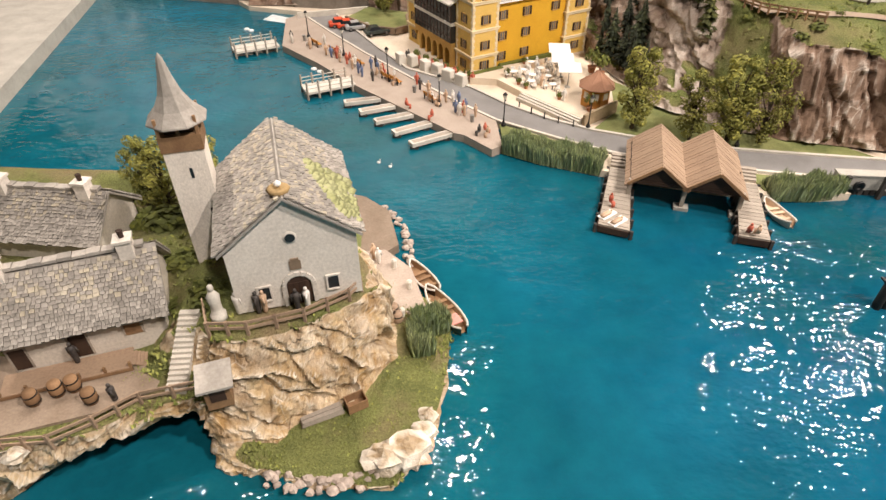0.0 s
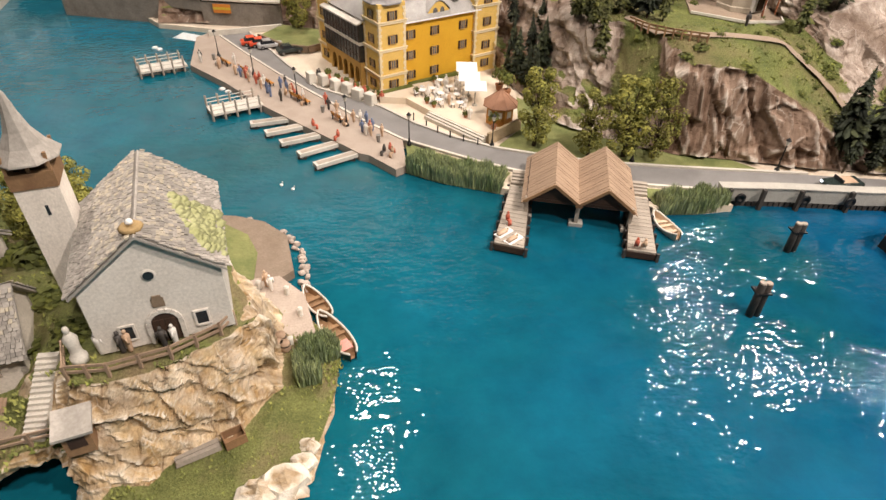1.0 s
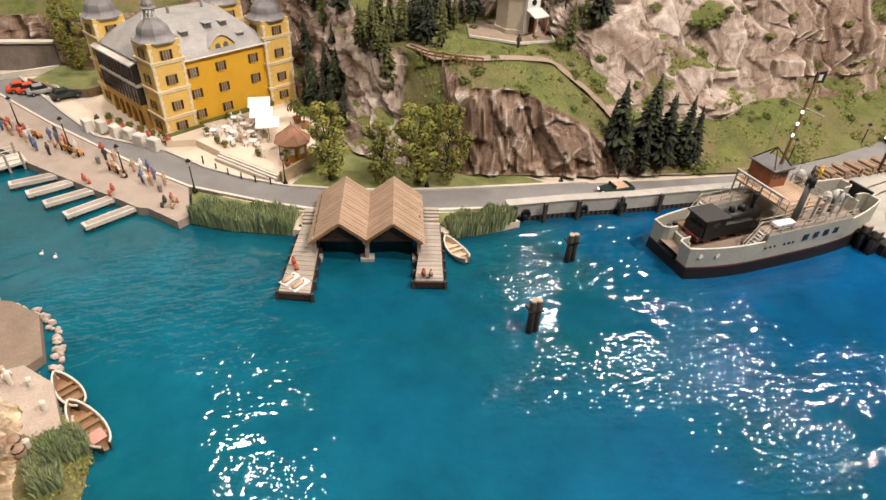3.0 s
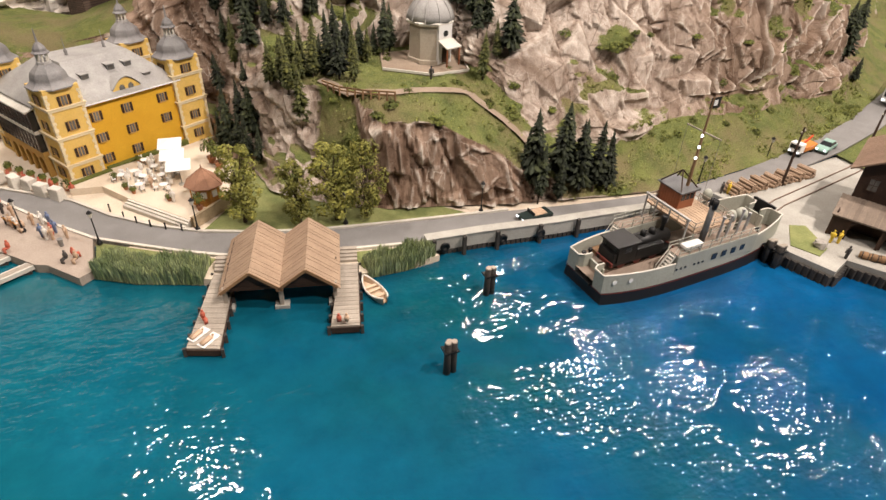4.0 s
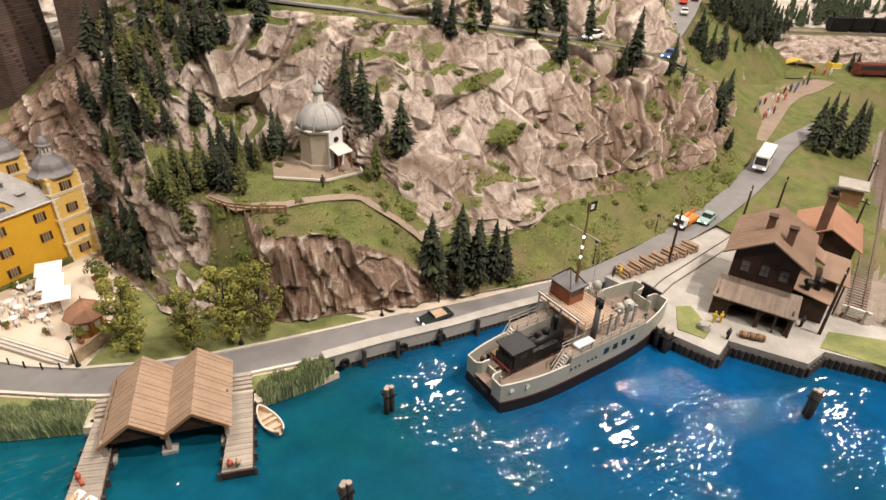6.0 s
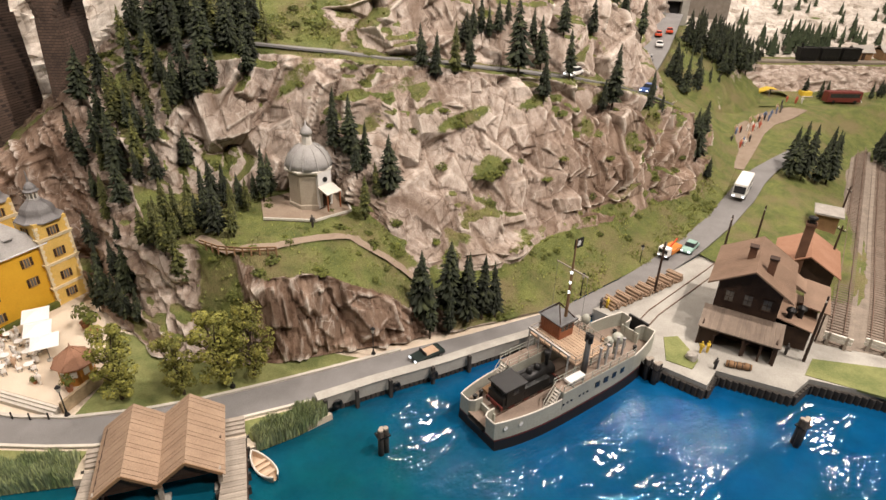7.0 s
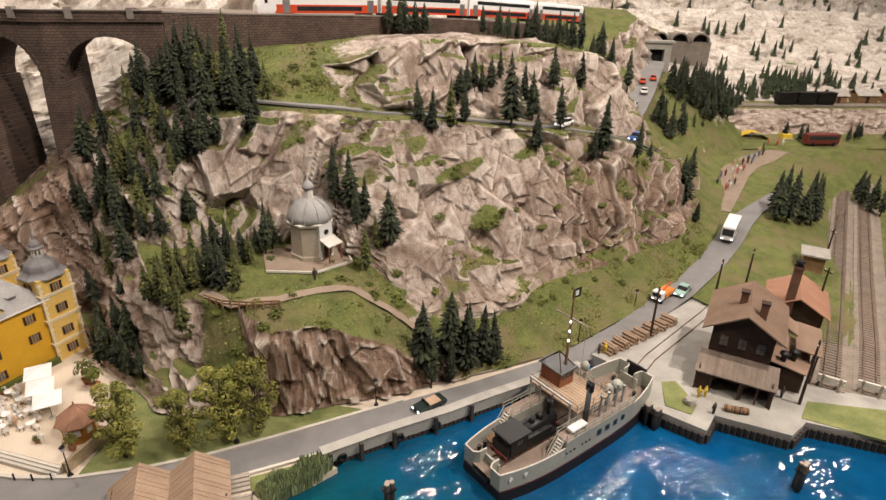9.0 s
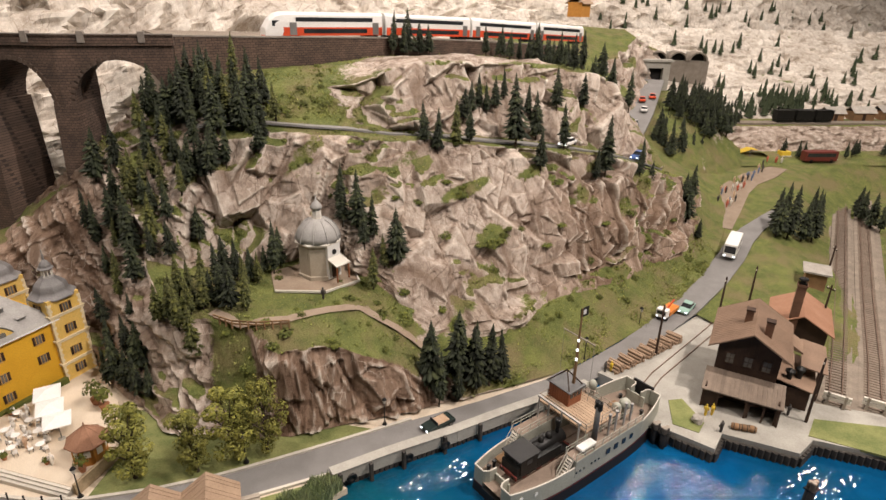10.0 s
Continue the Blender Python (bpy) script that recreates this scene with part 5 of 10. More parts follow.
# ---- boathouse, landing stages, boats, piles ----
def boathouse():
    b = thing("boathouse", 21.2, 59.3, 0, -13.5, "twin-gabled wooden boathouse with tan roofs and dark bays", "boathouse")
    half, d, ev, rise = 2.65, 9.0, 2.75, 2.0
    for i, cx in enumerate((-half + 1.3, half + 1.3)):
        for sx in (-1, 1):
            s = Shape()
            for k in range(18):
                y0 = -0.5 + k * 0.54
                x0, x1 = cx, cx + sx * (half + (0.55 if (sx < 0) == (i == 0) else 0.0))
                z1 = ev + rise - rise * abs(x1 - cx) / half
                dz = 0.02 * (k % 3)
                v = [(x0, y0, ev + rise + dz), (x1, y0, z1 + dz), (x1, y0 + 0.5, z1 + dz), (x0, y0 + 0.5, ev + rise + dz)]
                v = [(x, y, z - 0.12) for x, y, z in v] + v
                f = [(0, 1, 2, 3), (7, 6, 5, 4), (4, 5, 1, 0), (5, 6, 2, 1), (6, 7, 3, 2), (7, 4, 0, 3)]
                part("roof_board", Shape().add(v, f if sx < 0 else [t[::-1] for t in f]), "wood", b)
        part("gable", Shape().add([(cx - half, 0, ev), (cx + half, 0, ev), (cx, 0, ev + rise - 0.1), (cx - half, 0.15, ev), (cx + half, 0.15, ev), (cx, 0.15, ev + rise - 0.1)], [(0, 1, 2), (5, 4, 3), (0, 3, 4, 1), (1, 4, 5, 2), (2, 5, 3, 0)]), "dark_wood", b)
        part("tie_beam", Shape().box(cx - half, -0.05, ev - 0.35, cx + half, 0.2, ev), "dark_wood", b)
        for sx in (-1, 1):
            part("verge_board", Shape().beam((cx + sx * (half + 0.3), -0.55, ev - 0.25), (cx, -0.55, ev + rise + 0.02), 0.1, 0.3), "brown_wood", b)
    for x in (-4.0, 1.3, 6.6):
        part("post", Shape().box(x - 0.2, -0.1, -1, x + 0.2, 0.3, ev), "grey_wood", b)
        part("foot_block", Shape().box(x - 0.7, -0.3, -1, x + 0.7, 0.7, 0.35), "concrete", b)
        part("post", Shape().box(x - 0.2, 4.0, -1, x + 0.2, 4.3, ev), "dark_wood", b)
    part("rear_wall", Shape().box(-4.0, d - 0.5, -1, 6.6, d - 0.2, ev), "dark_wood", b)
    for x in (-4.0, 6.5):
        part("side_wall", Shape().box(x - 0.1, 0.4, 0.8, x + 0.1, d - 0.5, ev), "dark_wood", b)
    return b


boathouse()


def dock(corners, label, planks=30):
    """A landing stage of cross planks on short piles between two long edges."""
    a, b, c, d = [Vector(p) for p in corners]
    t = thing("landing_stage", 0, 0, 0, 0, label, "dock")
    for k in range(planks):
        f0, f1 = k / planks, (k + 0.92) / planks
        q = [a.lerp(d, f0), b.lerp(c, f0), b.lerp(c, f1), a.lerp(d, f1)]
        part("plank", Shape().prism([tuple(v) for v in q], 0.82, 1.0 + 0.02 * (k % 2)), "grey_wood", t)
    for u, v in ((a, d), (b, c)):
        part("edge_beam", Shape().beam((*u, 0.62), (*v, 0.62), 0.22, 0.4), "dark_wood", t)
        for k in range(7):
            p = u.lerp(v, k / 6)
            out = (u - (b if u is a else a)).normalized() * 0.22
            part("fender_post", Shape().box(p.x + out.x - 0.14, p.y + out.y - 0.14, -1, p.x + out.x + 0.14, p.y + out.y + 0.14, 0.95), "quay_wood", t)
    part("front_beam", Shape().beam((*a, 0.5), (*b, 0.5), 0.2, 0.65), "dark_wood", t)
    return t


dock([(13.35, 54.95), (16.1, 53.9), (18.7, 64.9), (16.6, 65.6)], "grey plank landing stage beside the boathouse")
dock([(26.1, 53.4), (28.7, 52.7), (31.2, 62.4), (29.3, 62.9)], "grey plank landing stage beside the boathouse")
for (x, y, rz) in ((17.6, 65.6, -14), (30.3, 63.1, -14)):
    st = thing("wooden_steps", x, y, 0, rz, "grey wooden steps from the landing stage to the road", "steps")
    for k in range(4):
        part("step", Shape().box(-1.0, k * 0.45, 0.9, 1.0, k * 0.45 + 0.55, 1.0 + 0.17 * (k + 1)), "grey_wood", st)


def rowboat(x, y, rz, length, beam, label, inside="wood", hull="brown_wood", bow=0.55):
    b = thing("rowing_boat", x, y, 0, rz, label, "boat", "rowing boats")
    n, rings, inner = 13, [], []
    outer = Shape()
    prof = []
    for i in range(n):
        f = i / (n - 1)
        w = beam / 2 * (math.sin(math.pi * min(1, (f * 0.93 + 0.07))) ** 0.6) * (1 if f > 0.05 else 0.8)
        sheer = 0.55 + 0.35 * (2 * f - 1) ** 2 + bow * 0.4 * max(0, f - 0.6)
        yy = -length / 2 + length * f
        ww = max(w, 0.04)
        rings.append([(-ww, yy, sheer), (-ww * 0.85, yy, 0.1), (-ww * 0.4, yy, -0.15), (ww * 0.4, yy, -0.15), (ww * 0.85, yy, 0.1), (ww, yy, sheer)])
        wi = max(ww - 0.09, 0.02)
        inner.append([(-wi, yy * 0.97, sheer), (-wi * 0.8, yy * 0.96, 0.2), (wi * 0.8, yy * 0.96, 0.2), (wi, yy * 0.97, sheer)])
    part("hull", Shape().sheet(rings), hull, b, "", True)
    part("lining", Shape().sheet([r[::-1] for r in inner]), inside, b)
    gun = Shape()
    for side in (0, -1):
        gun.tube([(r[side][0], r[side][1], r[side][2] + 0.02) for r in rings], 0.09, 5)
    part("gunwale", gun, "white_worn", b, "pale worn gunwale")
    for f in (0.28, 0.5, 0.72):
        i = int(f * (n - 1))
        w = inner[i][3][0]
        part("thwart", Shape().box(-w, inner[i][0][1] - 0.17, 0.42, w, inner[i][0][1] + 0.17, 0.5), inside, b)
    return b


rowboat(31.7, 58.0, 14, 4.4, 1.7, "pale wooden rowing boat moored at the boathouse", "tan", "white_worn")
rowboat(-2.9, 47.3, 33, 4.6, 1.6, "brown rowing boat with pale rim at the landing", "brown_wood", "dark_wood")
rb = rowboat(-1.0, 43.5, 33, 5.8, 1.9, "larger green rowing boat holding a red cloth", "brown_wood", "green_paint")
part("cloth", Shape().box(-0.5, -2.0, 0.5, 0.5, -0.9, 0.58), "pink_cloth", rb, "faded red cloth")


def pile_group(x, y, h, lean=0.0):
    p = thing("mooring_dolphin", x, y, 0, lean, "bundle of dark weathered timber mooring piles", "mooring piles", "mooring piles")
    for dx, dy, k in ((-0.3, 0, 1.0), (0.32, 0.1, 0.97), (0.0, 0.42, 0.92)):
        s = part("timber_post", Shape().lathe([(0.34, -1.2), (0.31, h * k - 0.1), (0.22, h * k)], 9, turn(dx, dy)), "quay_wood", p, "", True)
        part("cap", Shape().lathe([(0.3, h * k - 0.06), (0.27, h * k + 0.05)], 9, turn(dx, dy)), "grey_wood", s)
    part("iron_band", Shape().box(-0.68, -0.38, h * 0.7, 0.68, 0.74, h * 0.7 + 0.14), "iron", p)


for x, y, h in ((34.8, 45.0, 3.7), (43.0, 53.9, 3.4), (82.0, 32.4, 3.8), (76.6, 47.2, 3.0), (76.4, 48.4, 3.0)):
    pile_group(x, y, h)


def finger(x0, y0, x1, y1, w=1.15):
    """A slender floating jetty."""
    t = thing("finger_jetty", 0, 0, 0, 0, "pale narrow floating jetty off the promenade", "jetty", "finger jetties")
    a, b = Vector((x0, y0)), Vector((x1, y1))
    n = Vector((-(b - a).y, (b - a).x)).normalized() * (w / 2)
    part("deck", Shape().prism([tuple(a - n), tuple(b - n), tuple(b + n), tuple(a + n)], 0.35, 0.82), "white_worn", t)
    part("inlay", Shape().prism([tuple(a - n * 0.6), tuple(b.lerp(a, 0.06) - n * 0.6), tuple(b.lerp(a, 0.06) + n * 0.6), tuple(a + n * 0.6)], 0.7, 0.86), "grey_wood", t)
    for q in (a.lerp(b, 0.15), a.lerp(b, 0.9)):
        part("float", Shape().box(q.x - 0.5, q.y - 0.5, -0.5, q.x + 0.5, q.y + 0.5, 0.4), "quay_wood", t)


for a, b in (((-10.4, 83.7), (-15.3, 82.2)), ((-8.2, 81.6), (-12.9, 79.5)), ((-5.9, 79.0), (-10.6, 76.8)), ((-3.5, 76.6), (-8.0, 73.8)), ((-0.9, 74.0), (-5.7, 71.0))):
    finger(*a, *b)


def steamer_stage(x, y, rz):
    """A railed landing bridge on piles for lake boats."""
    t = thing("boat_landing", x, y, 0, rz, "white-railed boat landing on grey timber posts", "landing stage", "boat landings")
    part("deck", Shape().box(-1.6, -6.5, 0.75, 1.6, 0.5, 1.05), "white_worn", t)
    for k in range(5):
        for sx in (-1.5, 1.5):
            ps = part("timber_post", Shape().lathe([(0.16, -1), (0.14, 2.5)], 7, turn(sx, -6.4 + k * 1.6)), "grey_wood", t)
    for sx in (-1.5, 1.5):
        for z in (1.55, 2.05):
            part("rail", Shape().rod((sx, -6.4, z), (sx, 0.2, z), 0.06), "white_worn", t)


steamer_stage(-15.6, 88.6, -62)
steamer_stage(-30.0, 103.6, -62)


# ---- ship ----
def ferry():
    f = thing("train_ferry", 66.0, 52.3, 0, 4.0, "grey double-ended train ferry with black hull carrying a steam engine", "ferry")
    L, B = 13.2, 4.25

    def half(u, z):
        end = 0.30 if u < 0 else 0.36
        return B * (1 - end * abs(u) ** 3.4) * (1.0 + 0.03 * (1.3 - z) * (1 if z < 1.3 else 0.6))

    def rise(u):
        return 1.5 * max(0, u - 0.2) ** 1.6 + 0.35 * max(0, -u - 0.6)

    us = [-1 + 2 * i / 44 for i in range(45)]

    def band(zs, name, mat, label=""):
        s = Shape()
        for sd in (-1, 1):
            rows = [[(L * u, sd * half(u, z), z + rise(u) * max(0, z) / 3.4) for u in us] for z in zs]
            s.sheet(rows if sd < 0 else [r[::-1] for r in rows])
        for u in (-1, 1):
            rows = [[(L * u, k * half(u, z) / 4, z + rise(u) * max(0, z) / 3.4) for k in range(-4, 5)] for z in zs]
            s.sheet(rows if u > 0 else [r[::-1] for r in rows])
        return part(name, s, mat, f, label, False)

    band([-1.0, 0.1, 1.25], "lower_hull", "hull_dark", "black lower hull")
    band([1.25, 1.38], "waterline_band", "hull_red", "dull red line along the hull")
    up, cap = Shape(), Shape()
    for sd in (-1, 1):
        line = [(L * u, sd * half(u, 3.2), u) for u in us]
        for end in (-1, 1):
            w = half(end, 3.2)
            curl = [(L * end, sd * (w - 0.35 * k), end) for k in range(1, 5)] + [(L * end - end * 0.5, sd * (w - 1.75), end), (L * end - end * 1.5, sd * (w - 1.8), end)]
            line = line + curl if end > 0 else curl[::-1] + line
        top = [(x, y, 3.45 + rise(u)) for x, y, u in line]
        foot = [(x, y * 1.02, 1.38 + rise(u) * 0.4) for x, y, u in line]
        into = [(x * 0.992, y - sd * 0.13, z) for x, y, z in top]
        low = [(x * 0.992, y - sd * 0.13, 1.9) for x, y, u in line]
        rows = [foot, top, into, low]
        up.sheet(rows if sd < 0 else [r[::-1] for r in rows])
        cap.tube([(x, y - sd * 0.06, z + 0.03) for x, y, z in top], 0.09, 6)
    part("bulwark", up, "hull", f, "pale grey plated side")
    part("cap_rail", cap, "white_worn", f, "pale worn cap rail")
    dk = Shape().sheet([[(L * u, -half(u, 3) + 0.12, 2.05 + 0.8 * max(0, u - 0.5)) for u in us], [(L * u, half(u, 3) - 0.12, 2.05 + 0.8 * max(0, u - 0.5)) for u in us]])
    part("deck", dk, "deck", f, "brown planked deck")
    for end in (-1, 1):
        part("ramp_gate", Shape().box(min(end * (L - 1.5), end * (L - 1.3)), -1.3, 2.0, max(end * (L - 1.5), end * (L - 1.3)), 1.3, 3.0 + (0.9 if end > 0 else 0)), "hull", f)
        part("ramp", Shape().box(min(end * (L - 1.2), end * (L + 0.3)), -1.25, 1.25, max(end * (L - 1.2), end * (L + 0.3)), 1.25, 1.6), "iron", f, "black end ramp")
    part("bow_ramp", Shape().box(L - 0.06, -1.5, 1.3, L + 0.2, 1.5, 4.9), "hull_dark", f, "raised dark bow ramp")
    for sd, x0, x1 in ((-1, -4.6, 7.4), (1, -6.6, 7.4)):
        a, b = sorted((sd * (B - 1.75), sd * (B - 0.1)))
        h = part("side_deckhouse", Shape().box(x0, a, 2.0, x1, b, 4.35), "hull", f, "grey side deckhouse", False, 0.06)
        part("side_deck", Shape().box(x0 + 0.05, a + 0.08, 4.35, x1 - 0.05, b - 0.08, 4.42), "deck", h)
        for z in (4.85, 5.3):
            for y in (a + 0.06, b - 0.06):
                part("handrail", Shape().tube([(x0, y, z), (x1, y, z)], 0.04, 5), "hull", h)
        k = x0
        while k <= x1:
            for y in (a + 0.06, b - 0.06):
                part("stanchion", Shape().rod((k, y, 4.35), (k, y, 5.35), 0.05, 5), "hull", h)
            k += 1.5
        y = (a + b) / 2
        sx = part("ship_stair", Shape().beam((x0 - 1.5, y - 0.42, 2.1), (x0, y - 0.42, 4.35), 0.08, 0.22).beam((x0 - 1.5, y + 0.42, 2.1), (x0, y + 0.42, 4.35), 0.08, 0.22), "white_worn", f)
        for k in range(7):
            part("tread", Shape().box(x0 - 1.42 + k * 0.2, y - 0.4, 2.3 + k * 0.3, x0 - 1.17 + k * 0.2, y + 0.4, 2.36 + k * 0.3), "white_worn", sx)
        for yy in (y - 0.45, y + 0.45):
            part("stair_rail", Shape().tube([(x0 - 1.6, yy, 2.1), (x0 - 1.6, yy, 3.0), (x0, yy, 5.3)], 0.04, 5), "white_worn", sx)
    bd = part("bridge_deck", Shape().box(-1.4, -2.6, 5.6, 4.2, B + 0.6, 5.78), "deck_tan", f, "tan planked bridge deck")
    for k in range(12):
        part("plank", Shape().box(-1.38 + k * 0.465, -2.62, 5.78, -0.96 + k * 0.465, B + 0.62, 5.82), "deck_tan", bd)
    for x in (-1.3, 1.4, 4.1):
        for y in (-2.5, B - 0.3):
            part("deck_post", Shape().rod((x, y, 4.35), (x, y, 5.7), 0.1), "hull", f)
    rail = Shape()
    ring = [(-1.4, -2.5), (-1.4, B + 0.5), (4.2, B + 0.5), (4.2, -2.5), (-1.4, -2.5)]
    for z in (6.25, 6.8):
        rail.tube([(x, y, z) for x, y in ring], 0.05, 5)
    for (ax, ay), (bx, by) in zip(ring, ring[1:]):
        n = int(math.hypot(bx - ax, by - ay) / 1.2)
        for k in range(n):
            rail.rod((ax + (bx - ax) * k / n, ay + (by - ay) * k / n, 5.7), (ax + (bx - ax) * k / n, ay + (by - ay) * k / n, 6.85), 0.05, 5)
    part("bridge_railing", rail, "grey_wood", f)
    for y in (B - 0.5, 2.2, 0.2, -2.4):
        part("gantry_post", Shape().rod((-2.6, y, 4.35 if abs(y) > 2.2 else 5.6), (-2.6, y, 7.6), 0.1), "zinc", f)
    part("gantry_beam", Shape().beam((-2.6, -2.6, 7.5), (-2.6, B - 0.3, 7.5), 0.22, 0.22), "zinc", f)
    wh = part("wheelhouse", Shape().box(0.3, 1.7, 5.8, 2.6, 4.9, 7.9), "red_wood", f, "red-brown boarded wheelhouse")
    part("wheelhouse_roof", Shape().prism([(0.0, 1.4), (2.9, 1.4), (2.9, 5.2), (0.0, 5.2)], 7.9, [8.0, 8.2, 8.2, 8.0]), "zinc_dark", wh, "grey sheet roof")
    for k in range(9):
        part("batten", Shape().box(0.25, 1.75 + k * 0.38, 5.8, 0.3, 1.83 + k * 0.38, 7.9), "red_wood", wh)
    for k in range(3):
        part("pane", Shape().box(0.5 + k * 0.68, 1.66, 6.9, 1.02 + k * 0.68, 1.72, 7.6), "glass", wh)
    for y in (1.7, 4.9):
        part("brace", Shape().beam((0.2, y, 8.1), (1.4, 3.3, 9.9), 0.12, 0.12).beam((2.7, y, 8.1), (1.4, 3.3, 9.9), 0.12, 0.12), "dark_wood", wh)
    mast = part("mast", Shape().lathe([(0.2, 0), (0.15, 6), (0.07, 10.4)], 8, turn(2.0, 2.6, 8.0)), "brown_wood", f, "brown wooden mast")
    part("cross_spar", Shape().beam((2.0, 0.2, 14.6), (2.0, 5.0, 14.6), 0.12, 0.12), "grey_wood", mast)
    for y in (0.3, 4.9):
        part("stay", Shape().rod((2.0, y, 14.6), (2.0, y, 6.8), 0.025, 4), "steel", mast)
    for z in (11.4, 12.7, 14.0):
        part("lamp", Shape().lathe([(0.05, 0), (0.13, 0.1), (0.12, 0.3), (0.04, 0.36)], 8, turn(1.82, 2.5, z)), "headlight", mast, "lit white mast lamp")
    part("flag", Shape().box(1.9, 2.7, 17.1, 3.3, 2.76, 18.3), "iron", mast, "black signal flag")
    part("flag_mark", Shape().box(2.35, 2.67, 17.4, 2.85, 2.7, 18.0), "white", mast)
    fn = part("funnel", Shape().lathe([(0.34, 4.35), (0.3, 9.0)], 12, turn(-0.2, -2.9)), "zinc_dark", f, "slim dark grey funnel", True)
    for dy in (-0.22, 0.22):
        part("funnel_top", Shape().lathe([(0.3, 8.7), (0.3, 9.7), (0.2, 9.7), (0.2, 9.5)], 10, turn(-0.2, -2.9 + dy)), "iron", fn, "black funnel mouth", True)
    for x, y, h in ((1.6, -3.4, 7.2), (3.0, -3.3, 7.0), (4.6, -3.3, 7.4), (6.0, -3.2, 6.6), (2.2, 3.6, 7.0)):
        part("davit", Shape().lathe([(0.15, 4.35), (0.12, h), (0.2, h), (0.2, h + 0.25)], 8, turn(x, y)), "zinc", f)
    for x, y, k in ((6.4, -2.0, 1.0), (4.9, -1.9, 0.8), (6.2, 2.8, 0.8)):
        part("ventilator", Shape().lathe([(0.28 * k, 2.0), (0.28 * k, 5.2), (0.66 * k, 5.5), (0.7 * k, 6.2), (0.35 * k, 6.6)], 12, turn(x, y)), "hull", f, "", True)
    port = Shape().box(-0.34, -0.04, -0.36, 0.34, 0.05, 0.36).mesh("saloon_window", "glass")
    for k in range(4):
        put("saloon_window", port, f, at(1.0 + k * 1.45, -half((1 + k * 1.45) / L, 3.2) - 0.1, 3.05))
    hole = Shape().lathe([(0.15, -0.04), (0.15, 0.05)], 9, turn(0, 0, 0, 0, 90)).mesh("porthole", "glass")
    for k in range(6):
        put("porthole", hole, f, at(-4.4 + k * 0.62 + (0.7 if k > 2 else 0), -half(-0.25, 3) - 0.04, 2.75))
    eye = Shape().lathe([(0.2, -0.05), (0.28, 0.06)], 9, turn(0, 0, 0, 0, 90)).mesh("fairlead", "white")
    for x in (-12.0, -10.2):
        put("fairlead", eye, f, at(x, -half(x / L, 2.6) - 0.03, 2.75))
    raft = part("life_raft", Shape().box(-3.4, -B + 0.4, 4.7, -0.9, -B + 1.4, 5.1), "white", f, "white covered life raft", False, 0.12)
    for x in (-3.0, -1.3):
        part("cradle", Shape().box(x - 0.1, -B + 0.35, 4.35, x + 0.1, -B + 1.45, 4.75), "grey_wood", raft)
    for x, y in ((-11.6, 2.3), (-10.6, 2.5), (11.2, 1.8), (10.6, -1.9)):
        part("bollard", Shape().lathe([(0.2, 2.05), (0.18, 2.7), (0.28, 2.75), (0.26, 2.95)], 8, turn(x, y)), "iron", f)
    for x, y, w in ((-9.0, 2.7, 0.9), (8.8, -1.6, 0.8), (9.4, 1.4, 0.7)):
        part("hatch", Shape().box(x - w, y - 0.5, 2.05, x + w, y + 0.5, 2.5), "brown_wood", f, "", False, 0.05)
    for y in (-0.83, 0.83):
        part("deck_track", Shape().box(-L + 1.3, y - 0.05, 2.06, L - 1.4, y + 0.05, 2.16), "rail_rust", f)


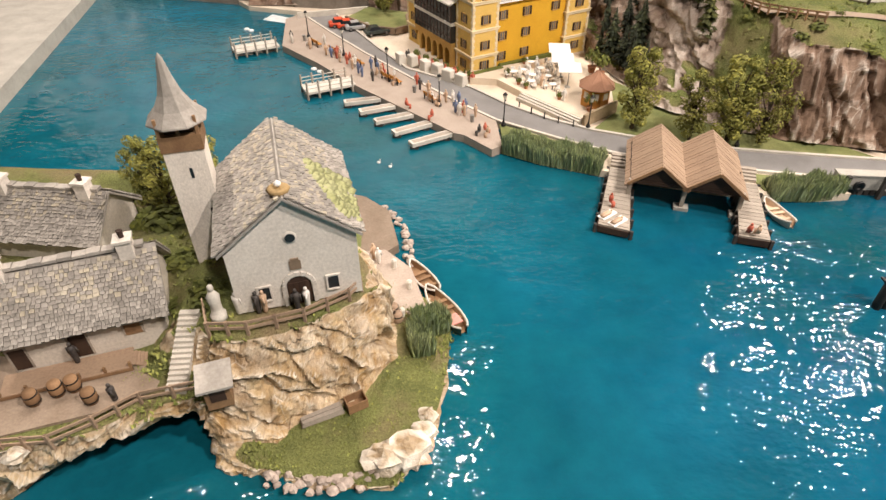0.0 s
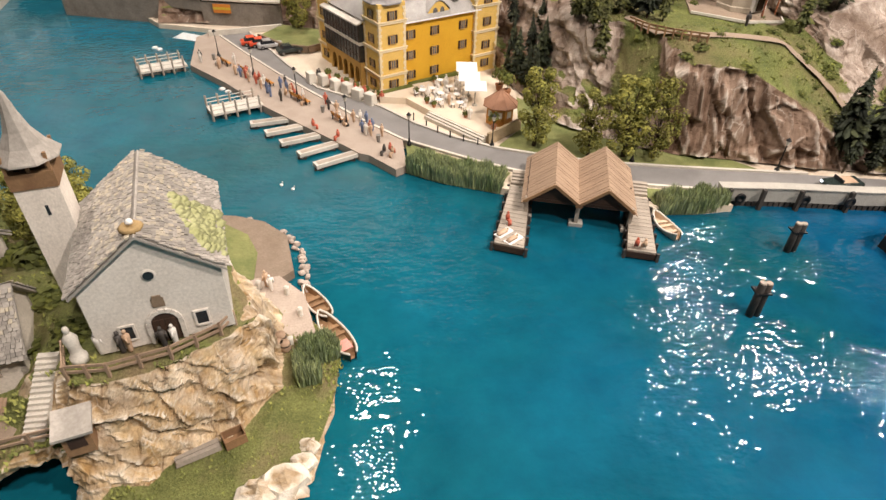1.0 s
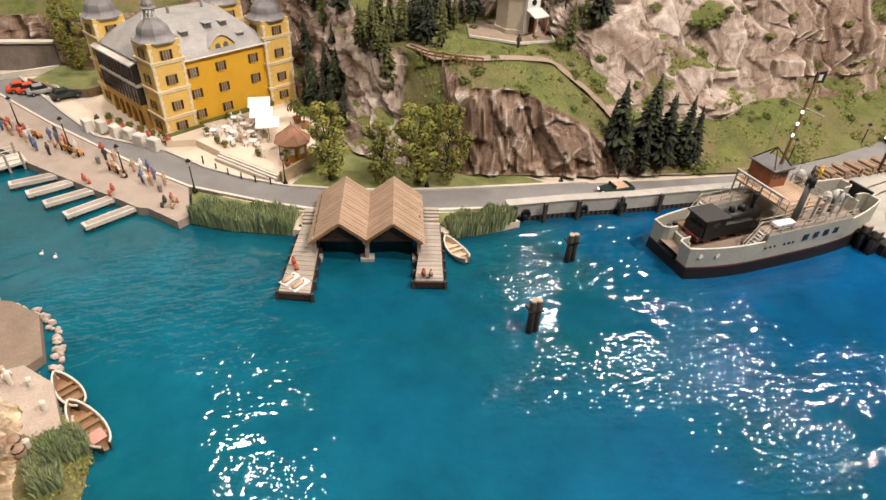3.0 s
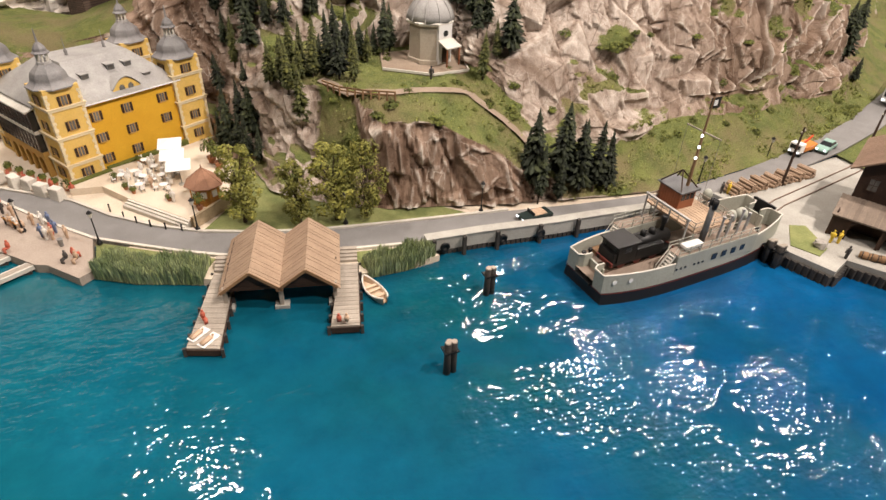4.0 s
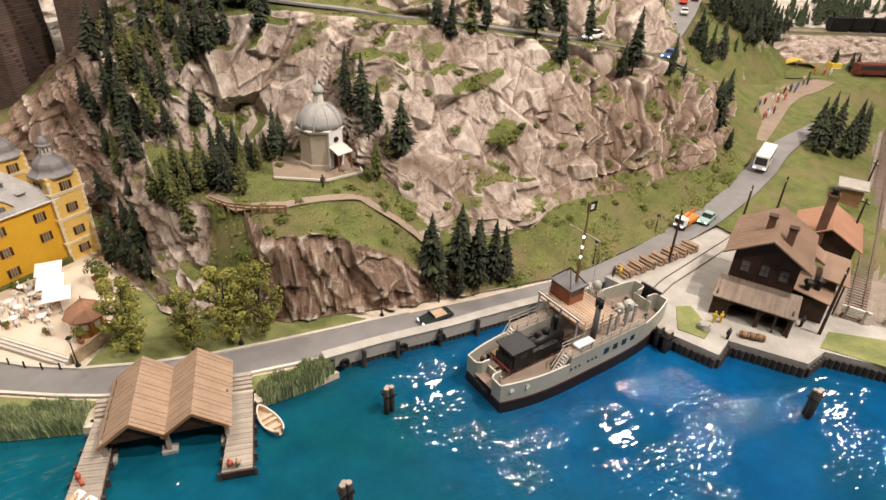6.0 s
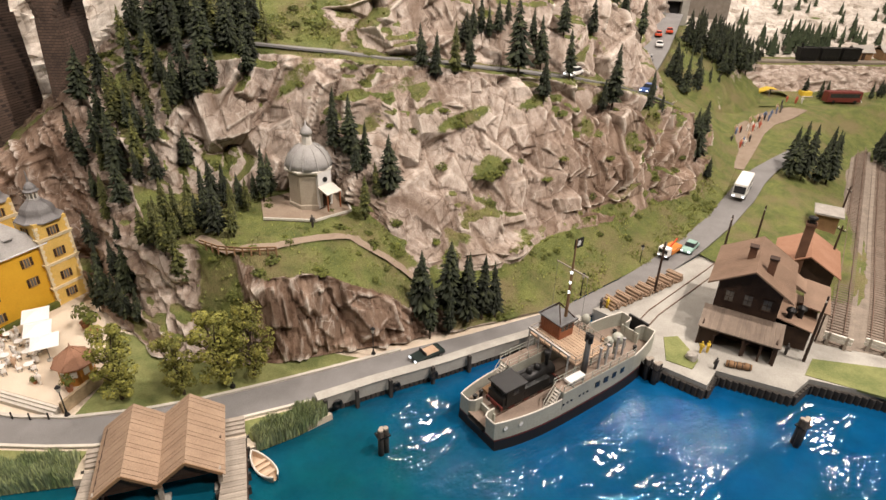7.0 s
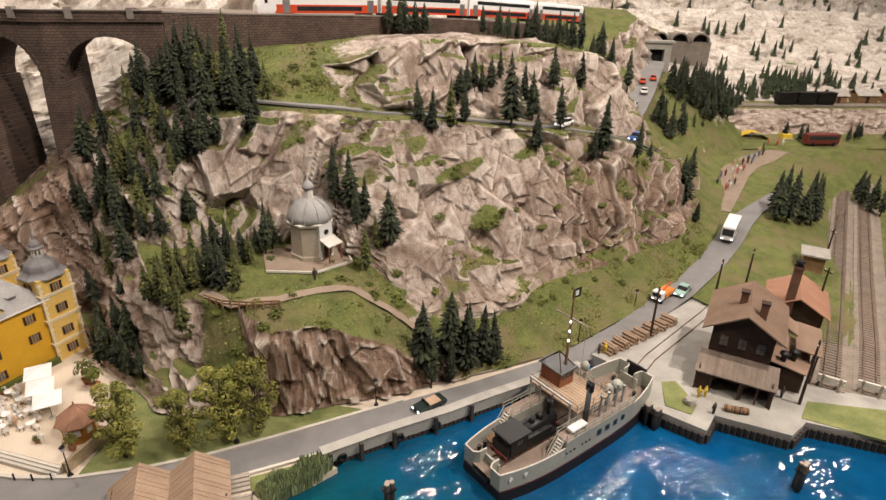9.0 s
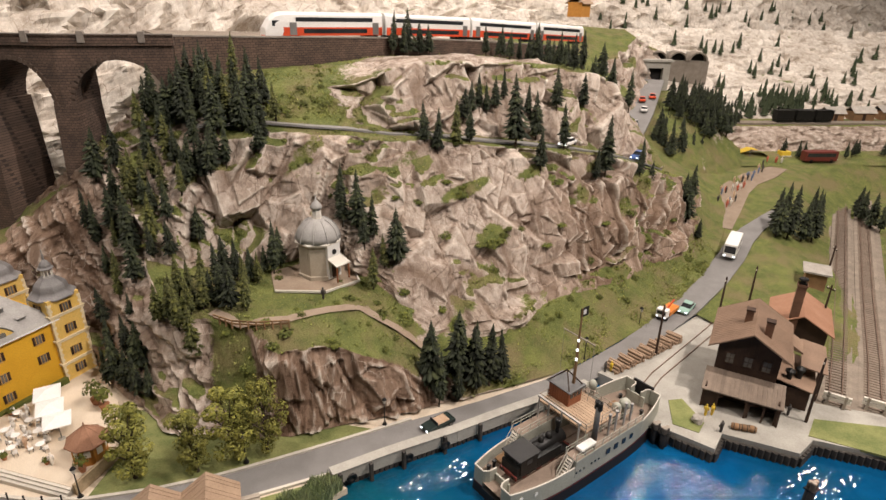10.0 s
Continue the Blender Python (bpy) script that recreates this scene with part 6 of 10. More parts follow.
def tank_engine(x, y, z, rz):
    e = thing("steam_locomotive", x, y, z, rz, "black steam tank engine on the ferry deck", "locomotive")
    part("frame", Shape().box(-4.2, -1.25, 0.75, 4.2, 1.25, 1.1), "iron", e)
    part("boiler", Shape().lathe([(0.78, 0), (0.78, 5.3)], 16, turn(-1.3, 0, 2.15, 0, 0, 90)), "iron", e, "", True)
    part("smokebox_door", Shape().lathe([(0.7, 0), (0.6, 0.12), (0.1, 0.2)], 16, turn(4.0, 0, 2.15, 0, 0, 90)), "iron", e, "", True)
    for y0 in (-1.35, 0.75):
        part("side_tank", Shape().box(-1.2, y0, 1.1, 2.6, y0 + 0.6, 2.25), "iron", e, "", False, 0.05)
    cab = part("cab", Shape().box(-3.8, -1.35, 1.1, -1.2, 1.35, 3.1), "iron", e, "", False, 0.05)
    part("cab_roof", Shape().prism([(-4.2, -1.5), (-0.9, -1.5), (-0.9, 1.5), (-4.2, 1.5)], 3.1, 3.28), "iron", cab, "", False, 0.08)
    for y0 in (-1.37, 1.32):
        part("cab_window", Shape().box(-2.9, y0, 2.2, -2.1, y0 + 0.05, 2.8), "glass", cab)
    for yy in (-0.75, 0.75):
        part("cab_window", Shape().lathe([(0.25, -0.03), (0.25, 0.03)], 10, turn(-3.82, yy, 2.5, 0, 0, 90)), "glass", cab)
    part("bunker", Shape().box(-4.2, -1.2, 1.1, -3.8, 1.2, 2.2), "iron", e)
    part("chimney", Shape().lathe([(0.25, 2.8), (0.2, 3.5), (0.34, 4.3), (0.40, 4.7), (0.22, 4.7)], 12, turn(3.2, 0)), "iron", e, "", True)
    for xx, r in ((1.8, 0.42), (0.5, 0.36)):
        part("dome", Shape().lathe([(r, 2.75), (r, 3.2), (r * 0.7, 3.45), (0.08, 3.55)], 12, turn(xx, 0)), "iron", e, "", True)
    wheel = Shape().lathe([(0.6, -0.08), (0.6, 0.08), (0.52, 0.09), (0.14, 0.12)], 14, turn(0, 0, 0, 0, 90)).mesh("wheel", "hull_red")
    for xx in (-2.6, -0.4, 1.8):
        for yy in (-0.85, 0.85):
            put("wheel", wheel, e, at(xx, yy, 0.62))
    part("coupling_rod", Shape().box(-2.7, -1.0, 0.55, 1.9, -0.94, 0.68), "steel", e)
    for xx in (-4.3, 4.3):
        for yy in (-0.8, 0.8):
            part("buffer", Shape().lathe([(0.1, -0.25), (0.1, 0.1), (0.24, 0.1), (0.24, 0.18)], 9, turn(xx, yy, 0.95, 0, 0, 90 if xx > 0 else -90)), "iron", e)
        part("buffer_beam", Shape().box(xx - 0.1, -1.3, 0.7, xx + 0.1, 1.3, 1.15), "hull_red", e)


ferry()
tank_engine(59.6, 51.95, 2.1, 4.0)


# ---- hotel ----
def hotel():
    h = thing("hotel", 1.7, 91.3, 1.0, 31.5, "yellow castle hotel with cream corner towers and grey roofs", "hotel")
    Z = 0.0
    part("wall", Shape().box(3.9, 0.2, -0.4, 17.0, 0.8, 9.5), "yellow", h, "bright ochre facade")
    part("wall", Shape().box(-0.2, 4.0, -0.4, 0.5, 15.6, 9.5), "yellow", h)
    part("wall", Shape().box(0.5, 14.6, -0.4, 15.8, 15.2, 9.5), "yellow", h)
    part("wall", Shape().box(17.0, 4.5, -0.4, 17.6, 15.2, 9.5), "yellow", h)
    part("plinth", Shape().box(3.9, 0.02, -0.4, 16.2, 0.2, 0.3), "cream", h)
    # steep grey roof with flat crown
    e, r = 9.4, 13.3
    v = [(3.5, -0.35, e), (17.4, -0.35, e), (17.4, 15.6, e), (-0.6, 15.6, e), (-0.6, 3.4, e), (3.5, 3.4, e), (4.8, 5.2, r), (13.6, 5.2, r), (13.6, 10.6, r), (4.8, 10.6, r)]
    part("roof", Shape().add(v, [(0, 1, 7, 6), (1, 2, 8, 7), (2, 3, 9, 8), (3, 4, 5, 0, 6, 9), (6, 7, 8, 9), (0, 5, 4, 3, 2, 1)]), "zinc", h, "pale grey sheet roof")
    part("eave_board", Shape().box(3.6, -0.4, e - 0.18, 17.2, -0.1, e), "white", h)

    # windows: frame, pane and a pair of dark shutters each
    frame_m = Shape().box(-0.42, -0.06, -0.05, -0.34, 0.06, 1.25).box(0.34, -0.06, -0.05, 0.42, 0.06, 1.25).box(-0.42, -0.06, 1.17, 0.42, 0.06, 1.25).box(-0.5, -0.1, -0.12, 0.5, 0.06, -0.03).box(-0.03, -0.05, 0, 0.03, 0.03, 1.2).mesh("window_frame", "yellow_deep")
    pane_m = Shape().box(-0.36, -0.02, 0, 0.36, 0.04, 1.2).mesh("pane", "curtain_glass")
    sh_m = Shape().box(-0.17, -0.05, 0, 0.17, 0.0, 1.2)
    for k in range(5):
        sh_m.box(-0.14, -0.075, 0.08 + k * 0.23, 0.14, -0.05, 0.2 + k * 0.23)
    sh_m = sh_m.mesh("shutter", "dark_wood")

    def window(x, y, z, rz=0.0, shutters=True):
        w = put("window", frame_m, h, at(x, y, z, rz))
        put("pane", pane_m, w, at(0, 0, 0))
        if shutters:
            put("shutter", sh_m, w, at(-0.6, -0.02, 0, 8))
            put("shutter", sh_m, w, at(0.6, -0.02, 0, -8))

    for x in (5.1, 9.2, 14.3):
        for z in (1.1, 4.0, 6.9):
            if x == 14.3 and z == 1.1:
                continue
            window(x, 0.16, z)

    # dark timber verandas on the lake side, arcade below
    ver = part("veranda", Shape().box(-1.0, 4.2, 3.3, -0.2, 15.2, 5.7).box(-1.0, 4.2, 6.2, -0.2, 15.2, 8.6), "veranda", h, "two-storey dark glazed veranda")
    part("veranda_roof", Shape().prism([(-1.4, 4.0), (1.6, 4.0), (1.6, 15.6), (-1.4, 15.6)], [8.6, 9.6, 9.6, 8.6], [8.8, 9.8, 9.8, 8.8]), "white_worn", h)
    part("veranda_band", Shape().box(-1.08, 4.1, 5.75, -0.2, 15.3, 6.15), "white_worn", ver)
    for k in range(12):
        y = 4.3 + k * 0.98
        part("veranda_post", Shape().box(-1.07, y - 0.06, 3.3, -0.98, y + 0.06, 8.6), "dark_wood", ver)
    for z in (4.1, 7.0):
        part("veranda_rail", Shape().box(-1.09, 4.2, z, -1.0, 15.2, z + 0.08), "dark_wood", ver)
    arc = Shape()
    for k in range(6):
        y0 = 4.4 + k * 1.85
        arc.box(-1.0, y0 - 0.25, -0.3, -0.2, y0 + 0.25, 3.3)
        for a in np.linspace(0, math.pi, 7)[:-1]:
            c0 = y0 + 0.92 - 0.68 * math.cos(a)
            c1 = y0 + 0.92 - 0.68 * math.cos(a + math.pi / 6)
            z0, z1 = 1.7 + 0.75 * math.sin(a), 1.7 + 0.75 * math.sin(a + math.pi / 6)
            arc.add([(x, c, z) for x in (-1.0, -0.2) for c, z in ((c0, z0), (c1, z1), (c1, 3.3), (c0, 3.3))], [(0, 1, 2, 3), (7, 6, 5, 4), (0, 4, 5, 1)])
    # The arcade's shade is put into its deeper ochre.
    part("arcade", arc, "yellow_deep", h, "ochre arcade with its shade in the colour")
    # Thin dark sheet on the wall stands for shade between the arches.
    part("arcade_back", Shape().box(-0.21, 4.0, -0.3, -0.18, 15.2, 3.2), "dark_wood", h)

    def tower(x0, y0, w, top, full):
        t = part("tower", Shape().box(x0, y0, -0.6, x0 + w, y0 + w, top), "yellow_pale", h, "ochre corner tower with cream quoins")
        for z in (2.3, 5.9, 9.6):
            part("cornice", Shape().box(x0 - 0.16, y0 - 0.16, z, x0 + w + 0.16, y0 + w + 0.16, z + 0.3).box(x0 - 0.26, y0 - 0.26, z + 0.3, x0 + w + 0.26, y0 + w + 0.26, z + 0.42), "cream", t)
        for cx, cy in ((x0, y0), (x0 + w, y0), (x0, y0 + w)):
            for k in range(int((top - 0.2) / 0.42)):
                l = 0.42 if k % 2 else 0.28
                q = Shape().box(cx - (0.05 if cx == x0 else l), cy - (0.05 if cy == y0 else l), k * 0.42, cx + (l if cx == x0 else 0.05), cy + (l if cy == y0 else 0.05), k * 0.42 + 0.37)
                part("quoin", q, "cream", t)
        for z in (0.6, 3.4, 6.9, 10.1):
            for dx in ((0.5,)):
                window(x0 + w * dx, y0 - 0.04, z)
                window(x0 - 0.04, y0 + w * dx, z, -90)
        c = (x0 + w / 2, y0 + w / 2)
        R = w * 0.63
        zz = np.linspace(0, 2.6, 16)
        bell = [(R * float(np.interp(z, [0, 0.25, 0.6, 1.0, 1.5, 2.0, 2.35, 2.6], [1.06, 0.88, 0.77, 0.745, 0.68, 0.50, 0.34, 0.24])), top + float(z)) for z in zz]
        on = part("onion_roof", Shape().lathe([(R * 1.06, top - 0.15)] + bell, 8, turn(c[0], c[1]), math.pi / 8), "onion_zinc", t, "grey onion roof")
        for k in range(8):
            a = math.pi / 8 + k * math.pi / 4
            part("lantern_post", Shape().box(-0.08, -0.08, 0, 0.08, 0.08, 1.15, turn(c[0] + 0.58 * math.cos(a), c[1] + 0.58 * math.sin(a), top + 2.5)), "white_worn", on)
        part("lantern_base", Shape().lathe([(0.85, top + 2.4), (0.8, top + 2.62), (0.68, top + 2.7)], 8, turn(c[0], c[1]), math.pi / 8), "zinc", on)
        part("lantern_dome", Shape().lathe([(0.95, top + 3.6), (1.0, top + 3.7), (0.75, top + 3.9), (0.7, top + 4.2), (0.45, top + 4.6), (0.14, top + 4.9), (0.05, top + 6.4)], 8, turn(c[0], c[1]), math.pi / 8), "onion_zinc", on)

    tower(-0.3, -0.4, 4.2, 12.3, True)
    tower(16.2, -0.3, 4.4, 12.2, True)
    tower(-0.6, 14.2, 4.2, 12.3, True)
    tower(15.8, 10.8, 4.2, 12.3, True)

    # half-round dormer with two arched lights, and small dormers
    d = part("gable_dormer", Shape().add([(8.1 + 3.7 * i / 10, 0.3, 9.4 + 0.55 + 1.35 * math.sin(math.pi * i / 10)) for i in range(11)] + [(8.1, 0.3, 9.4), (11.8, 0.3, 9.4)], [list(range(11))[::-1] + [11, 12]][0:1]), "yellow_pale", h, "curved ochre gable dormer")
    cap = Shape()
    ring = [(8.0 + 3.9 * i / 10, 9.4 + 0.62 + 1.42 * math.sin(math.pi * i / 10)) for i in range(11)]
    for (xa, za), (xb, zb) in zip(ring, ring[1:]):
        cap.add([(xa, 0.1, za), (xb, 0.1, zb), (xb, 3.6, zb), (xa, 3.6, za), (xa, 0.1, za + 0.12), (xb, 0.1, zb + 0.12), (xb, 3.6, zb + 0.12), (xa, 3.6, za + 0.12)], [(0, 1, 2, 3), (7, 6, 5, 4), (0, 4, 5, 1)])
    part("dormer_roof", cap, "zinc", d)
    for x in (9.35, 10.55):
        part("arched_light", Shape().add([(x + 0.38 * math.cos(a), 0.26, 10.1 + 0.42 * math.sin(a)) for a in np.linspace(0, math.pi, 8)] + [(x - 0.38, 0.26, 9.6), (x + 0.38, 0.26, 9.6)], [list(range(10))]), "curtain_glass", d)
    for x, y, z in ((13.6, 1.3, 10.0), (6.2, 2.6, 11.2), (9.9, 3.0, 11.6), (12.2, 3.0, 11.5)):
        dm = part("dormer", Shape().box(x - 0.5, y, z, x + 0.5, y + 1.4, z + 0.85), "zinc_dark", h, "small dark dormer")
        part("dormer_pane", Shape().box(x - 0.33, y - 0.04, z + 0.15, x + 0.33, y, z + 0.7), "curtain_glass", dm)
        part("dormer_cap", Shape().box(x - 0.6, y - 0.15, z + 0.85, x + 0.6, y + 1.5, z + 0.95), "zinc", dm)
    for x in (7.0, 12.0):
        part("finial", Shape().lathe([(0.3, 13.1), (0.16, 13.5), (0.24, 13.8), (0.06, 14.2), (0.02, 15.6)], 8, turn(x, 7.8)), "onion_zinc", h)


hotel()
hg = Shape()
m31 = turn(1.7, 91.3, 1.0, 31.5)
hg.box(-1.2, -1.9, 0, 4.2, -1.1, 0.9, m31).box(4.2, -1.1, 0, 16.0, -0.4, 0.9, m31)
HEDGES = hg


# ---- hotel terrace and kiosk ----
single("terrace", Shape().prism([(1.5, 88.2), (5.2, 87.8), (8.3, 83.6), (15.0, 76.0), (19.6, 79.4), (21, 90), (17, 98), (4.2, 91.8), (1.4, 90.6)], 0.6, 1.75), "cream_ground", "pale gravel hotel terrace", "terrace", kind="structure")
ts = thing("terrace_steps", 0, 0, 0, 0, "long low pale steps up to the hotel terrace", "steps")
for k in range(3):
    a, b = Vector((8.3, 83.6)), Vector((15.0, 76.0))
    n = Vector((-0.75, -0.66)) * (0.35 * (3 - k) - 0.02)
    part("step", Shape().prism([tuple(a), tuple(b), tuple(b + n), tuple(a + n)], 0.6, 1.1 + 0.2 * (k + 1)), "kerb", ts)
tw = Shape().beam((15.2, 75.6, 1.5), (19.8, 79.2, 1.9), 0.35, 1.6)
single("terrace_wall", tw, "stone_wall", "tan stone wall at the terrace's end", "wall", kind="structure")


def kiosk(x, y, z):
    k = thing("kiosk", x, y, z, 12, "small orange eight-sided kiosk with a red roof", "kiosk")
    n, R = 8, 1.75
    for i in range(n):
        a = 2 * math.pi * i / n + math.pi / 8
        wl = part("wall_panel", Shape().box(-0.7, -0.07, 0, 0.7, 0.07, 2.5, turn(R * math.cos(a) * 0.92, R * math.sin(a) * 0.92, 0, math.degrees(a) + 90)), "orange_wood", k)
        if i in (4, 5, 6, 7):
            part("pane", Shape().box(-0.35, -0.02, 1.1, 0.35, 0.05, 1.95, turn(R * math.cos(a) * 0.97, R * math.sin(a) * 0.97, 0, math.degrees(a) + 90)), "lit_pane", wl, "bright white window")
    part("roof", Shape().lathe([(2.35, 2.4), (2.35, 2.5), (1.2, 3.5), (0.12, 4.3), (0.05, 4.8)], 8), "red_roof", k, "dull red pointed roof")
    for i in range(8):
        a = 2 * math.pi * i / 8
        part("roof_rib", Shape().beam((2.36 * math.cos(a), 2.36 * math.sin(a), 2.52), (0.1 * math.cos(a), 0.1 * math.sin(a), 4.35), 0.08, 0.08), "red_roof", k)


kiosk(17.2, 80.2, 1.75)


def awning(x, y, z, rz, w, d):
    u = thing("parasol", x, y, z, rz, "large white square parasol over the terrace", "parasol", "parasols")
    part("canopy", Shape().add([(-w / 2, -d / 2, 2.6), (w / 2, -d / 2, 2.6), (w / 2, d / 2, 2.9), (-w / 2, d / 2, 2.9), (0, 0, 3.25), (-w / 2, -d / 2, 2.5), (w / 2, -d / 2, 2.5), (w / 2, d / 2, 2.8), (-w / 2, d / 2, 2.8)], [(0, 1, 4), (1, 2, 4), (2, 3, 4), (3, 0, 4), (5, 6, 1, 0), (6, 7, 2, 1), (7, 8, 3, 2), (8, 5, 0, 3), (8, 7, 6, 5)]), "white", u)
    part("pole", Shape().lathe([(0.06, -0.6), (0.06, 3.1)], 6), "steel", u)
    part("foot", Shape().lathe([(0.4, 0), (0.38, 0.12), (0.1, 0.16)], 10), "concrete", u)


awning(13.8, 91.0, 2.3, -4, 2.95, 2.8)
awning(13.9, 88.1, 2.0, -4, 2.95, 2.8)
awning(14.5, 85.3, 1.75, -4, 2.95, 2.7)


# ---- chapel ----
def chapel(x, y, z, rz):
    c = thing("chapel", x, y, z, rz, "round memorial chapel with grey dome and white front", "chapel")
    part("drum", Shape().lathe([(3.15, -0.5), (3.15, 0.35), (2.95, 0.45), (2.9, 4.9)], 8, None, math.pi / 8), "chapel_tan", c)
    part("front", Shape().box(-1.15, -3.1, 0, 1.15, -2.6, 5.0), "white", c, "white front bay")
    part("cornice", Shape().lathe([(3.05, 4.75), (3.3, 4.9), (3.4, 5.15), (3.25, 5.3)], 8, None, math.pi / 8), "white_worn", c)
    part("dome", Shape().lathe([(3.2, 5.2), (3.0, 6.0), (2.6, 6.9), (2.0, 7.6), (1.2, 8.05), (0.6, 8.2)], 16, None, math.pi / 8), "zinc", c, "grey sheet dome", True)
    part("lantern", Shape().lathe([(0.75, 8.1), (0.7, 8.3), (0.6, 9.5), (0.8, 9.6)], 8), "white_worn", c)
    part("lantern_dome", Shape().lathe([(0.85, 9.6), (0.8, 9.9), (0.5, 10.4), (0.15, 10.7), (0.05, 11.4)], 10), "zinc", c, "", True)
    for k in range(10):
        a = 2 * math.pi * k / 10
        rib = [(3.22, 5.25), (3.03, 6.0), (2.63, 6.9), (2.03, 7.62), (1.22, 8.08)]
        part("dome_rib", Shape().tube([(r * math.cos(a), r * math.sin(a), z0) for r, z0 in rib], 0.07, 5), "zinc", c)
    # Dark panel in the open doorway; the shade within is its colour.
    part("door", Shape().box(-0.55, -3.2, 0.1, 0.55, -3.05, 2.1), "dark_wood", c, "doorway filled by a dark panel for the shade within")
    part("porch_roof", Shape().prism([(-1.3, -4.9), (1.3, -4.9), (1.3, -3.1), (-1.3, -3.1)], [2.35, 2.35, 3.0, 3.0], [2.5, 2.5, 3.15, 3.15]), "white_worn", c, "pale porch roof")
    for sx in (-1.1, 1.1):
        part("porch_post", Shape().box(sx - 0.08, -4.8, 0, sx + 0.08, -4.64, 2.4), "red_wood", c)
    part("round_light", Shape().lathe([(0.38, -0.04), (0.38, 0.08)], 12, turn(0, -3.14, 3.9, 0, 90)), "glass", c)
    for a in (200, 335):
        part("window", Shape().box(-0.3, -0.05, 2.2, 0.3, 0.06, 3.8, turn(2.72 * math.cos(math.radians(a)), 2.72 * math.sin(math.radians(a)), 0, a + 90)), "glass", c)


chapel(49.2, 88.2, 14.3, 20)


# ---- station ----
def station():
    s = thing("station", 91.1, 46.7, 1.9, 28 - 90, "dark brown wooden station with rust-brown sheet roofs", "station")
    # local: front gable on -y
    w, d, ev, rise = 8.6, 9.6, 8.0, 2.5
    part("front_wall", gable_wall(w - 1.2, ev, rise - 0.3, 0, 0.3), "dark_wood", s)
    part("rear_wall", gable_wall(w - 1.2, ev, rise - 0.3, d - 0.3, d), "dark_wood", s)
    for sx in (-1, 1):
        part("side_wall", Shape().box(min(sx * 3.7, sx * 3.4), 0.3, 0, max(sx * 3.7, sx * 3.4), d - 0.3, ev), "dark_wood", s)
    l, r = gable_roof(w - 1.2, d, ev, rise - 0.3, 1.25, 0.2, 1.1)
    part("roof_slope", l, "rust_roof", s)
    part("roof_slope", r, "rust_roof", s)
    for k in range(22):
        for sx in (-1, 1):
            z = 0
            y = -1.0 + k * 0.55
            part("roof_seam", Shape().beam((sx * 4.9, y, ev - 0.42), (0, y, ev + 2.43), 0.05, 0.03), "rust_roof", s)
    for k in range(15):
        x = -3.5 + k * 0.5
        part("wall_batten", Shape().box(x - 0.05, -0.06, 0, x + 0.05, 0, ev + (rise - 0.35) * (1 - abs(x) / 3.7)), "dark_wood", s)
    for x in (-2.1, 0.1, 2.3):
        wn = part("window", Shape().box(x - 0.5, -0.07, 5.0, x + 0.5, 0.02, 6.5), "veranda_pane", s)
        part("window_frame", Shape().box(x - 0.6, -0.12, 4.9, x - 0.47, 0.02, 6.6).box(x + 0.47, -0.12, 4.9, x + 0.6, 0.02, 6.6).box(x - 0.52, -0.12, 6.48, x + 0.52, 0.02, 6.6).box(x - 0.52, -0.14, 4.9, x + 0.52, 0.02, 5.02).box(x - 0.03, -0.1, 5.0, x + 0.03, 0, 6.5).box(x - 0.52, -0.1, 5.7, x + 0.52, 0, 5.76), "dark_wood", wn)
    for y in (2.6, 6.4):
        wn = part("window", Shape().box(3.68, y - 0.5, 4.0, 3.77, y + 0.5, 5.6), "veranda_pane", s)
        part("window_frame", Shape().box(3.7, y - 0.62, 3.9, 3.82, y - 0.5, 5.7).box(3.7, y + 0.5, 3.9, 3.82, y + 0.62, 5.7).box(3.7, y - 0.5, 5.6, 3.82, y + 0.5, 5.7), "dark_wood", wn)
    for x, y in ((-0.9, 4.0), (1.6, 1.8)):
        ch = part("chimney", Shape().box(x - 0.45, y - 0.45, ev + 0.8, x + 0.45, y + 0.45, ev + 3.4), "brick_red", s)
        part("chimney_cap", Shape().box(x - 0.55, y - 0.55, ev + 3.4, x + 0.55, y + 0.55, ev + 3.6), "dark_wood", ch)
    # goods porch in front
    pr = part("porch_roof", Shape().prism([(-4.5, -4.3), (4.9, -4.3), (4.9, 0), (-4.5, 0)], [2.6, 2.6, 3.6, 3.6], [2.75, 2.75, 3.75, 3.75]), "grey_brown_roof", s, "grey-brown porch roof")
    for k in range(18):
        part("porch_board", Shape().beam((-4.4 + k * 0.54, -4.35, 2.78), (-4.4 + k * 0.54, 0, 3.78), 0.4, 0.05), "grey_brown_roof", pr)
    for b in ((-4.2, -4.0, 0, -2.6, -3.8, 2.6), (0.9, -4.0, 0, 1.3, -3.8, 2.6), (4.2, -4.0, 0, 4.5, -3.8, 2.6), (-4.2, -3.8, 0, -4.0, 0, 3.1), (4.3, -3.8, 0, 4.5, 0, 3.1)):
        part("porch_wall", Shape().box(*b), "dark_wood", s)
    part("porch_back", Shape().box(-4.0, -1.2, 0, 4.3, -1.0, 3.2), "dark_wood", s)
    for x in (-4.3, -2.5, 0.9, 2.9, 4.6):
        part("porch_post", Shape().box(x - 0.12, -4.2, 0, x + 0.12, -3.96, 2.75), "dark_wood", s)
    for x in (-1.6, 2.0):
        part("arch_brace", Shape().beam((x - 0.8, -4.1, 1.9), (x, -4.1, 2.7), 0.1, 0.14), "dark_wood", s)
    # lower wing on the track side
    part("wing", Shape().box(3.7, 1.4, 0, 7.9, 9.0, 3.0), "dark_wood", s)
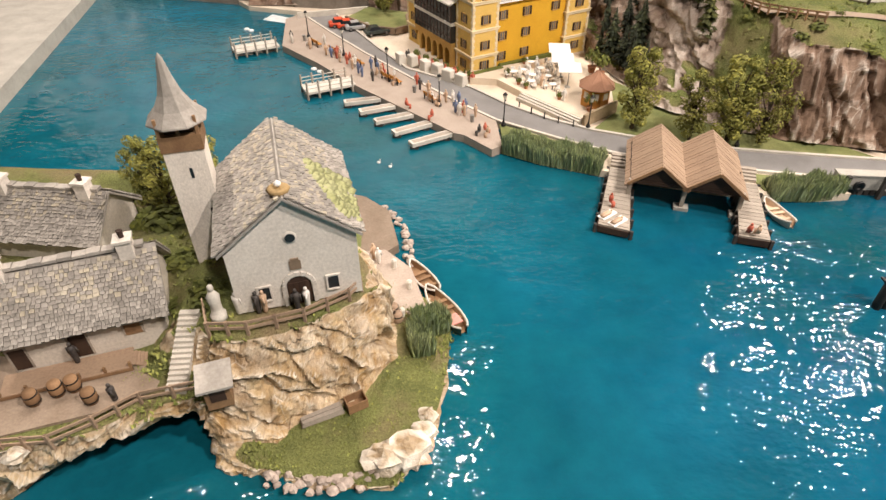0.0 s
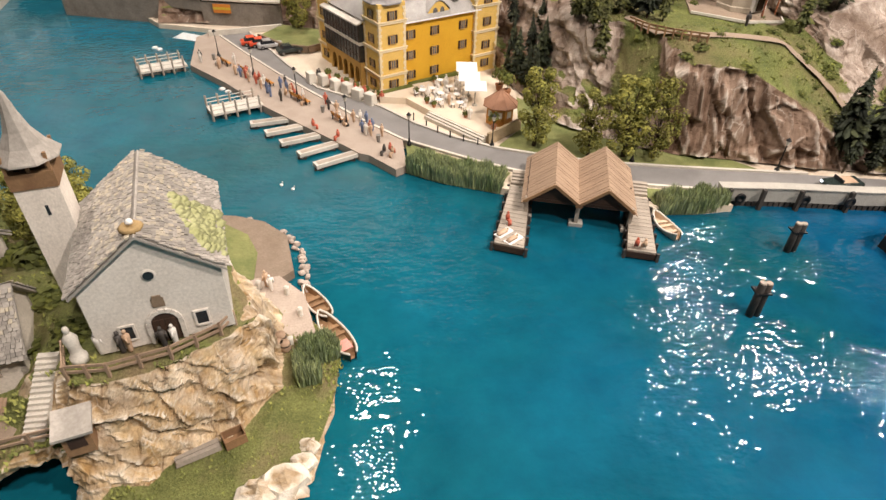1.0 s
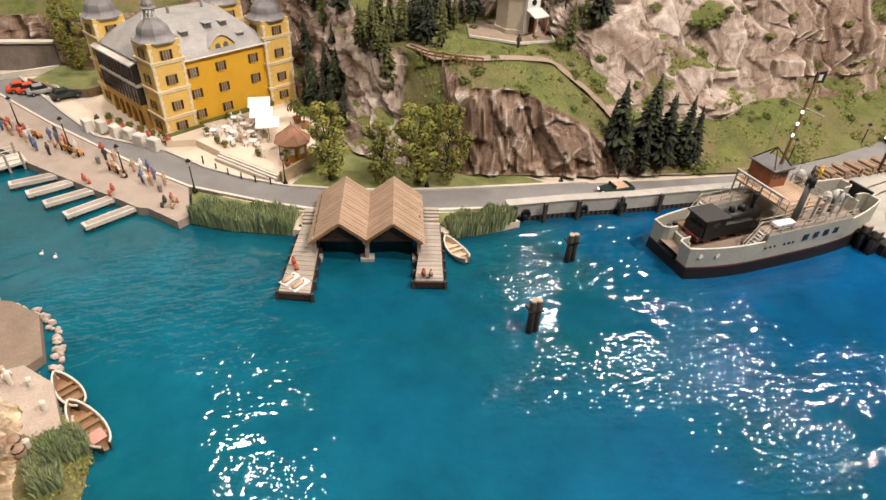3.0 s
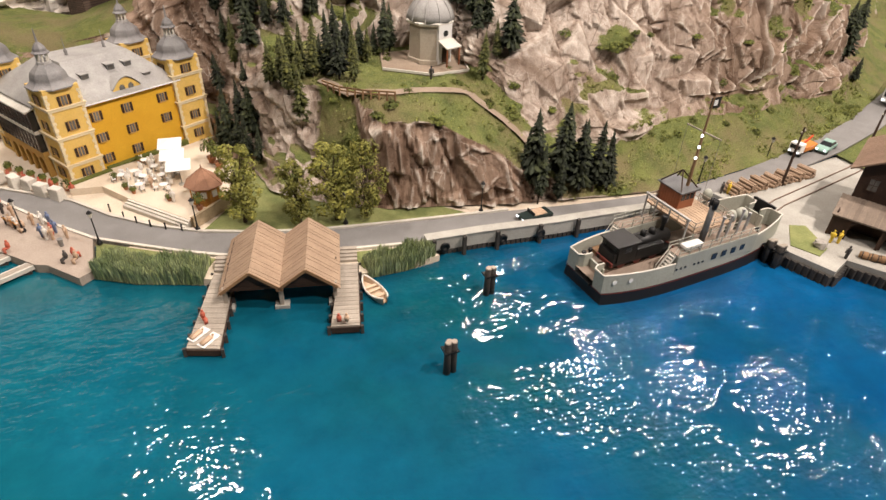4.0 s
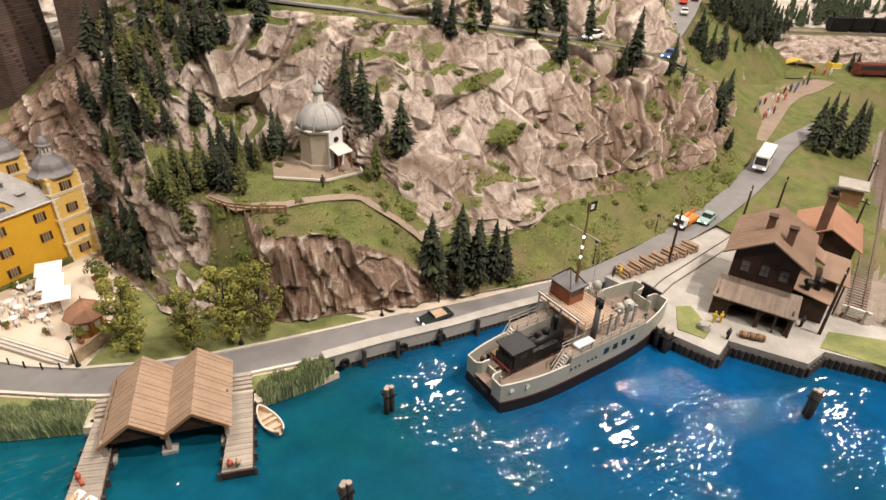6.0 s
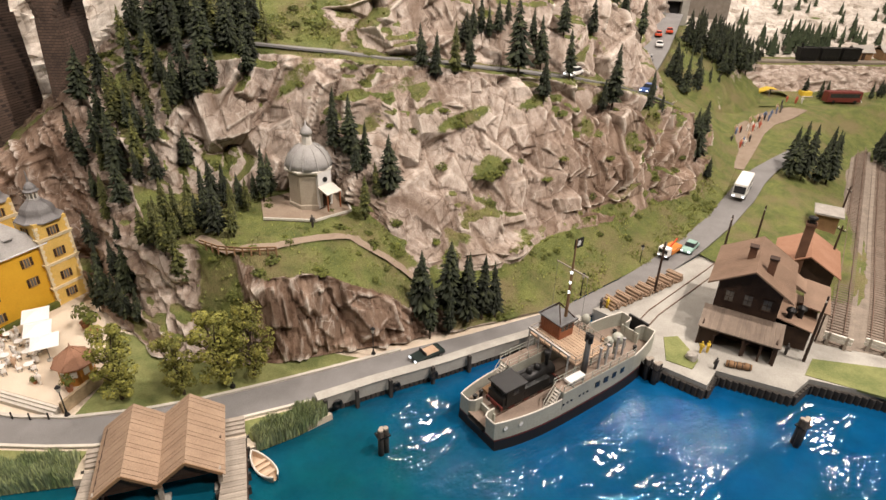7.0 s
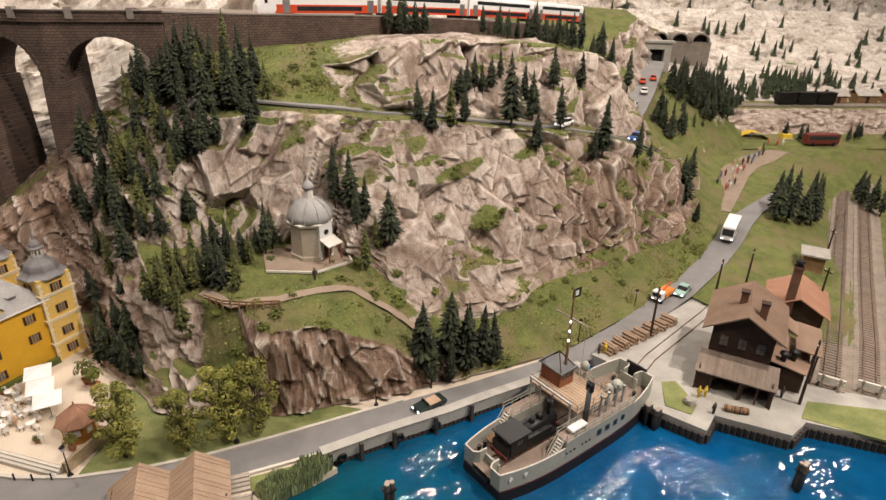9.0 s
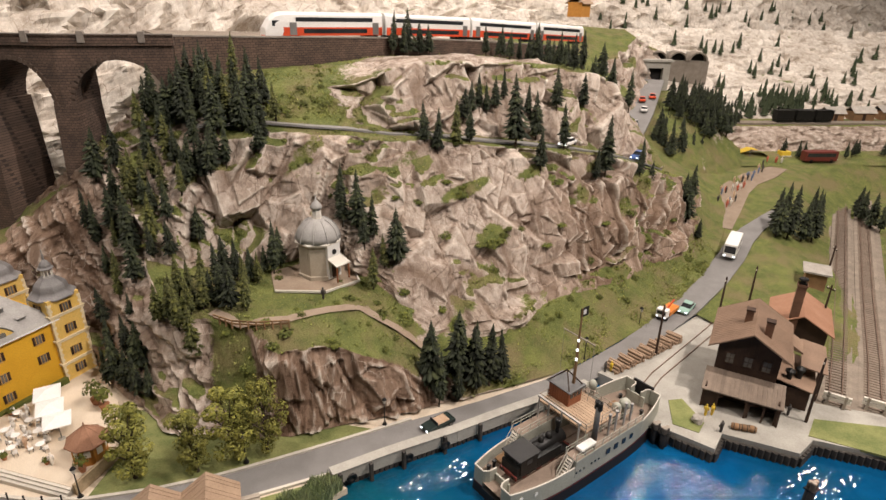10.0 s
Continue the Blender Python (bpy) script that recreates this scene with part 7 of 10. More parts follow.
    part("wing_roof", Shape().prism([(3.7, 0.9), (8.5, 0.9), (8.5, 9.6), (3.7, 9.6)], [3.9, 3.0, 3.0, 3.9], [4.05, 3.15, 3.15, 4.05]), "rust_roof", s)
    for x, y in ((5.2, 2.2), (6.4, 3.4)):
        pot = part("roof_vent", Shape().lathe([(0.35, 3.3), (0.35, 4.6), (0.6, 4.7), (0.6, 5.0), (0.2, 5.3)], 10, turn(x, y)), "iron", s)
    part("cross_gable", Shape().prism([(2.0, 5.6), (6.4, 5.6), (6.4, 9.2), (2.0, 9.2)], [7.0, 5.9, 5.9, 7.0], [8.6, 6.1, 6.1, 8.6]), "rust_roof", s)
    part("platform_canopy", Shape().prism([(6.4, 4.0), (9.6, 4.0), (9.6, 12), (6.4, 12)], [4.9, 4.5, 4.5, 4.9], [5.05, 4.65, 4.65, 5.05]), "rust_roof", s)
    for y in (4.6, 8, 11.4):
        part("canopy_post", Shape().box(9.0, y - 0.1, 0, 9.2, y + 0.1, 4.6), "dark_wood", s)
    for y in (3.0, 5.5, 7.6):
        part("wing_window", Shape().box(7.88, y - 0.4, 1.0, 7.95, y + 0.4, 2.3), "veranda_pane", s)


station()


def rear_shed():
    s = thing("goods_shed", 111.0, 49.6, 1.9, 28 - 90, "brown goods shed with red roof and tall brick chimney", "shed")
    w, d, ev, rise = 7.2, 8.5, 3.6, 2.0
    part("front_wall", gable_wall(w, ev, rise, 0, 0.3), "dark_wood", s)
    part("rear_wall", gable_wall(w, ev, rise, d - 0.3, d), "dark_wood", s)
    for sx in (-1, 1):
        part("side_wall", Shape().box(min(sx * w / 2, sx * (w / 2 - 0.3)), 0.3, 0, max(sx * w / 2, sx * (w / 2 - 0.3)), d - 0.3, ev), "dark_wood", s)
    for sl in gable_roof(w, d, ev, rise, 0.9, 0.18, 0.9):
        part("roof_slope", sl, "red_roof", s)
    ch = part("chimney", Shape().box(-1.9, -0.6, 0, -0.7, 0.6, 10.6).box(-2.0, -0.7, 10.2, -0.6, 0.7, 10.6), "brick_red", s, "tall brown brick chimney")
    part("chimney_pot", Shape().lathe([(0.45, 10.6), (0.4, 10.9), (0.7, 11.3), (0.6, 11.5)], 10, turn(-1.3, 0)), "iron", ch)


rear_shed()
hutb = thing("signal_hut", 133.5, 58.6, 1.9, 28, "small brown signal hut with flat grey roof", "hut")
part("body", Shape().box(-2.0, -1.7, 0, 2.0, 1.7, 4.2), "brown_wood", hutb)
part("roof", Shape().box(-2.6, -2.3, 4.2, 2.6, 2.3, 4.5), "slate", hutb)
part("pane", Shape().box(-1.4, -1.76, 2.6, 1.2, -1.7, 3.6), "glass", hutb)


# ---- viaduct, rail wall and train ----
def viaduct():
    v = thing("viaduct", 0, 0, 0, 0, "soot-brown masonry railway viaduct with tall arches", "viaduct")
    feet = [(38.2, 113.5), (23.1, 118.0), (12.0, 126.3), (2.3, 136.1)]
    top, crown, spring, wd, w2 = 44.9, 41.7, 35.2, 9.0, 1.5
    for i, ((ax, ay), (bx, by)) in enumerate(zip(feet, feet[1:])):
        length = math.hypot(bx - ax, by - ay)
        # local x runs from the first foot to the next, y out of the back
        ang = math.degrees(math.atan2(by - ay, bx - ax)) - 180
        m = turn(bx, by, 0, ang)
        r = (length - 2 * w2) / 2
        c, n = length / 2, 16
        low = [(0, spring)] + [(c - r * math.cos(math.pi * k / n), spring + math.sin(math.pi * k / n) * (crown - spring)) for k in range(n + 1)] + [(length, spring)]
        verts = [p for x, z in low for p in ((x, 0, z), (x, 0, top - 1.2), (x, wd, z), (x, wd, top - 1.2))]
        faces = [f for k in range(0, 4 * len(low) - 4, 4) for f in ((k, k + 4, k + 5, k + 1), (k + 3, k + 7, k + 6, k + 2), (k, k + 2, k + 6, k + 4), (k + 1, k + 5, k + 7, k + 3))]
        e = 4 * len(low)
        ar = part("arch", Shape().add(verts, faces + [(0, 1, 3, 2), (e - 2, e - 1, e - 3, e - 4)], m), "brick", v)
        for k in range(24):
            t0 = math.pi * (k + 0.5) / 24
            rr = r + 0.28
            part("voussoir", Shape().box(-0.3, -0.16, -0.24, 0.3, 0.06, 0.24, m @ turn(c - rr * math.cos(t0), 0, spring + math.sin(t0) * (crown - spring + 0.3), 0, 0, math.degrees(t0))), "brick_dark", ar)
        pt = part("parapet", Shape().box(-0.3, -0.35, top - 1.2, length + 0.3, wd + 0.35, top - 0.75, m).box(-0.3, -0.3, top - 0.75, length + 0.3, 0.1, top + 0.1, m).box(-0.3, -0.42, top + 0.1, length + 0.3, 0.22, top + 0.3, m), "brick", v)
        for k in range(2):
            part("parapet_post", Shape().box(length * (0.25 + 0.5 * k) - 0.45, -0.6, top - 0.75, length * (0.25 + 0.5 * k) + 0.45, 0.35, top + 0.75, m), "brick_grey", pt)
        part("coping", Shape().box(-0.3, -0.5, top + 0.3, length + 0.3, 0.3, top + 0.44, m), "brick_grey", pt)
    for i, (x, y) in enumerate(feet):
        a = feet[max(i - 1, 0)]
        b = feet[min(i + 1, len(feet) - 1)]
        ang = math.degrees(math.atan2(b[1] - a[1], b[0] - a[0])) - 180
        m = turn(x, y, 0, ang)
        q = w2 * 1.02
        part("pier", Shape().add([(-q * 1.5, -1.3, -1), (q * 1.5, -1.3, -1), (q * 1.5, wd + 1.3, -1), (-q * 1.5, wd + 1.3, -1), (-q, 0, spring + 0.2), (q, 0, spring + 0.2), (q, wd, spring + 0.2), (-q, wd, spring + 0.2)], [(3, 2, 1, 0), (4, 5, 6, 7), (0, 1, 5, 4), (1, 2, 6, 5), (2, 3, 7, 6), (3, 0, 4, 7)], m), "brick", v)


viaduct()
WALL = [(38.6, 114.4, 44.9), (44, 116.8, 44.6), (55, 118.2, 44.2), (68, 118.8, 43.9), (78, 119.6, 43.6), (90, 121.2, 43.0), (104, 123.6, 42.2), (118, 126.4, 41.2), (134, 130, 40.0)]
w = Shape()
for a, b in zip(WALL, WALL[1:]):
    w.prism([a[:2], b[:2], (b[0], b[1] + 0.8), (a[0], a[1] + 0.8)], 32.0, [a[2], b[2], b[2], a[2]])
rw = thing("wall_railway", 0, 0, 0, 0, "dark brown masonry retaining wall under the railway", "wall", "", "structure")
part("masonry", w, "brick", rw)
cp = Shape()
for a, b in zip(WALL, WALL[1:]):
    cp.prism([(a[0], a[1] - 0.15), (b[0], b[1] - 0.15), (b[0], b[1] + 0.9), (a[0], a[1] + 0.9)], [a[2], b[2], b[2], a[2]], [a[2] + 0.25, b[2] + 0.25, b[2] + 0.25, a[2] + 0.25])
part("coping", cp, "brick_grey", rw)
bed = Shape()
for a, b in zip(WALL, WALL[1:]):
    bed.prism([(a[0], a[1] + 0.8), (b[0], b[1] + 0.8), (b[0], b[1] + 30), (a[0], a[1] + 30)], 31, [a[2] - 0.5, b[2] - 0.5, b[2] - 0.5, a[2] - 0.5])
single("railway_bed", bed, "ballast", "brown ballast bed of the high railway", "railway", kind="structure")


def train():
    pts = [(54.5, 121.6, 43.8), (78, 123.0, 43.5), (101, 126.6, 42.6), (124, 131.2, 41.3), (146, 137, 40.0)]
    t = thing("double_deck_train", 0, 0, 0, 0, "white and red double-deck passenger train on the high line", "train")
    for i, (a, b) in enumerate(zip(pts, pts[1:])):
        a, b = Vector(a), Vector(b)
        dirv = b - a
        L = dirv.length - 0.5
        m = Matrix.Translation(a) @ dirv.to_track_quat("X", "Z").to_matrix().to_4x4()
        nose = 2.6 if i == 0 else 0.0
        prof = [(-1.4, 0.6), (-1.45, 1.2), (-1.45, 2.9), (-1.3, 4.0), (-0.8, 4.5), (0.8, 4.5), (1.3, 4.0), (1.45, 2.9), (1.45, 1.2), (1.4, 0.6)]
        rings = []
        for x, k in ([(0.0, 0.35), (0.9, 0.7), (2.0, 0.92), (3.2, 1.0)] if nose else [(0.0, 1.0)]) + [(L, 1.0)]:
            rings.append([(x, y * (0.75 + 0.25 * k), 0.6 + (z - 0.6) * k) for y, z in prof])
        body = Shape()
        n = len(prof)
        vv = [p for rg in rings for p in rg]
        ff = [(r * n + j, r * n + (j + 1) % n, (r + 1) * n + (j + 1) % n, (r + 1) * n + j) for r in range(len(rings) - 1) for j in range(n)] + [list(range(n)), list(range((len(rings) - 1) * n, len(rings) * n))[::-1]]
        c = part("coach", Shape().add(vv, [f[::-1] for f in ff], m), "white", t, "white double-deck coach")
        s0 = 3.3 if nose else 0.3
        part("red_band", Shape().box(s0, -1.5, 0.6, L - 0.1, -1.44, 2.0, m), "red", c, "red lower side")
        if nose:
            part("red_nose", Shape().add([(-0.06, -0.9, 0.62), (3.3, -1.47, 0.62), (3.3, -1.47, 2.0), (0.9, -1.3, 2.0), (-0.06, 0.9, 0.62), (0.85, 1.2, 2.0)], [(0, 1, 2, 3), (0, 3, 5, 4)], m), "red", c)
            part("windscreen", Shape().box(1.2, -1.4, 2.2, 2.4, -1.36, 3.1, m), "glass", c)
        part("window_strip", Shape().box(s0 + 2.2, -1.49, 2.95, L - 2.2, -1.42, 3.65, m), "glass", c)
        part("window_strip", Shape().box(s0 + 3.6, -1.53, 1.0, L - 3.4, -1.48, 1.75, m), "glass", c)
        for x in (s0 + 1.0, L - 2.2):
            part("door", Shape().box(x, -1.53, 0.7, x + 1.3, -1.46, 2.8, m), "steel", c)
        part("bogie", Shape().box(s0 + 0.5, -1.2, 0, s0 + 3.0, 1.2, 0.6, m).box(L - 3.4, -1.2, 0, L - 0.9, 1.2, 0.6, m), "iron", c)


train()


# ---- trees and plants ----
def fir_crown(h, r, seed, thin=1.0):
    """Whorls of drooping, ragged sprays round the trunk."""
    g = random.Random(seed)
    s = Shape()
    levels = int(25 + h * 0.6)
    for k in range(levels):
        f = k / (levels - 1)
        z = h * (0.17 + 0.81 * f)
        rad = r * (1 - f) ** 0.8 * min(1, 0.62 + f * 2.2) * g.uniform(0.66, 1.2) + 0.1
        n = int(14 - 7 * f)
        a0 = g.random() * 6.3
        for j in range(n):
            if g.random() < 0.16:
                continue
            a = a0 + 6.283 * j / n + g.uniform(-0.25, 0.25)
            l = rad * g.uniform(0.7, 1.15)
            droop = l * g.uniform(0.05, 0.55)
            c, sn = math.cos(a), math.sin(a)
            wd = (0.14 + 0.20 * l / r) * g.uniform(0.8, 1.2) * thin
            up = h / levels * g.uniform(0.5, 1.0)

            def q(u, v, dz):
                return (c * u - sn * v, sn * u + c * v, z + dz)
            s.add([q(0, 0, 0), q(l * 0.45, wd, -droop * 0.35), q(l, wd * 0.25, -droop), q(l * 1.05, -wd * 0.1, -droop * 1.05), q(l * 0.5, -wd, -droop * 0.4), q(l * 0.5, 0, -droop * 0.1 + up * 0.55), q(l * 0.72, wd * 0.9, -droop * 0.95), q(l * 0.75, -wd * 0.85, -droop * 1.0)],
                  [(0, 1, 5), (1, 2, 5), (2, 3, 5), (3, 4, 5), (4, 0, 5), (1, 6, 2), (3, 7, 4)])
    s.lathe([(0.1, h * 0.93), (0.05, h * 1.02)], 4)
    return s


def fir(seed, mat, label, h=10.0, r=1.9):
    t = thing("fir_tree", 0, 0, -200, 0, label, "fir tree", "fir trees")
    part("trunk", Shape().lathe([(0.17, -0.6), (0.14, h * 0.4), (0.05, h * 0.95)], 6), "bark", t)
    part("crown", fir_crown(h, r, seed), mat, t)
    return t


DARK = [fir(31 + k, "needles", "dark green model fir tree on the rocky slope", 10.0, 1.5 + 0.13 * k) for k in range(6)]
LIGHT = [fir(51 + k, "needles_light", "yellow-green young fir tree on the slope", 10.0, 1.55 + 0.2 * k) for k in range(2)]
used = set()
tree_rng = random.Random(5)


def ground_at(x, y):
    for q in (hill, east_q):
        if q[..., 0].min() < x < q[..., 0].max() and q[..., 1].min() < y < q[..., 1].max():
            z = height_on(q, x, y)
            k = np.min((q[..., 0] - x) ** 2 + (q[..., 1] - y) ** 2)
            if k < 2:
                return z
    return 1.0


def plant(pool, x, y, h, z=None):
    """Stand one of a pool of trees at a place, h metres high."""
    p = tree_rng.choice(pool)
    z = ground_at(x, y) if z is None else z
    k = h / 10.0
    m = at(x, y, z - 0.1, tree_rng.uniform(0, 360), tree_rng.uniform(-3, 3), tree_rng.uniform(-3, 3)) @ Matrix.Diagonal((k * tree_rng.uniform(0.9, 1.2), k * tree_rng.uniform(0.9, 1.2), k, 1))
    if p not in used:
        used.add(p)
        p.matrix_basis = m
        return p
    m2 = m.copy()
    ob = copy_thing(p, Matrix.Identity(4))
    ob.matrix_basis = m2
    return ob


GROVE = [(56.6, 69.4, 10.7), (60.0, 68.9, 10.5), (56.6, 67.6, 8.2), (62.3, 67.4, 9.8), (64.4, 67.0, 10.0), (66.4, 66.6, 8.8), (61.2, 69.2, 8.2), (59.2, 67.2, 6.5), (55.7, 70.0, 5.8), (63.6, 69.0, 8.0)]
CHAPEL_FIRS = [(43.2, 90.5, 8.0), (42.2, 91.6, 4.5), (53.8, 90.0, 7.2), (55.5, 88.2, 9.6), (58.6, 82.5, 8.5), (55.3, 86.0, 6.3), (35.5, 84.4, 7.1), (34.9, 85.8, 5.7), (33.5, 86.6, 5.0), (40.1, 90.4, 5.3), (54.2, 91.5, 6.5), (35.6, 91.0, 6.5), (37.0, 91.8, 7.0), (38.4, 91.6, 6.2), (44.6, 92.0, 6.6), (57.0, 86.6, 6.8)]
YOUNG = [(54.5, 81.9, 6.5), (56.9, 82.9, 5.3), (37.1, 83.2, 5.7), (40.6, 89.2, 5.0), (30.3, 83.9, 7.9), (29.2, 85.4, 6.3), (27.3, 87.9, 5.5), (28.7, 86.6, 6.3), (29.3, 98.8, 8.2), (74.6, 91.4, 7.5), (31.0, 86.2, 5.2), (31.5, 88, 6.5), (32.5, 86, 6.5), (33.5, 90, 6.0), (30.5, 90.4, 6.0), (29.4, 88.4, 5.5), (38.6, 88.6, 5.2)]
TALL = [(38.6, 115.6, 9.0), (38.9, 111.0, 11.5), (41.5, 112.1, 10.2), (42.8, 112.6, 8.2), (43.4, 108.0, 8.5), (44.1, 102.6, 9.6), (49.3, 107.0, 7.4), (33.4, 113.0, 7.5), (34.0, 107.1, 9.4), (31.9, 110.0, 6.5), (27.8, 111.4, 8.9), (47.0, 101.4, 5.7), (44.7, 101.2, 6.5), (36.0, 102.4, 8.1), (40.8, 100.4, 8.0), (45.6, 109.5, 7.5), (36.4, 109.0, 10.0)]
HOTEL_FIRS = [(20.4, 95.4, 6.2), (21.6, 93.4, 7.6), (22.6, 91.2, 6.6), (23.4, 89.2, 6.8), (24.6, 87.6, 5.6), (24.4, 91.0, 7.4), (21.4, 98.6, 6.0), (23.6, 94.4, 6.4)]
UPPER = [(69.7, 92.9, 5.6), (71.5, 92.0, 6.1), (77.0, 90.9, 5.4), (84.8, 88.6, 10.0), (91.6, 91.4, 7.1), (97.1, 92.6, 6.3), (93.9, 86.6, 6.7), (87.7, 85.4, 6.1), (101.4, 83.4, 9.0), (99.4, 83.6, 5.0), (116.1, 92.3, 6.4), (79.4, 96.4, 4.7), (81.2, 96.8, 4.8), (83.0, 96.8, 5.3), (84.4, 96.4, 4.6), (85.8, 96.0, 4.6), (90.3, 92.6, 4.6), (104.2, 93.0, 5.4), (88.0, 96.4, 4.4)]
RIM = [(78.1, 118.4, 6.8), (81.5, 118.8, 7.1), (84.3, 118.8, 5.4), (86.7, 119, 4.9), (80.0, 117.6, 5.4), (99.9, 117.9, 5.0), (106, 121.6, 4.5), (113, 122.6, 4.3), (118, 123.4, 5.1), (103.8, 95.9, 5.4), (109.4, 95.9, 4.1), (111.9, 96.1, 4.7), (107.4, 97.4, 6.0), (113.6, 98.2, 6.4), (116.5, 97.6, 5.6), (119.5, 100, 7.0), (122, 103, 7.5), (125, 106, 7.0)]
EASTSIDE = [(126.4, 82.2, 9.5), (125.1, 83.0, 6.0), (112.5, 82.2, 6.9), (109.4, 82.2, 5.7), (128.4, 83.6, 7.6), (126.5, 79.0, 4.5), (110.8, 83.0, 5.2)]
STATION_GROVE = [(144, 72.4, 9.6), (146, 71.0, 10.5), (148.8, 69.4, 10.4), (152.2, 68.8, 10.2), (156, 69.8, 10.7), (151.7, 73.0, 10.5), (157.9, 72.6, 10.0), (161, 72.5, 9.1), (153.6, 76.1, 9.1), (147, 74.6, 9.8), (179, 71, 8.3), (175.5, 67, 9.4), (174.5, 64.6, 9.3), (182, 73, 8.0)]
for group in (GROVE, CHAPEL_FIRS, TALL, HOTEL_FIRS, UPPER, RIM, EASTSIDE):
    for x, y, h in group:
        plant(DARK, x, y, h * (1.2 if group in (UPPER, RIM) else 0.8 if group is TALL else 1.0))
for x, y, h in YOUNG:
    plant(LIGHT, x, y, h)


def scatter(poly, count, gap, pool, lo, hi, seed):
    """Trees strewn over a plan at no less than gap apart."""
    g = random.Random(seed)
    xs_, ys_ = [p[0] for p in poly], [p[1] for p in poly]
    got, tries = [], 0
    while len(got) < count and tries < 4000:
        tries += 1
        x, y = g.uniform(min(xs_), max(xs_)), g.uniform(min(ys_), max(ys_))
        inside = False
        for (ax, ay), (bx, by) in zip(poly, poly[1:] + poly[:1]):
            if (ay > y) != (by > y) and x < (bx - ax) * (y - ay) / (by - ay) + ax:
                inside = not inside
        if inside and all((x - a) ** 2 + (y - b) ** 2 > gap * gap for a, b in got):
            got.append((x, y))
            plant(pool, x, y, g.uniform(lo, hi))


scatter([(21, 108), (24, 103), (30, 99), (37, 101), (44, 101), (44, 107), (38, 115), (29, 114), (22, 112)], 22, 2.0, DARK * 2 + LIGHT, 4.5, 8.5, 3)
scatter([(33, 101), (38, 99), (45, 99.5), (50, 103), (48, 110), (40, 112), (33, 109)], 22, 2.1, DARK * 2 + LIGHT, 5.5, 9.0, 33)
scatter([(20, 101), (24, 95), (30, 93), (35, 98), (41, 101), (36, 106), (27, 109), (21, 108)], 20, 1.7, DARK + LIGHT, 4.5, 8.0, 13)
scatter([(150, 107), (158, 106), (176, 108), (196, 115), (206, 124), (196, 130), (176, 124), (160, 118), (152, 113)], 95, 1.7, DARK, 6, 9.5, 4)
scatter([(100, 113), (114, 101), (126, 110), (124, 121), (104, 120)], 30, 1.8, DARK, 4.5, 7.5, 23)
scatter([(124, 101), (134, 108), (136, 118), (128, 122), (118, 112)], 16, 2.2, DARK, 5.5, 8, 8)


def broadleaf(seed, h, r, label, mat="leaves"):
    """A model tree: forked trunk and limbs with uneven clumps of small leaves."""
    g = random.Random(seed)
    t = thing("broadleaf_tree", 0, 0, -200, 0, label, "tree", "broadleaf trees")
    limbs = Shape().rod((0, 0, -0.4), (0.1, 0.05, h * 0.4), 0.26, 7, 0.18)
    crown = Shape()
    for k in range(22):
        f = (k + 0.5) / 22
        z = h * (0.12 + 0.81 * f)
        rad = r * math.sqrt(max(0.05, 1 - (abs(f - 0.4) / 0.66) ** 2)) * g.uniform(0.35, 1.0)
        a = k * 2.4 + g.uniform(-0.4, 0.4)
        c = Vector((rad * math.cos(a), rad * math.sin(a), z))
        base = Vector((0, 0, z * 0.55))
        limbs.rod(base, c, 0.09, 5, 0.03)
        cr = r * g.uniform(0.28, 0.46)
        for j in range(150):
            d = Vector((g.gauss(0, 1), g.gauss(0, 1), g.gauss(0, 0.8)))
            d = d.normalized() * cr * g.uniform(0.72, 1.05)
            p = c + d
            n = (d.normalized() + Vector((g.uniform(-0.4, 0.4), g.uniform(-0.4, 0.4), g.uniform(-0.1, 0.6)))).normalized()
            u = n.orthogonal().normalized()
            w = n.cross(u)
            s = g.uniform(0.10, 0.20)
            crown.add([p - u * s, p - w * s * 0.7 + n * 0.05, p + u * s, p + w * s * 0.7 + n * 0.05], [(0, 1, 2, 3)])
    part("trunk", limbs, "bark", t)
    part("crown", crown, mat, t)
    return t


LEAFY = [broadleaf(71 + k, 10.0, 2.1 + 0.15 * k, "olive-green broadleaf model tree beside the road") for k in range(3)]
for x, y, h in ((20.9, 74.9, 10.6), (27.0, 72.2, 9.0), (31.3, 71.9, 10.8), (34.8, 71.6, 10.6)):
    plant(LEAFY, x, y, h, 0.9)
plant(LEAFY, -13.8, 119.4, 12.5, 0.9)
plant(LEAFY, -24.6, 50.6, 7.5, 5.0)
plant(LEAFY, -26.8, 51.6, 6.5, 5.0)
plant(LEAFY, -21.2, 50.0, 8.5, 5.0)
plant(LEAFY, -19.2, 47.0, 7.0, 6.5)
for x, y, h in STATION_GROVE:
    plant(DARK, x, y, h * 0.95, height_on(valley_q, x, y))


def shrub(seed, r, mat="leaves"):
    g = random.Random(seed)
    s = Shape()
    for j in range(150):
        d = Vector((g.gauss(0, 1), g.gauss(0, 1), abs(g.gauss(0, 0.8)))).normalized() * r * g.uniform(0.5, 1.1)
        n = (d + Vector((g.uniform(-1, 1), g.uniform(-1, 1), g.uniform(0, 1))) * r * 0.5).normalized()
        u = n.orthogonal().normalized()
        w = n.cross(u)
        k = g.uniform(0.12, 0.24)
        s.add([d - u * k, d - w * k * 0.7, d + u * k, d + w * k * 0.7], [(0, 1, 2, 3)])
    return s.mesh("shrub", mat)


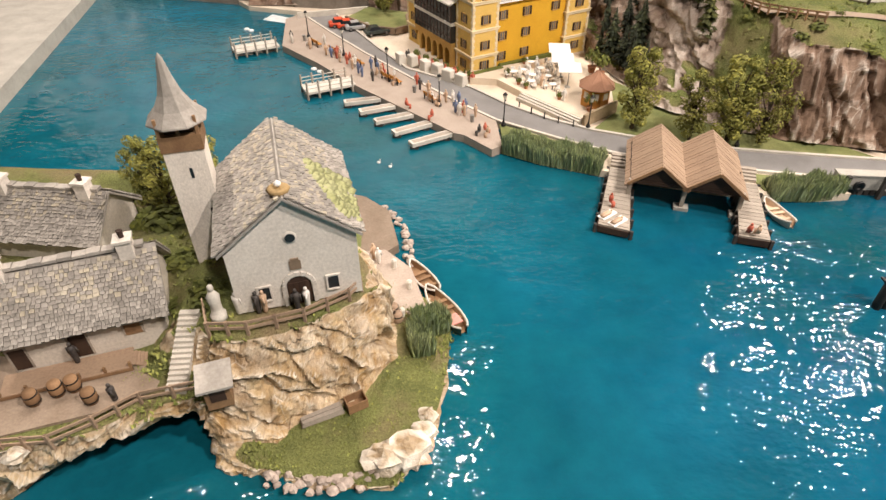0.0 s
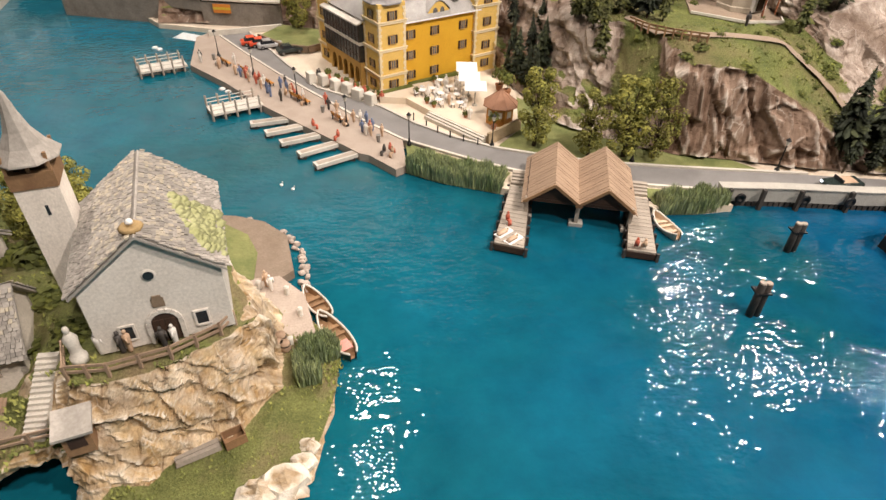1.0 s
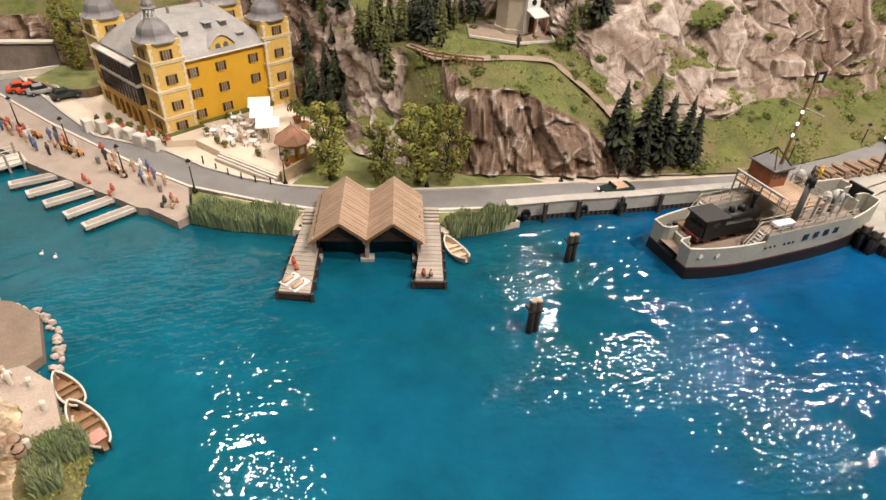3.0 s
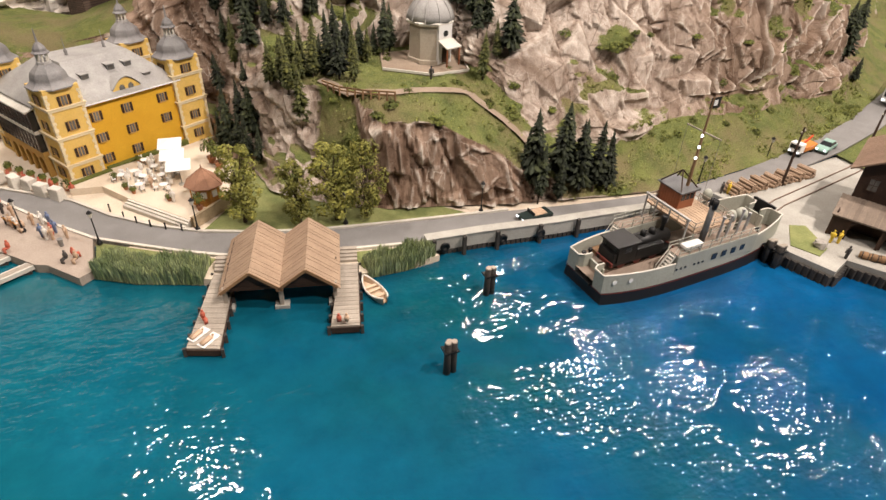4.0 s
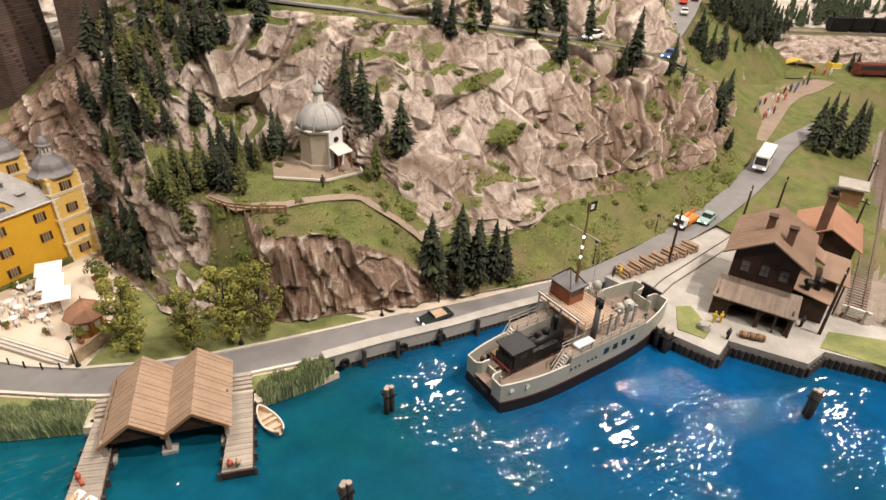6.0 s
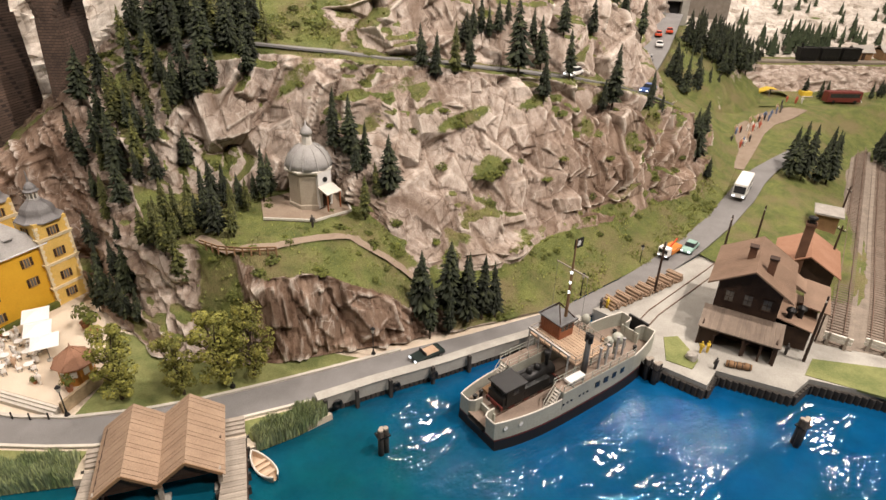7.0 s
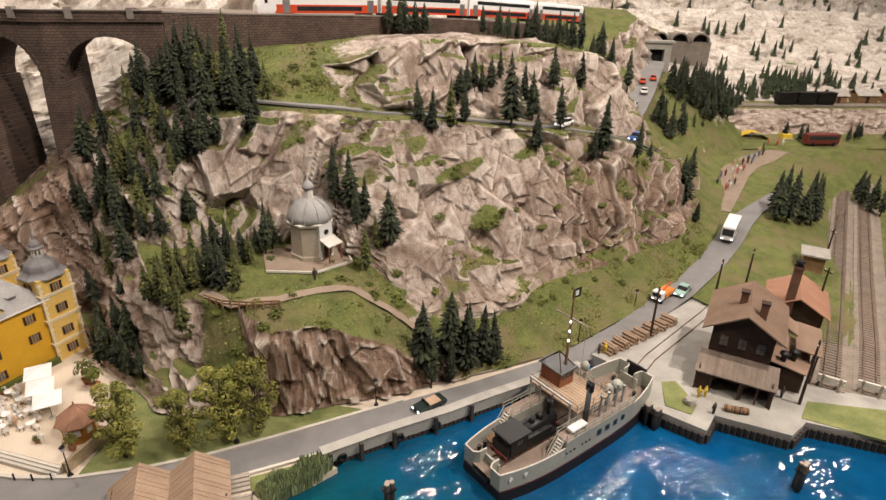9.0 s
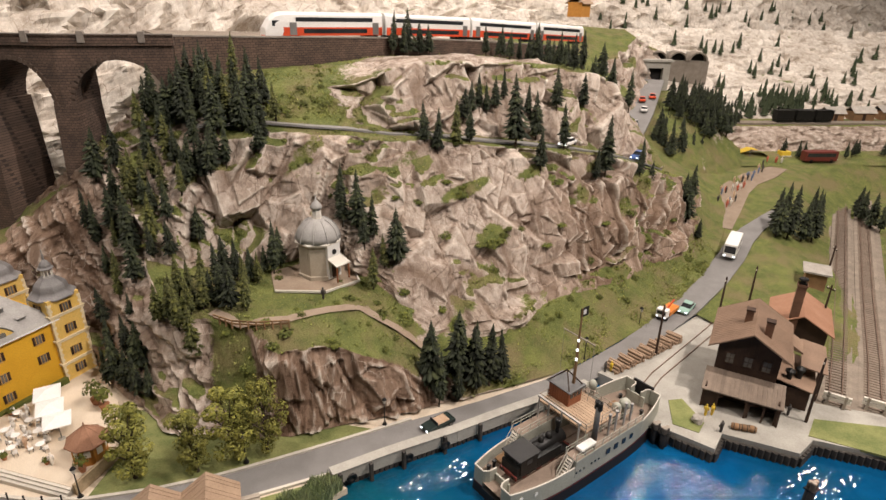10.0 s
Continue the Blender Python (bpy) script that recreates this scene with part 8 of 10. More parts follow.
SHRUBS = [shrub(k, 0.7 + 0.15 * k, "grass_bush") for k in range(3)]
sg = random.Random(12)
for x, y in [(65.4, 87.8), (74.3, 80.4), (78, 81.1), (61.9, 88.5), (92.8, 77), (72.6, 81.1), (80.4, 81.1), (76, 80.6), (68, 84), (105, 79.5), (98, 79), (88, 79.6), (40, 77.2), (44.5, 74.6), (31.5, 80.5), (35, 78.5), (50, 80), (58, 79.4), (63, 77), (118, 79.4), (115, 78.4), (84, 78.4), (70.5, 88), (57, 93.5), (52, 97), (90, 84), (102, 83)]:
    b = new("shrub", sg.choice(SHRUBS))
    b.matrix_basis = at(x, y, ground_at(x, y) - 0.1, sg.uniform(0, 360)) @ Matrix.Diagonal((sg.uniform(0.8, 1.5), sg.uniform(0.8, 1.5), sg.uniform(0.5, 0.9), 1))
    tagged(b, "low green shrub growing on a rock ledge", "shrub", "ledge shrubs")
for x, y, z, k in ((-26, 47.5, 6.2, 1.6), (-23.5, 47, 6.6, 1.5), (-19, 45, 7.6, 1.3), (-20.5, 38.6, 5.5, 1.2), (-18.6, 37.2, 6.2, 1.1), (-29, 49, 6, 1.7), (-16.6, 37.4, 8.0, 1.0), (-16.2, 36.3, 8.0, 1.0), (-19.6, 41.2, 7.2, 1.3)):
    b = new("shrub", sg.choice(SHRUBS))
    b.matrix_basis = at(x, y, z - 0.2, sg.uniform(0, 360)) @ Matrix.Diagonal((k * 1.3, k * 1.3, k * 0.8, 1))
    tagged(b, "dark green shrub behind the island houses", "shrub", "island shrubs")


def tufts(name, q, grown, box, count, seed, label):
    """Blades of static grass standing on the turf of a lofted sheet."""
    g = np.random.default_rng(seed)
    ok = (grown > 0.5) & (q[..., 0] > box[0]) & (q[..., 0] < box[1]) & (q[..., 1] > box[2]) & (q[..., 1] < box[3])
    spots = q[ok]
    pick = spots[g.integers(0, len(spots), count)] + np.stack([g.uniform(-0.3, 0.3, count), g.uniform(-0.3, 0.3, count), np.full(count, -0.12)], 1)
    clump = smooth_noise(pick, 2.2, 3.3)
    s = Shape()
    for p, c in zip(pick, clump):
        if c < -0.15:
            continue
        h = 0.16 + 0.28 * max(0, c) + 0.12 * g.random()
        for k in range(3):
            a = g.uniform(0, 6.28)
            dx, dy = math.cos(a), math.sin(a)
            s.add([(p[0] - dy * 0.14, p[1] + dx * 0.14, p[2]), (p[0] + dy * 0.14, p[1] - dx * 0.14, p[2]), (p[0] + dx * 0.22, p[1] + dy * 0.22, p[2] + h)], [(0, 1, 2)])
    return single(name, s, "tuft", label, "grass", kind="stuff")


tufts("grass", hill, TURF["mountain"], (26, 128, 64, 122), 15000, 5, "short yellow-green grass on the mountain's ledges")
tufts("island_grass", isle_q, TURF["island"], (-30, 0, 26, 60), 5000, 9, "short yellow-green grass on the island")
LEDGE = np.argwhere((TURF["mountain"] > 0.6) & (hill[..., 0] > 26) & (hill[..., 0] < 124) & (hill[..., 1] > 68) & (hill[..., 2] > 4))
for k in range(170):
    r_, c_ = LEDGE[sg.randrange(len(LEDGE))]
    x, y, z = hill[r_, c_]
    b = new("shrub", sg.choice(SHRUBS))
    e = sg.uniform(0.35, 0.95)
    b.matrix_basis = at(x, y, z - 0.12, sg.uniform(0, 360)) @ Matrix.Diagonal((e * 1.2, e * 1.2, e * sg.uniform(0.6, 1.1), 1))
    tagged(b, "low green shrub growing on a rock ledge", "shrub", "ledge shrubs")


def reed_bed(pts, depth, count, seed, label):
    """Upright reeds in ragged tufts along a shore line."""
    g = random.Random(seed)
    s = Shape()
    seg = [(Vector(a), Vector(b)) for a, b in zip(pts, pts[1:])]
    for k in range(count):
        a, b = g.choice(seg)
        p = a.lerp(b, g.random())
        n = Vector((-(b - a).y, (b - a).x)).normalized()
        p = p + n * (depth * g.random() ** 1.2 - 0.6)
        h = g.uniform(1.6, 2.4) * (1 + 0.25 * math.sin(p.x * 1.9) * math.cos(p.y * 2.3))
        an = g.uniform(0, 3.14)
        w = g.uniform(0.05, 0.11)
        lean = (g.uniform(-0.35, 0.35), g.uniform(-0.35, 0.35))
        dx, dy = math.cos(an) * w, math.sin(an) * w
        s.add([(p.x - dx, p.y - dy, 0.1), (p.x + dx, p.y + dy, 0.1), (p.x + dx + lean[0] * 0.4, p.y + dy + lean[1] * 0.4, h * 0.65), (p.x + lean[0], p.y + lean[1], h), (p.x - dx + lean[0] * 0.4, p.y - dy + lean[1] * 0.4, h * 0.65)], [(0, 1, 2, 3, 4)])
    return single("reed_bed", s, "reed", label, "reeds", kind="stuff")


reed_bed([(5.3, 70.4), (9.4, 68.0), (15.6, 65.7)], 3.0, 11000, 1, "dense green reeds along the shore")
reed_bed([(31.9, 61.1), (36, 61.1), (39.6, 61.7)], 2.4, 6000, 2, "dense green reeds along the shore")
reed_bed([(-0.9, 41.0), (-2.4, 42.6), (-3.2, 40.4), (-2.6, 38.2)], 1.6, 4500, 3, "green reeds beside the boat landing")
lawn = [(16, 74.3), (22.5, 71.9), (28.5, 70.4), (35.5, 69.3), (42.5, 68.4), (47, 68.2), (44, 71.2), (38, 73), (33, 76), (27, 80), (23.5, 87), (21, 90), (19.8, 79.3)]
single("lawn", Shape().prism(lawn, 0.6, 0.98), "meadow", "short green lawn beside the road", "lawn", kind="structure")
single("verge", Shape().prism([(5.0, 75.8), (8.4, 73.6), (13.4, 70.4), (17.0, 68.4), (15.6, 66.2), (9.4, 68.4), (5.2, 70.6)], 0.5, 0.93), "meadow", "green verge between road and reeds", "verge", kind="structure")
single("verge_east", Shape().prism([(31, 64.8), (38.6, 63.4), (39.4, 62.2), (36, 61.4), (31.6, 61.4)], 0.5, 0.93), "meadow", "green verge between road and reeds", "verge", kind="structure")
hedge = HEDGES.mesh("hedge", "grass_bush")
tagged(new("hedge", hedge), "clipped low green hedge along the hotel", "hedge")


def draped(pts, width, mat, name, label, cat, lift=0.06, n=8):
    """A strip that follows the hillside."""
    s = Shape()
    fine = []
    for a, b in zip(pts, pts[1:]):
        fine += [Vector(a).lerp(Vector(b), k / n) for k in range(n)]
    fine.append(Vector(pts[-1]))
    rows = []
    for i, p in enumerate(fine):
        d = (fine[min(i + 1, len(fine) - 1)] - fine[max(i - 1, 0)]).normalized()
        nrm = Vector((-d.y, d.x)) * width / 2
        z = sum(ground_at(p.x + a, p.y + b) for a, b in ((0, 0), (0.8, 0), (-0.8, 0), (0, 0.8), (0, -0.8))) / 5 + lift
        rows.append([(p.x - nrm.x, p.y - nrm.y, z - 0.12), (p.x, p.y, z + 0.04), (p.x + nrm.x, p.y + nrm.y, z - 0.12)])
    return single(name, s.sheet([r[::-1] for r in rows]), mat, label, cat, kind="structure")


draped([(33.6, 85.2), (36.0, 81.2), (41.0, 79.2), (46.5, 79.2), (51, 78.2), (55, 75.8), (58.5, 73.0), (61, 70.6)], 2.3, "path", "footpath", "brown earth path up to the chapel", "path")
court = [(41.6, 85.6), (47.5, 82.4), (53.4, 84.2), (54.0, 89), (50, 92), (43, 91.4)]
court_z = [min(14.45, ground_at(*p) + 0.25) for p in court]
single("chapel_court", Shape().prism(court, 12.5, court_z), "path", "brown earth court round the chapel", "court", kind="structure")
cb = thing("court_border", 0, 0, 0, 0, "pale timber edging round the chapel court", "edging", "", "structure")
for (a, za), (b, zb) in zip(zip(court[:3], court_z), zip(court[1:4], court_z[1:])):
    part("edging", Shape().beam((*a, za + 0.05), (*b, zb + 0.05), 0.22, 0.3), "white_worn", cb)
plank_fence("fence", [(33.0, 83.4, 13.3), (34.6, 80.9, 13.2), (37.0, 79.0, 13.2), (40.6, 77.5, 13.1)], (0.4, 0.8), "low brown rail fence along the chapel path", "brown_wood", 0.9, 1.1)


# ---- promenade, road and quay furniture ----
def street_lamp(x, y, z, rz=0, h=4.0):
    l = thing("street_lamp", x, y, z, rz, "dark iron street lamp with a glass lantern", "street lamp", "street lamps")
    part("base", Shape().lathe([(0.32, 0), (0.3, 0.25), (0.14, 0.5), (0.1, 0.9)], 8), "iron", l)
    part("post", Shape().lathe([(0.08, 0.8), (0.06, h - 0.7), (0.14, h - 0.62)], 7), "iron", l)
    ln = part("lantern", Shape().lathe([(0.14, h - 0.62), (0.27, h - 0.1), (0.27, h - 0.05)], 6), "lantern_glass", l)
    part("lantern_cap", Shape().lathe([(0.34, h - 0.06), (0.2, h + 0.12), (0.05, h + 0.28)], 6), "iron", ln)


for x, y in ((-24.9, 106.3), (-17.8, 98.3), (-10.2, 90.1), (-2.6, 80.6), (5.4, 75.2), (15.6, 74.7), (32.0, 70.6), (48.6, 67.9), (80.8, 65.0), (95.3, 66.9), (-3.0, 99)):
    street_lamp(x, y, 1.05)


def bench(x, y, z, rz):
    b = thing("bench", x, y, z, rz, "red-brown park bench on the promenade", "bench", "benches")
    for k in range(3):
        part("seat_slat", Shape().box(-1.1, -0.3 + k * 0.2, 0.45, 1.1, -0.14 + k * 0.2, 0.52), "orange_wood", b)
    for k in range(2):
        part("back_slat", Shape().box(-1.1, 0.32 + k * 0.06, 0.65 + k * 0.25, 1.1, 0.38 + k * 0.06, 0.82 + k * 0.25), "orange_wood", b)
    for sx in (-0.85, 0.85):
        part("leg_frame", Shape().box(sx - 0.05, -0.28, 0, sx + 0.05, -0.2, 0.45).box(sx - 0.05, 0.26, 0, sx + 0.05, 0.42, 1.1).box(sx - 0.05, -0.28, 0.38, sx + 0.05, 0.3, 0.45), "iron", b)


bench_a = None
for x, y in ((-22.8, 102.6), (-14.9, 94.6), (-8.9, 88.0), (-3.8, 82.4), (-10.2, 89.2), (-19.4, 99.4)):
    bench(x, y, 1.0, -50 + 180)


def bin_(x, y):
    b = thing("litter_bin", x, y, 1.0, 0, "small grey litter bin on the promenade", "bin", "litter bins")
    part("drum", Shape().lathe([(0.22, 0.05), (0.28, 0.85), (0.3, 0.9), (0.24, 0.9)], 9), "steel", b)
    part("foot", Shape().lathe([(0.2, 0), (0.15, 0.06)], 9), "iron", b)


for x, y in ((-6.1, 84.9), (-25.3, 104.9), (1.6, 76.2)):
    bin_(x, y)


def figurine(x, y, z, rz, mat, sit=False, lie=False, h=1.75):
    """A plain painted model figure, one mesh."""
    s = Shape()
    if lie:
        s.box(-0.22, -0.85, 0.05, 0.22, 0.35, 0.28).lathe([(0.05, -0.13), (0.14, 0), (0.05, 0.14)], 7, turn(0, 0.55, 0.2))
    elif sit:
        s.lathe([(0.2, 0.45), (0.24, 0.8), (0.2, 1.05), (0.08, 1.12)], 8).lathe([(0.06, 1.1), (0.13, 1.2), (0.12, 1.32), (0.04, 1.38)], 7).box(-0.18, -0.55, 0.4, 0.18, 0.05, 0.56).box(-0.17, -0.6, 0, 0.17, -0.45, 0.5)
    else:
        s.lathe([(0.13, 0), (0.16, 0.1), (0.2, h * 0.46), (0.22, h * 0.62), (0.24, h * 0.76), (0.08, h * 0.83)], 8).lathe([(0.06, h * 0.83), (0.125, h * 0.9), (0.11, h * 0.97), (0.03, h)], 7)
        s.beam((-0.26, 0, h * 0.76), (-0.3, -0.08, h * 0.46), 0.1, 0.1).beam((0.26, 0, h * 0.76), (0.3, -0.08, h * 0.46), 0.1, 0.1)
    ob = part("figurine", s, mat, None, "", True)
    ob.matrix_basis = at(x, y, z, rz)
    words = {"fig_red": "red", "fig_white": "white", "fig_dark": "dark", "fig_tan": "tan", "fig_yellow": "yellow", "fig_blue": "blue"}
    return tagged(ob, "small %s painted model figure%s" % (words[mat], " seated" if sit else (" lying down" if lie else " standing")), "figurine", "model figures")


fg = random.Random(9)
PROMENADERS = random.Random(31)
TINTS = ["fig_red", "fig_white", "fig_dark", "fig_tan", "fig_tan", "fig_blue"]
for x, y in [(-27.3, 104.6), (-27.0, 103.6), (-18.7, 97.0), (-18.0, 95.6), (-16.8, 94.9), (-15.7, 92.9), (-13.9, 90.1), (-11.9, 92.0), (-0.5, 78.8), (0.0, 78.0), (0.5, 78.7), (-20.6, 98.6), (-19.6, 97.6), (-14.6, 91.4), (-12.2, 88.6), (-9.2, 88.9), (-23.6, 101.0)]:
    figurine(x, y, 1.0, fg.uniform(0, 360), fg.choice(TINTS))
for x, y in [(2.4, 72.9), (3.4, 72.5), (3.1, 73.3), (-6.8, 80.0), (-3.4, 76.9), (-8.9, 87.5), (-3.6, 82.1)]:
    figurine(x, y, 1.0, fg.uniform(0, 360), fg.choice(TINTS), True)
for k in range(26):
    f = PROMENADERS.random()
    x, y = -24 + 25 * f, 102.5 - 25.5 * f
    figurine(x + PROMENADERS.uniform(-0.6, 2.4), y + PROMENADERS.uniform(-0.6, 1.6), 1.0, PROMENADERS.uniform(0, 360), PROMENADERS.choice(TINTS), k % 3 == 0)
figurine(15.1, 58.2, 1.02, 20, "fig_red", True)
figurine(26.9, 53.4, 1.02, 160, "fig_red", True)
figurine(27.6, 53.2, 1.02, 170, "fig_tan", True)
for x, y in ((14.5, 56.4), (15.3, 55.3)):
    tw_ = single("towel", Shape().box(-0.45, -1.0, 0, 0.45, 1.0, 0.06), "white", "white towel spread on the landing stage", "towel", at(x, y, 1.03, -50))
    figurine(x, y, 1.09, -50, "fig_tan", False, True)


def cafe_set(x, y, z, rz):
    t = thing("cafe_table", x, y, z, rz, "small white round cafe table", "table", "cafe tables")
    part("top", Shape().lathe([(0.5, 0.7), (0.52, 0.74), (0.5, 0.77)], 10), "white", t)
    part("leg", Shape().lathe([(0.25, 0), (0.06, 0.08), (0.05, 0.7)], 7), "steel", t)
    for k in range(3):
        a = rz + 120 * k
        c = thing("cafe_chair", x + 0.95 * math.cos(math.radians(a)), y + 0.95 * math.sin(math.radians(a)), z, a - 90, "white slatted cafe chair", "chair", "cafe chairs")
        part("seat", Shape().box(-0.24, -0.24, 0.44, 0.24, 0.24, 0.5), "white", c)
        part("backrest", Shape().box(-0.24, 0.2, 0.5, 0.24, 0.26, 0.95), "white", c)
        for lx in (-0.2, 0.2):
            for ly in (-0.2, 0.2):
                part("leg", Shape().box(lx - 0.03, ly - 0.03, 0, lx + 0.03, ly + 0.03, 0.44), "steel", c)


for x, y in [(8.9, 89.6), (10.2, 92.6), (10.0, 87.8), (11.4, 90.2), (12.4, 84.6), (9.6, 85.6), (12.2, 87.4), (13.2, 92.6), (7.4, 88.9)]:
    cafe_set(x, y, 1.75, fg.uniform(0, 120))
    figurine(x + 0.9, y + 0.4, 1.75, fg.uniform(0, 360), fg.choice(["fig_white", "fig_tan"]), True)
for x, y in [(11.0, 85.6), (13.4, 80.9), (8.2, 87.6), (12.8, 89.2), (10.8, 91.2)]:
    figurine(x, y, 1.75, fg.uniform(0, 360), fg.choice(["fig_white", "fig_tan"]))


def pot_plant(x, y, z, k, tree=False):
    p = thing("potted_plant", x, y, z, 0, "small potted plant in a terracotta pot", "plant", "potted plants")
    part("pot", Shape().lathe([(0.25 * k, 0), (0.36 * k, 0.5 * k), (0.4 * k, 0.52 * k), (0.32 * k, 0.5 * k)], 9), "terracotta", p)
    me = sg.choice(SHRUBS)
    put("foliage", me, p, at(0, 0, (1.2 if tree else 0.6) * k) @ Matrix.Diagonal((0.7 * k, 0.7 * k, 0.9 * k, 1)))
    if tree:
        part("stem", Shape().lathe([(0.06, 0.4 * k), (0.05, 1.4 * k)], 6), "bark", p)


for x, y in ((8.0, 86.0), (8.9, 84.7), (12.9, 81.4), (6.6, 89.0), (9.4, 93.6)):
    pot_plant(x, y, 1.75, 0.85)
pot_plant(16.2, 78.0, 1.75, 1.1, True)
pot_plant(18.6, 90.6, 1.75, 1.7, True)
pot_plant(19.4, 88.6, 1.75, 1.7, True)
for x, y in ((6.1, 82.6), (7.7, 80.2), (9.1, 78.6), (10.6, 77.2), (12.2, 76.1), (13.9, 75.2)):
    bl = thing("bollard", x, y, 0.85, 0, "short dark iron bollard at the kerb", "bollard", "kerb bollards")
    part("post", Shape().lathe([(0.12, 0), (0.09, 0.2), (0.08, 0.85), (0.12, 0.95), (0.05, 1.08)], 8), "iron", bl)


def covered_stall(x, y, rz, k=1.0):
    c = thing("covered_table", x, y, 0.95, rz, "table set under a draped white cloth by the hotel", "covered table", "covered tables")
    g = random.Random(int(x * 10 + 900))
    s = Shape()
    ring = [(1.0, 0.7), (1.0, -0.7), (-1.0, -0.7), (-1.0, 0.7)]
    v, f = [], []
    for z, sc in ((0.05, 1.12), (0.8, 1.02), (1.5, 1.0), (1.62, 0.93)):
        v += [(x_ * sc * k + g.uniform(-0.06, 0.06), y_ * sc * k + g.uniform(-0.06, 0.06), z) for x_, y_ in ring]
    for r in range(3):
        f += [(r * 4 + i, r * 4 + (i + 1) % 4, (r + 1) * 4 + (i + 1) % 4, (r + 1) * 4 + i)[::-1] for i in range(4)]
    f.append((15, 14, 13, 12))
    part("cloth", s.add(v, f), "white_worn", c, "", False, 0.12)


for x, y in ((-8.8, 95.4), (-7.0, 94.6), (-5.0, 92.6), (-3.2, 91.2), (-1.6, 89.2), (0.2, 87.6)):
    covered_stall(x, y, -50 + 12 * math.sin(x * 3), 0.78)
for k in range(12):
    f = k / 11
    figurine(-8.4 + 9.8 * f + fg.uniform(-0.4, 0.4), 97.2 - 9.0 * f + fg.uniform(-0.4, 0.6), 0.85, fg.uniform(0, 360), fg.choice(["fig_red", "fig_tan", "fig_red", "fig_dark"]), k % 2 == 0)
for k in range(6):
    f = k / 5
    pot_plant(-6.6 + 7.6 * f, 98.0 - 8.0 * f, 0.85, 1.0)


def car(name, x, y, z, rz, mat, label, L=4.3, W=1.75, H=1.4, open_top=False):
    c = thing(name, x, y, z, rz, label, "car", "vehicles")
    w = W / 2
    side = [(-L / 2, 0.3), (-L / 2, 0.8), (-L * 0.42, 0.9), (L * 0.14, 0.92), (L * 0.46, 0.78), (L / 2, 0.55), (L / 2, 0.3)]
    n = len(side)
    v = [(a, -w, b) for a, b in side] + [(a, w, b) for a, b in side]
    part("body", Shape().add(v, [list(range(n))[::-1], list(range(n, 2 * n))] + [(i, (i + 1) % n, n + (i + 1) % n, n + i) for i in range(n)]), mat, c, "", False, 0.12)
    if open_top:
        part("seat_well", Shape().box(-L * 0.3, -w * 0.8, 0.88, L * 0.12, w * 0.8, 0.96), "fig_tan", c, "cream open seats")
        part("windscreen", Shape().box(L * 0.13, -w * 0.85, 0.9, L * 0.16, w * 0.85, 1.3), "glass", c)
    else:
        cab = [(-L * 0.36, 0.88), (-L * 0.26, H), (L * 0.02, H), (L * 0.18, 0.9)]
        v = [(a, -w * 0.9 * (1 if b < 1 else 0.85), b) for a, b in cab] + [(a, w * 0.9 * (1 if b < 1 else 0.85), b) for a, b in cab]
        gl = part("greenhouse", Shape().add(v, [(3, 2, 1, 0), (4, 5, 6, 7), (0, 1, 5, 4), (1, 2, 6, 5), (2, 3, 7, 6)]), "glass", c)
        part("roof_panel", Shape().box(-L * 0.27, -w * 0.78, H - 0.02, L * 0.03, w * 0.78, H + 0.04), mat, gl)
    wheel = Shape().lathe([(0.31, -0.1), (0.31, 0.1)], 12, turn(0, 0, 0, 0, 90)).mesh("wheel", "iron")
    rim_m = Shape().lathe([(0.18, -0.115), (0.18, 0.115)], 10, turn(0, 0, 0, 0, 90)).mesh("rim", "steel")
    for sx in (-L * 0.31, L * 0.31):
        for sy in (-w + 0.05, w - 0.05):
            wl = put("wheel", wheel, c, at(sx, sy, 0.31))
            put("rim", rim_m, wl, at(0, 0, 0))
    for sy in (-w * 0.65, w * 0.65):
        part("headlight", Shape().box(L / 2 - 0.06, sy - 0.16, 0.52, L / 2 + 0.03, sy + 0.16, 0.7), "headlight", c)
    return c


car("parked_car", -20.4, 112.2, 1.0, 18, "red", "red parked car beside the road")
car("parked_car", -17.4, 110.6, 1.0, 20, "silver", "silver-grey parked car beside the road")
car("parked_car", -18.9, 111.5, 1.0, 18, "red", "red parked car beside the road")
car("parked_car", -13.8, 108.2, 1.0, 25, "car_dark", "dark parked car beside the hotel garden")
car("open_car", 54.2, 64.2, 1.03, 185, "car_dark", "dark green open-topped car with cream seats", 4.4, 1.8, 1.4, True)
car("car", 105.4, 65.4, 2.45, 198, "car_teal", "pale green car with lit headlights")
car("car", 96.0, 88.0, 27.4, 200, "white", "small white car on the mountain road")
car("car", 112.0, 85.2, 23.7, 200, "car_blue", "blue car on the mountain road")
car("car", 150.0, 117.6, 20.9, 40, "silver", "silver car on the far mountain road")
car("car", 158, 121.6, 23.2, 40, "white", "white car on the far mountain road")
car("car", 163, 126.6, 24.8, 40, "red", "red car on the far mountain road")
car("car", 167, 126.4, 25.4, 40, "red", "red car on the far mountain road")


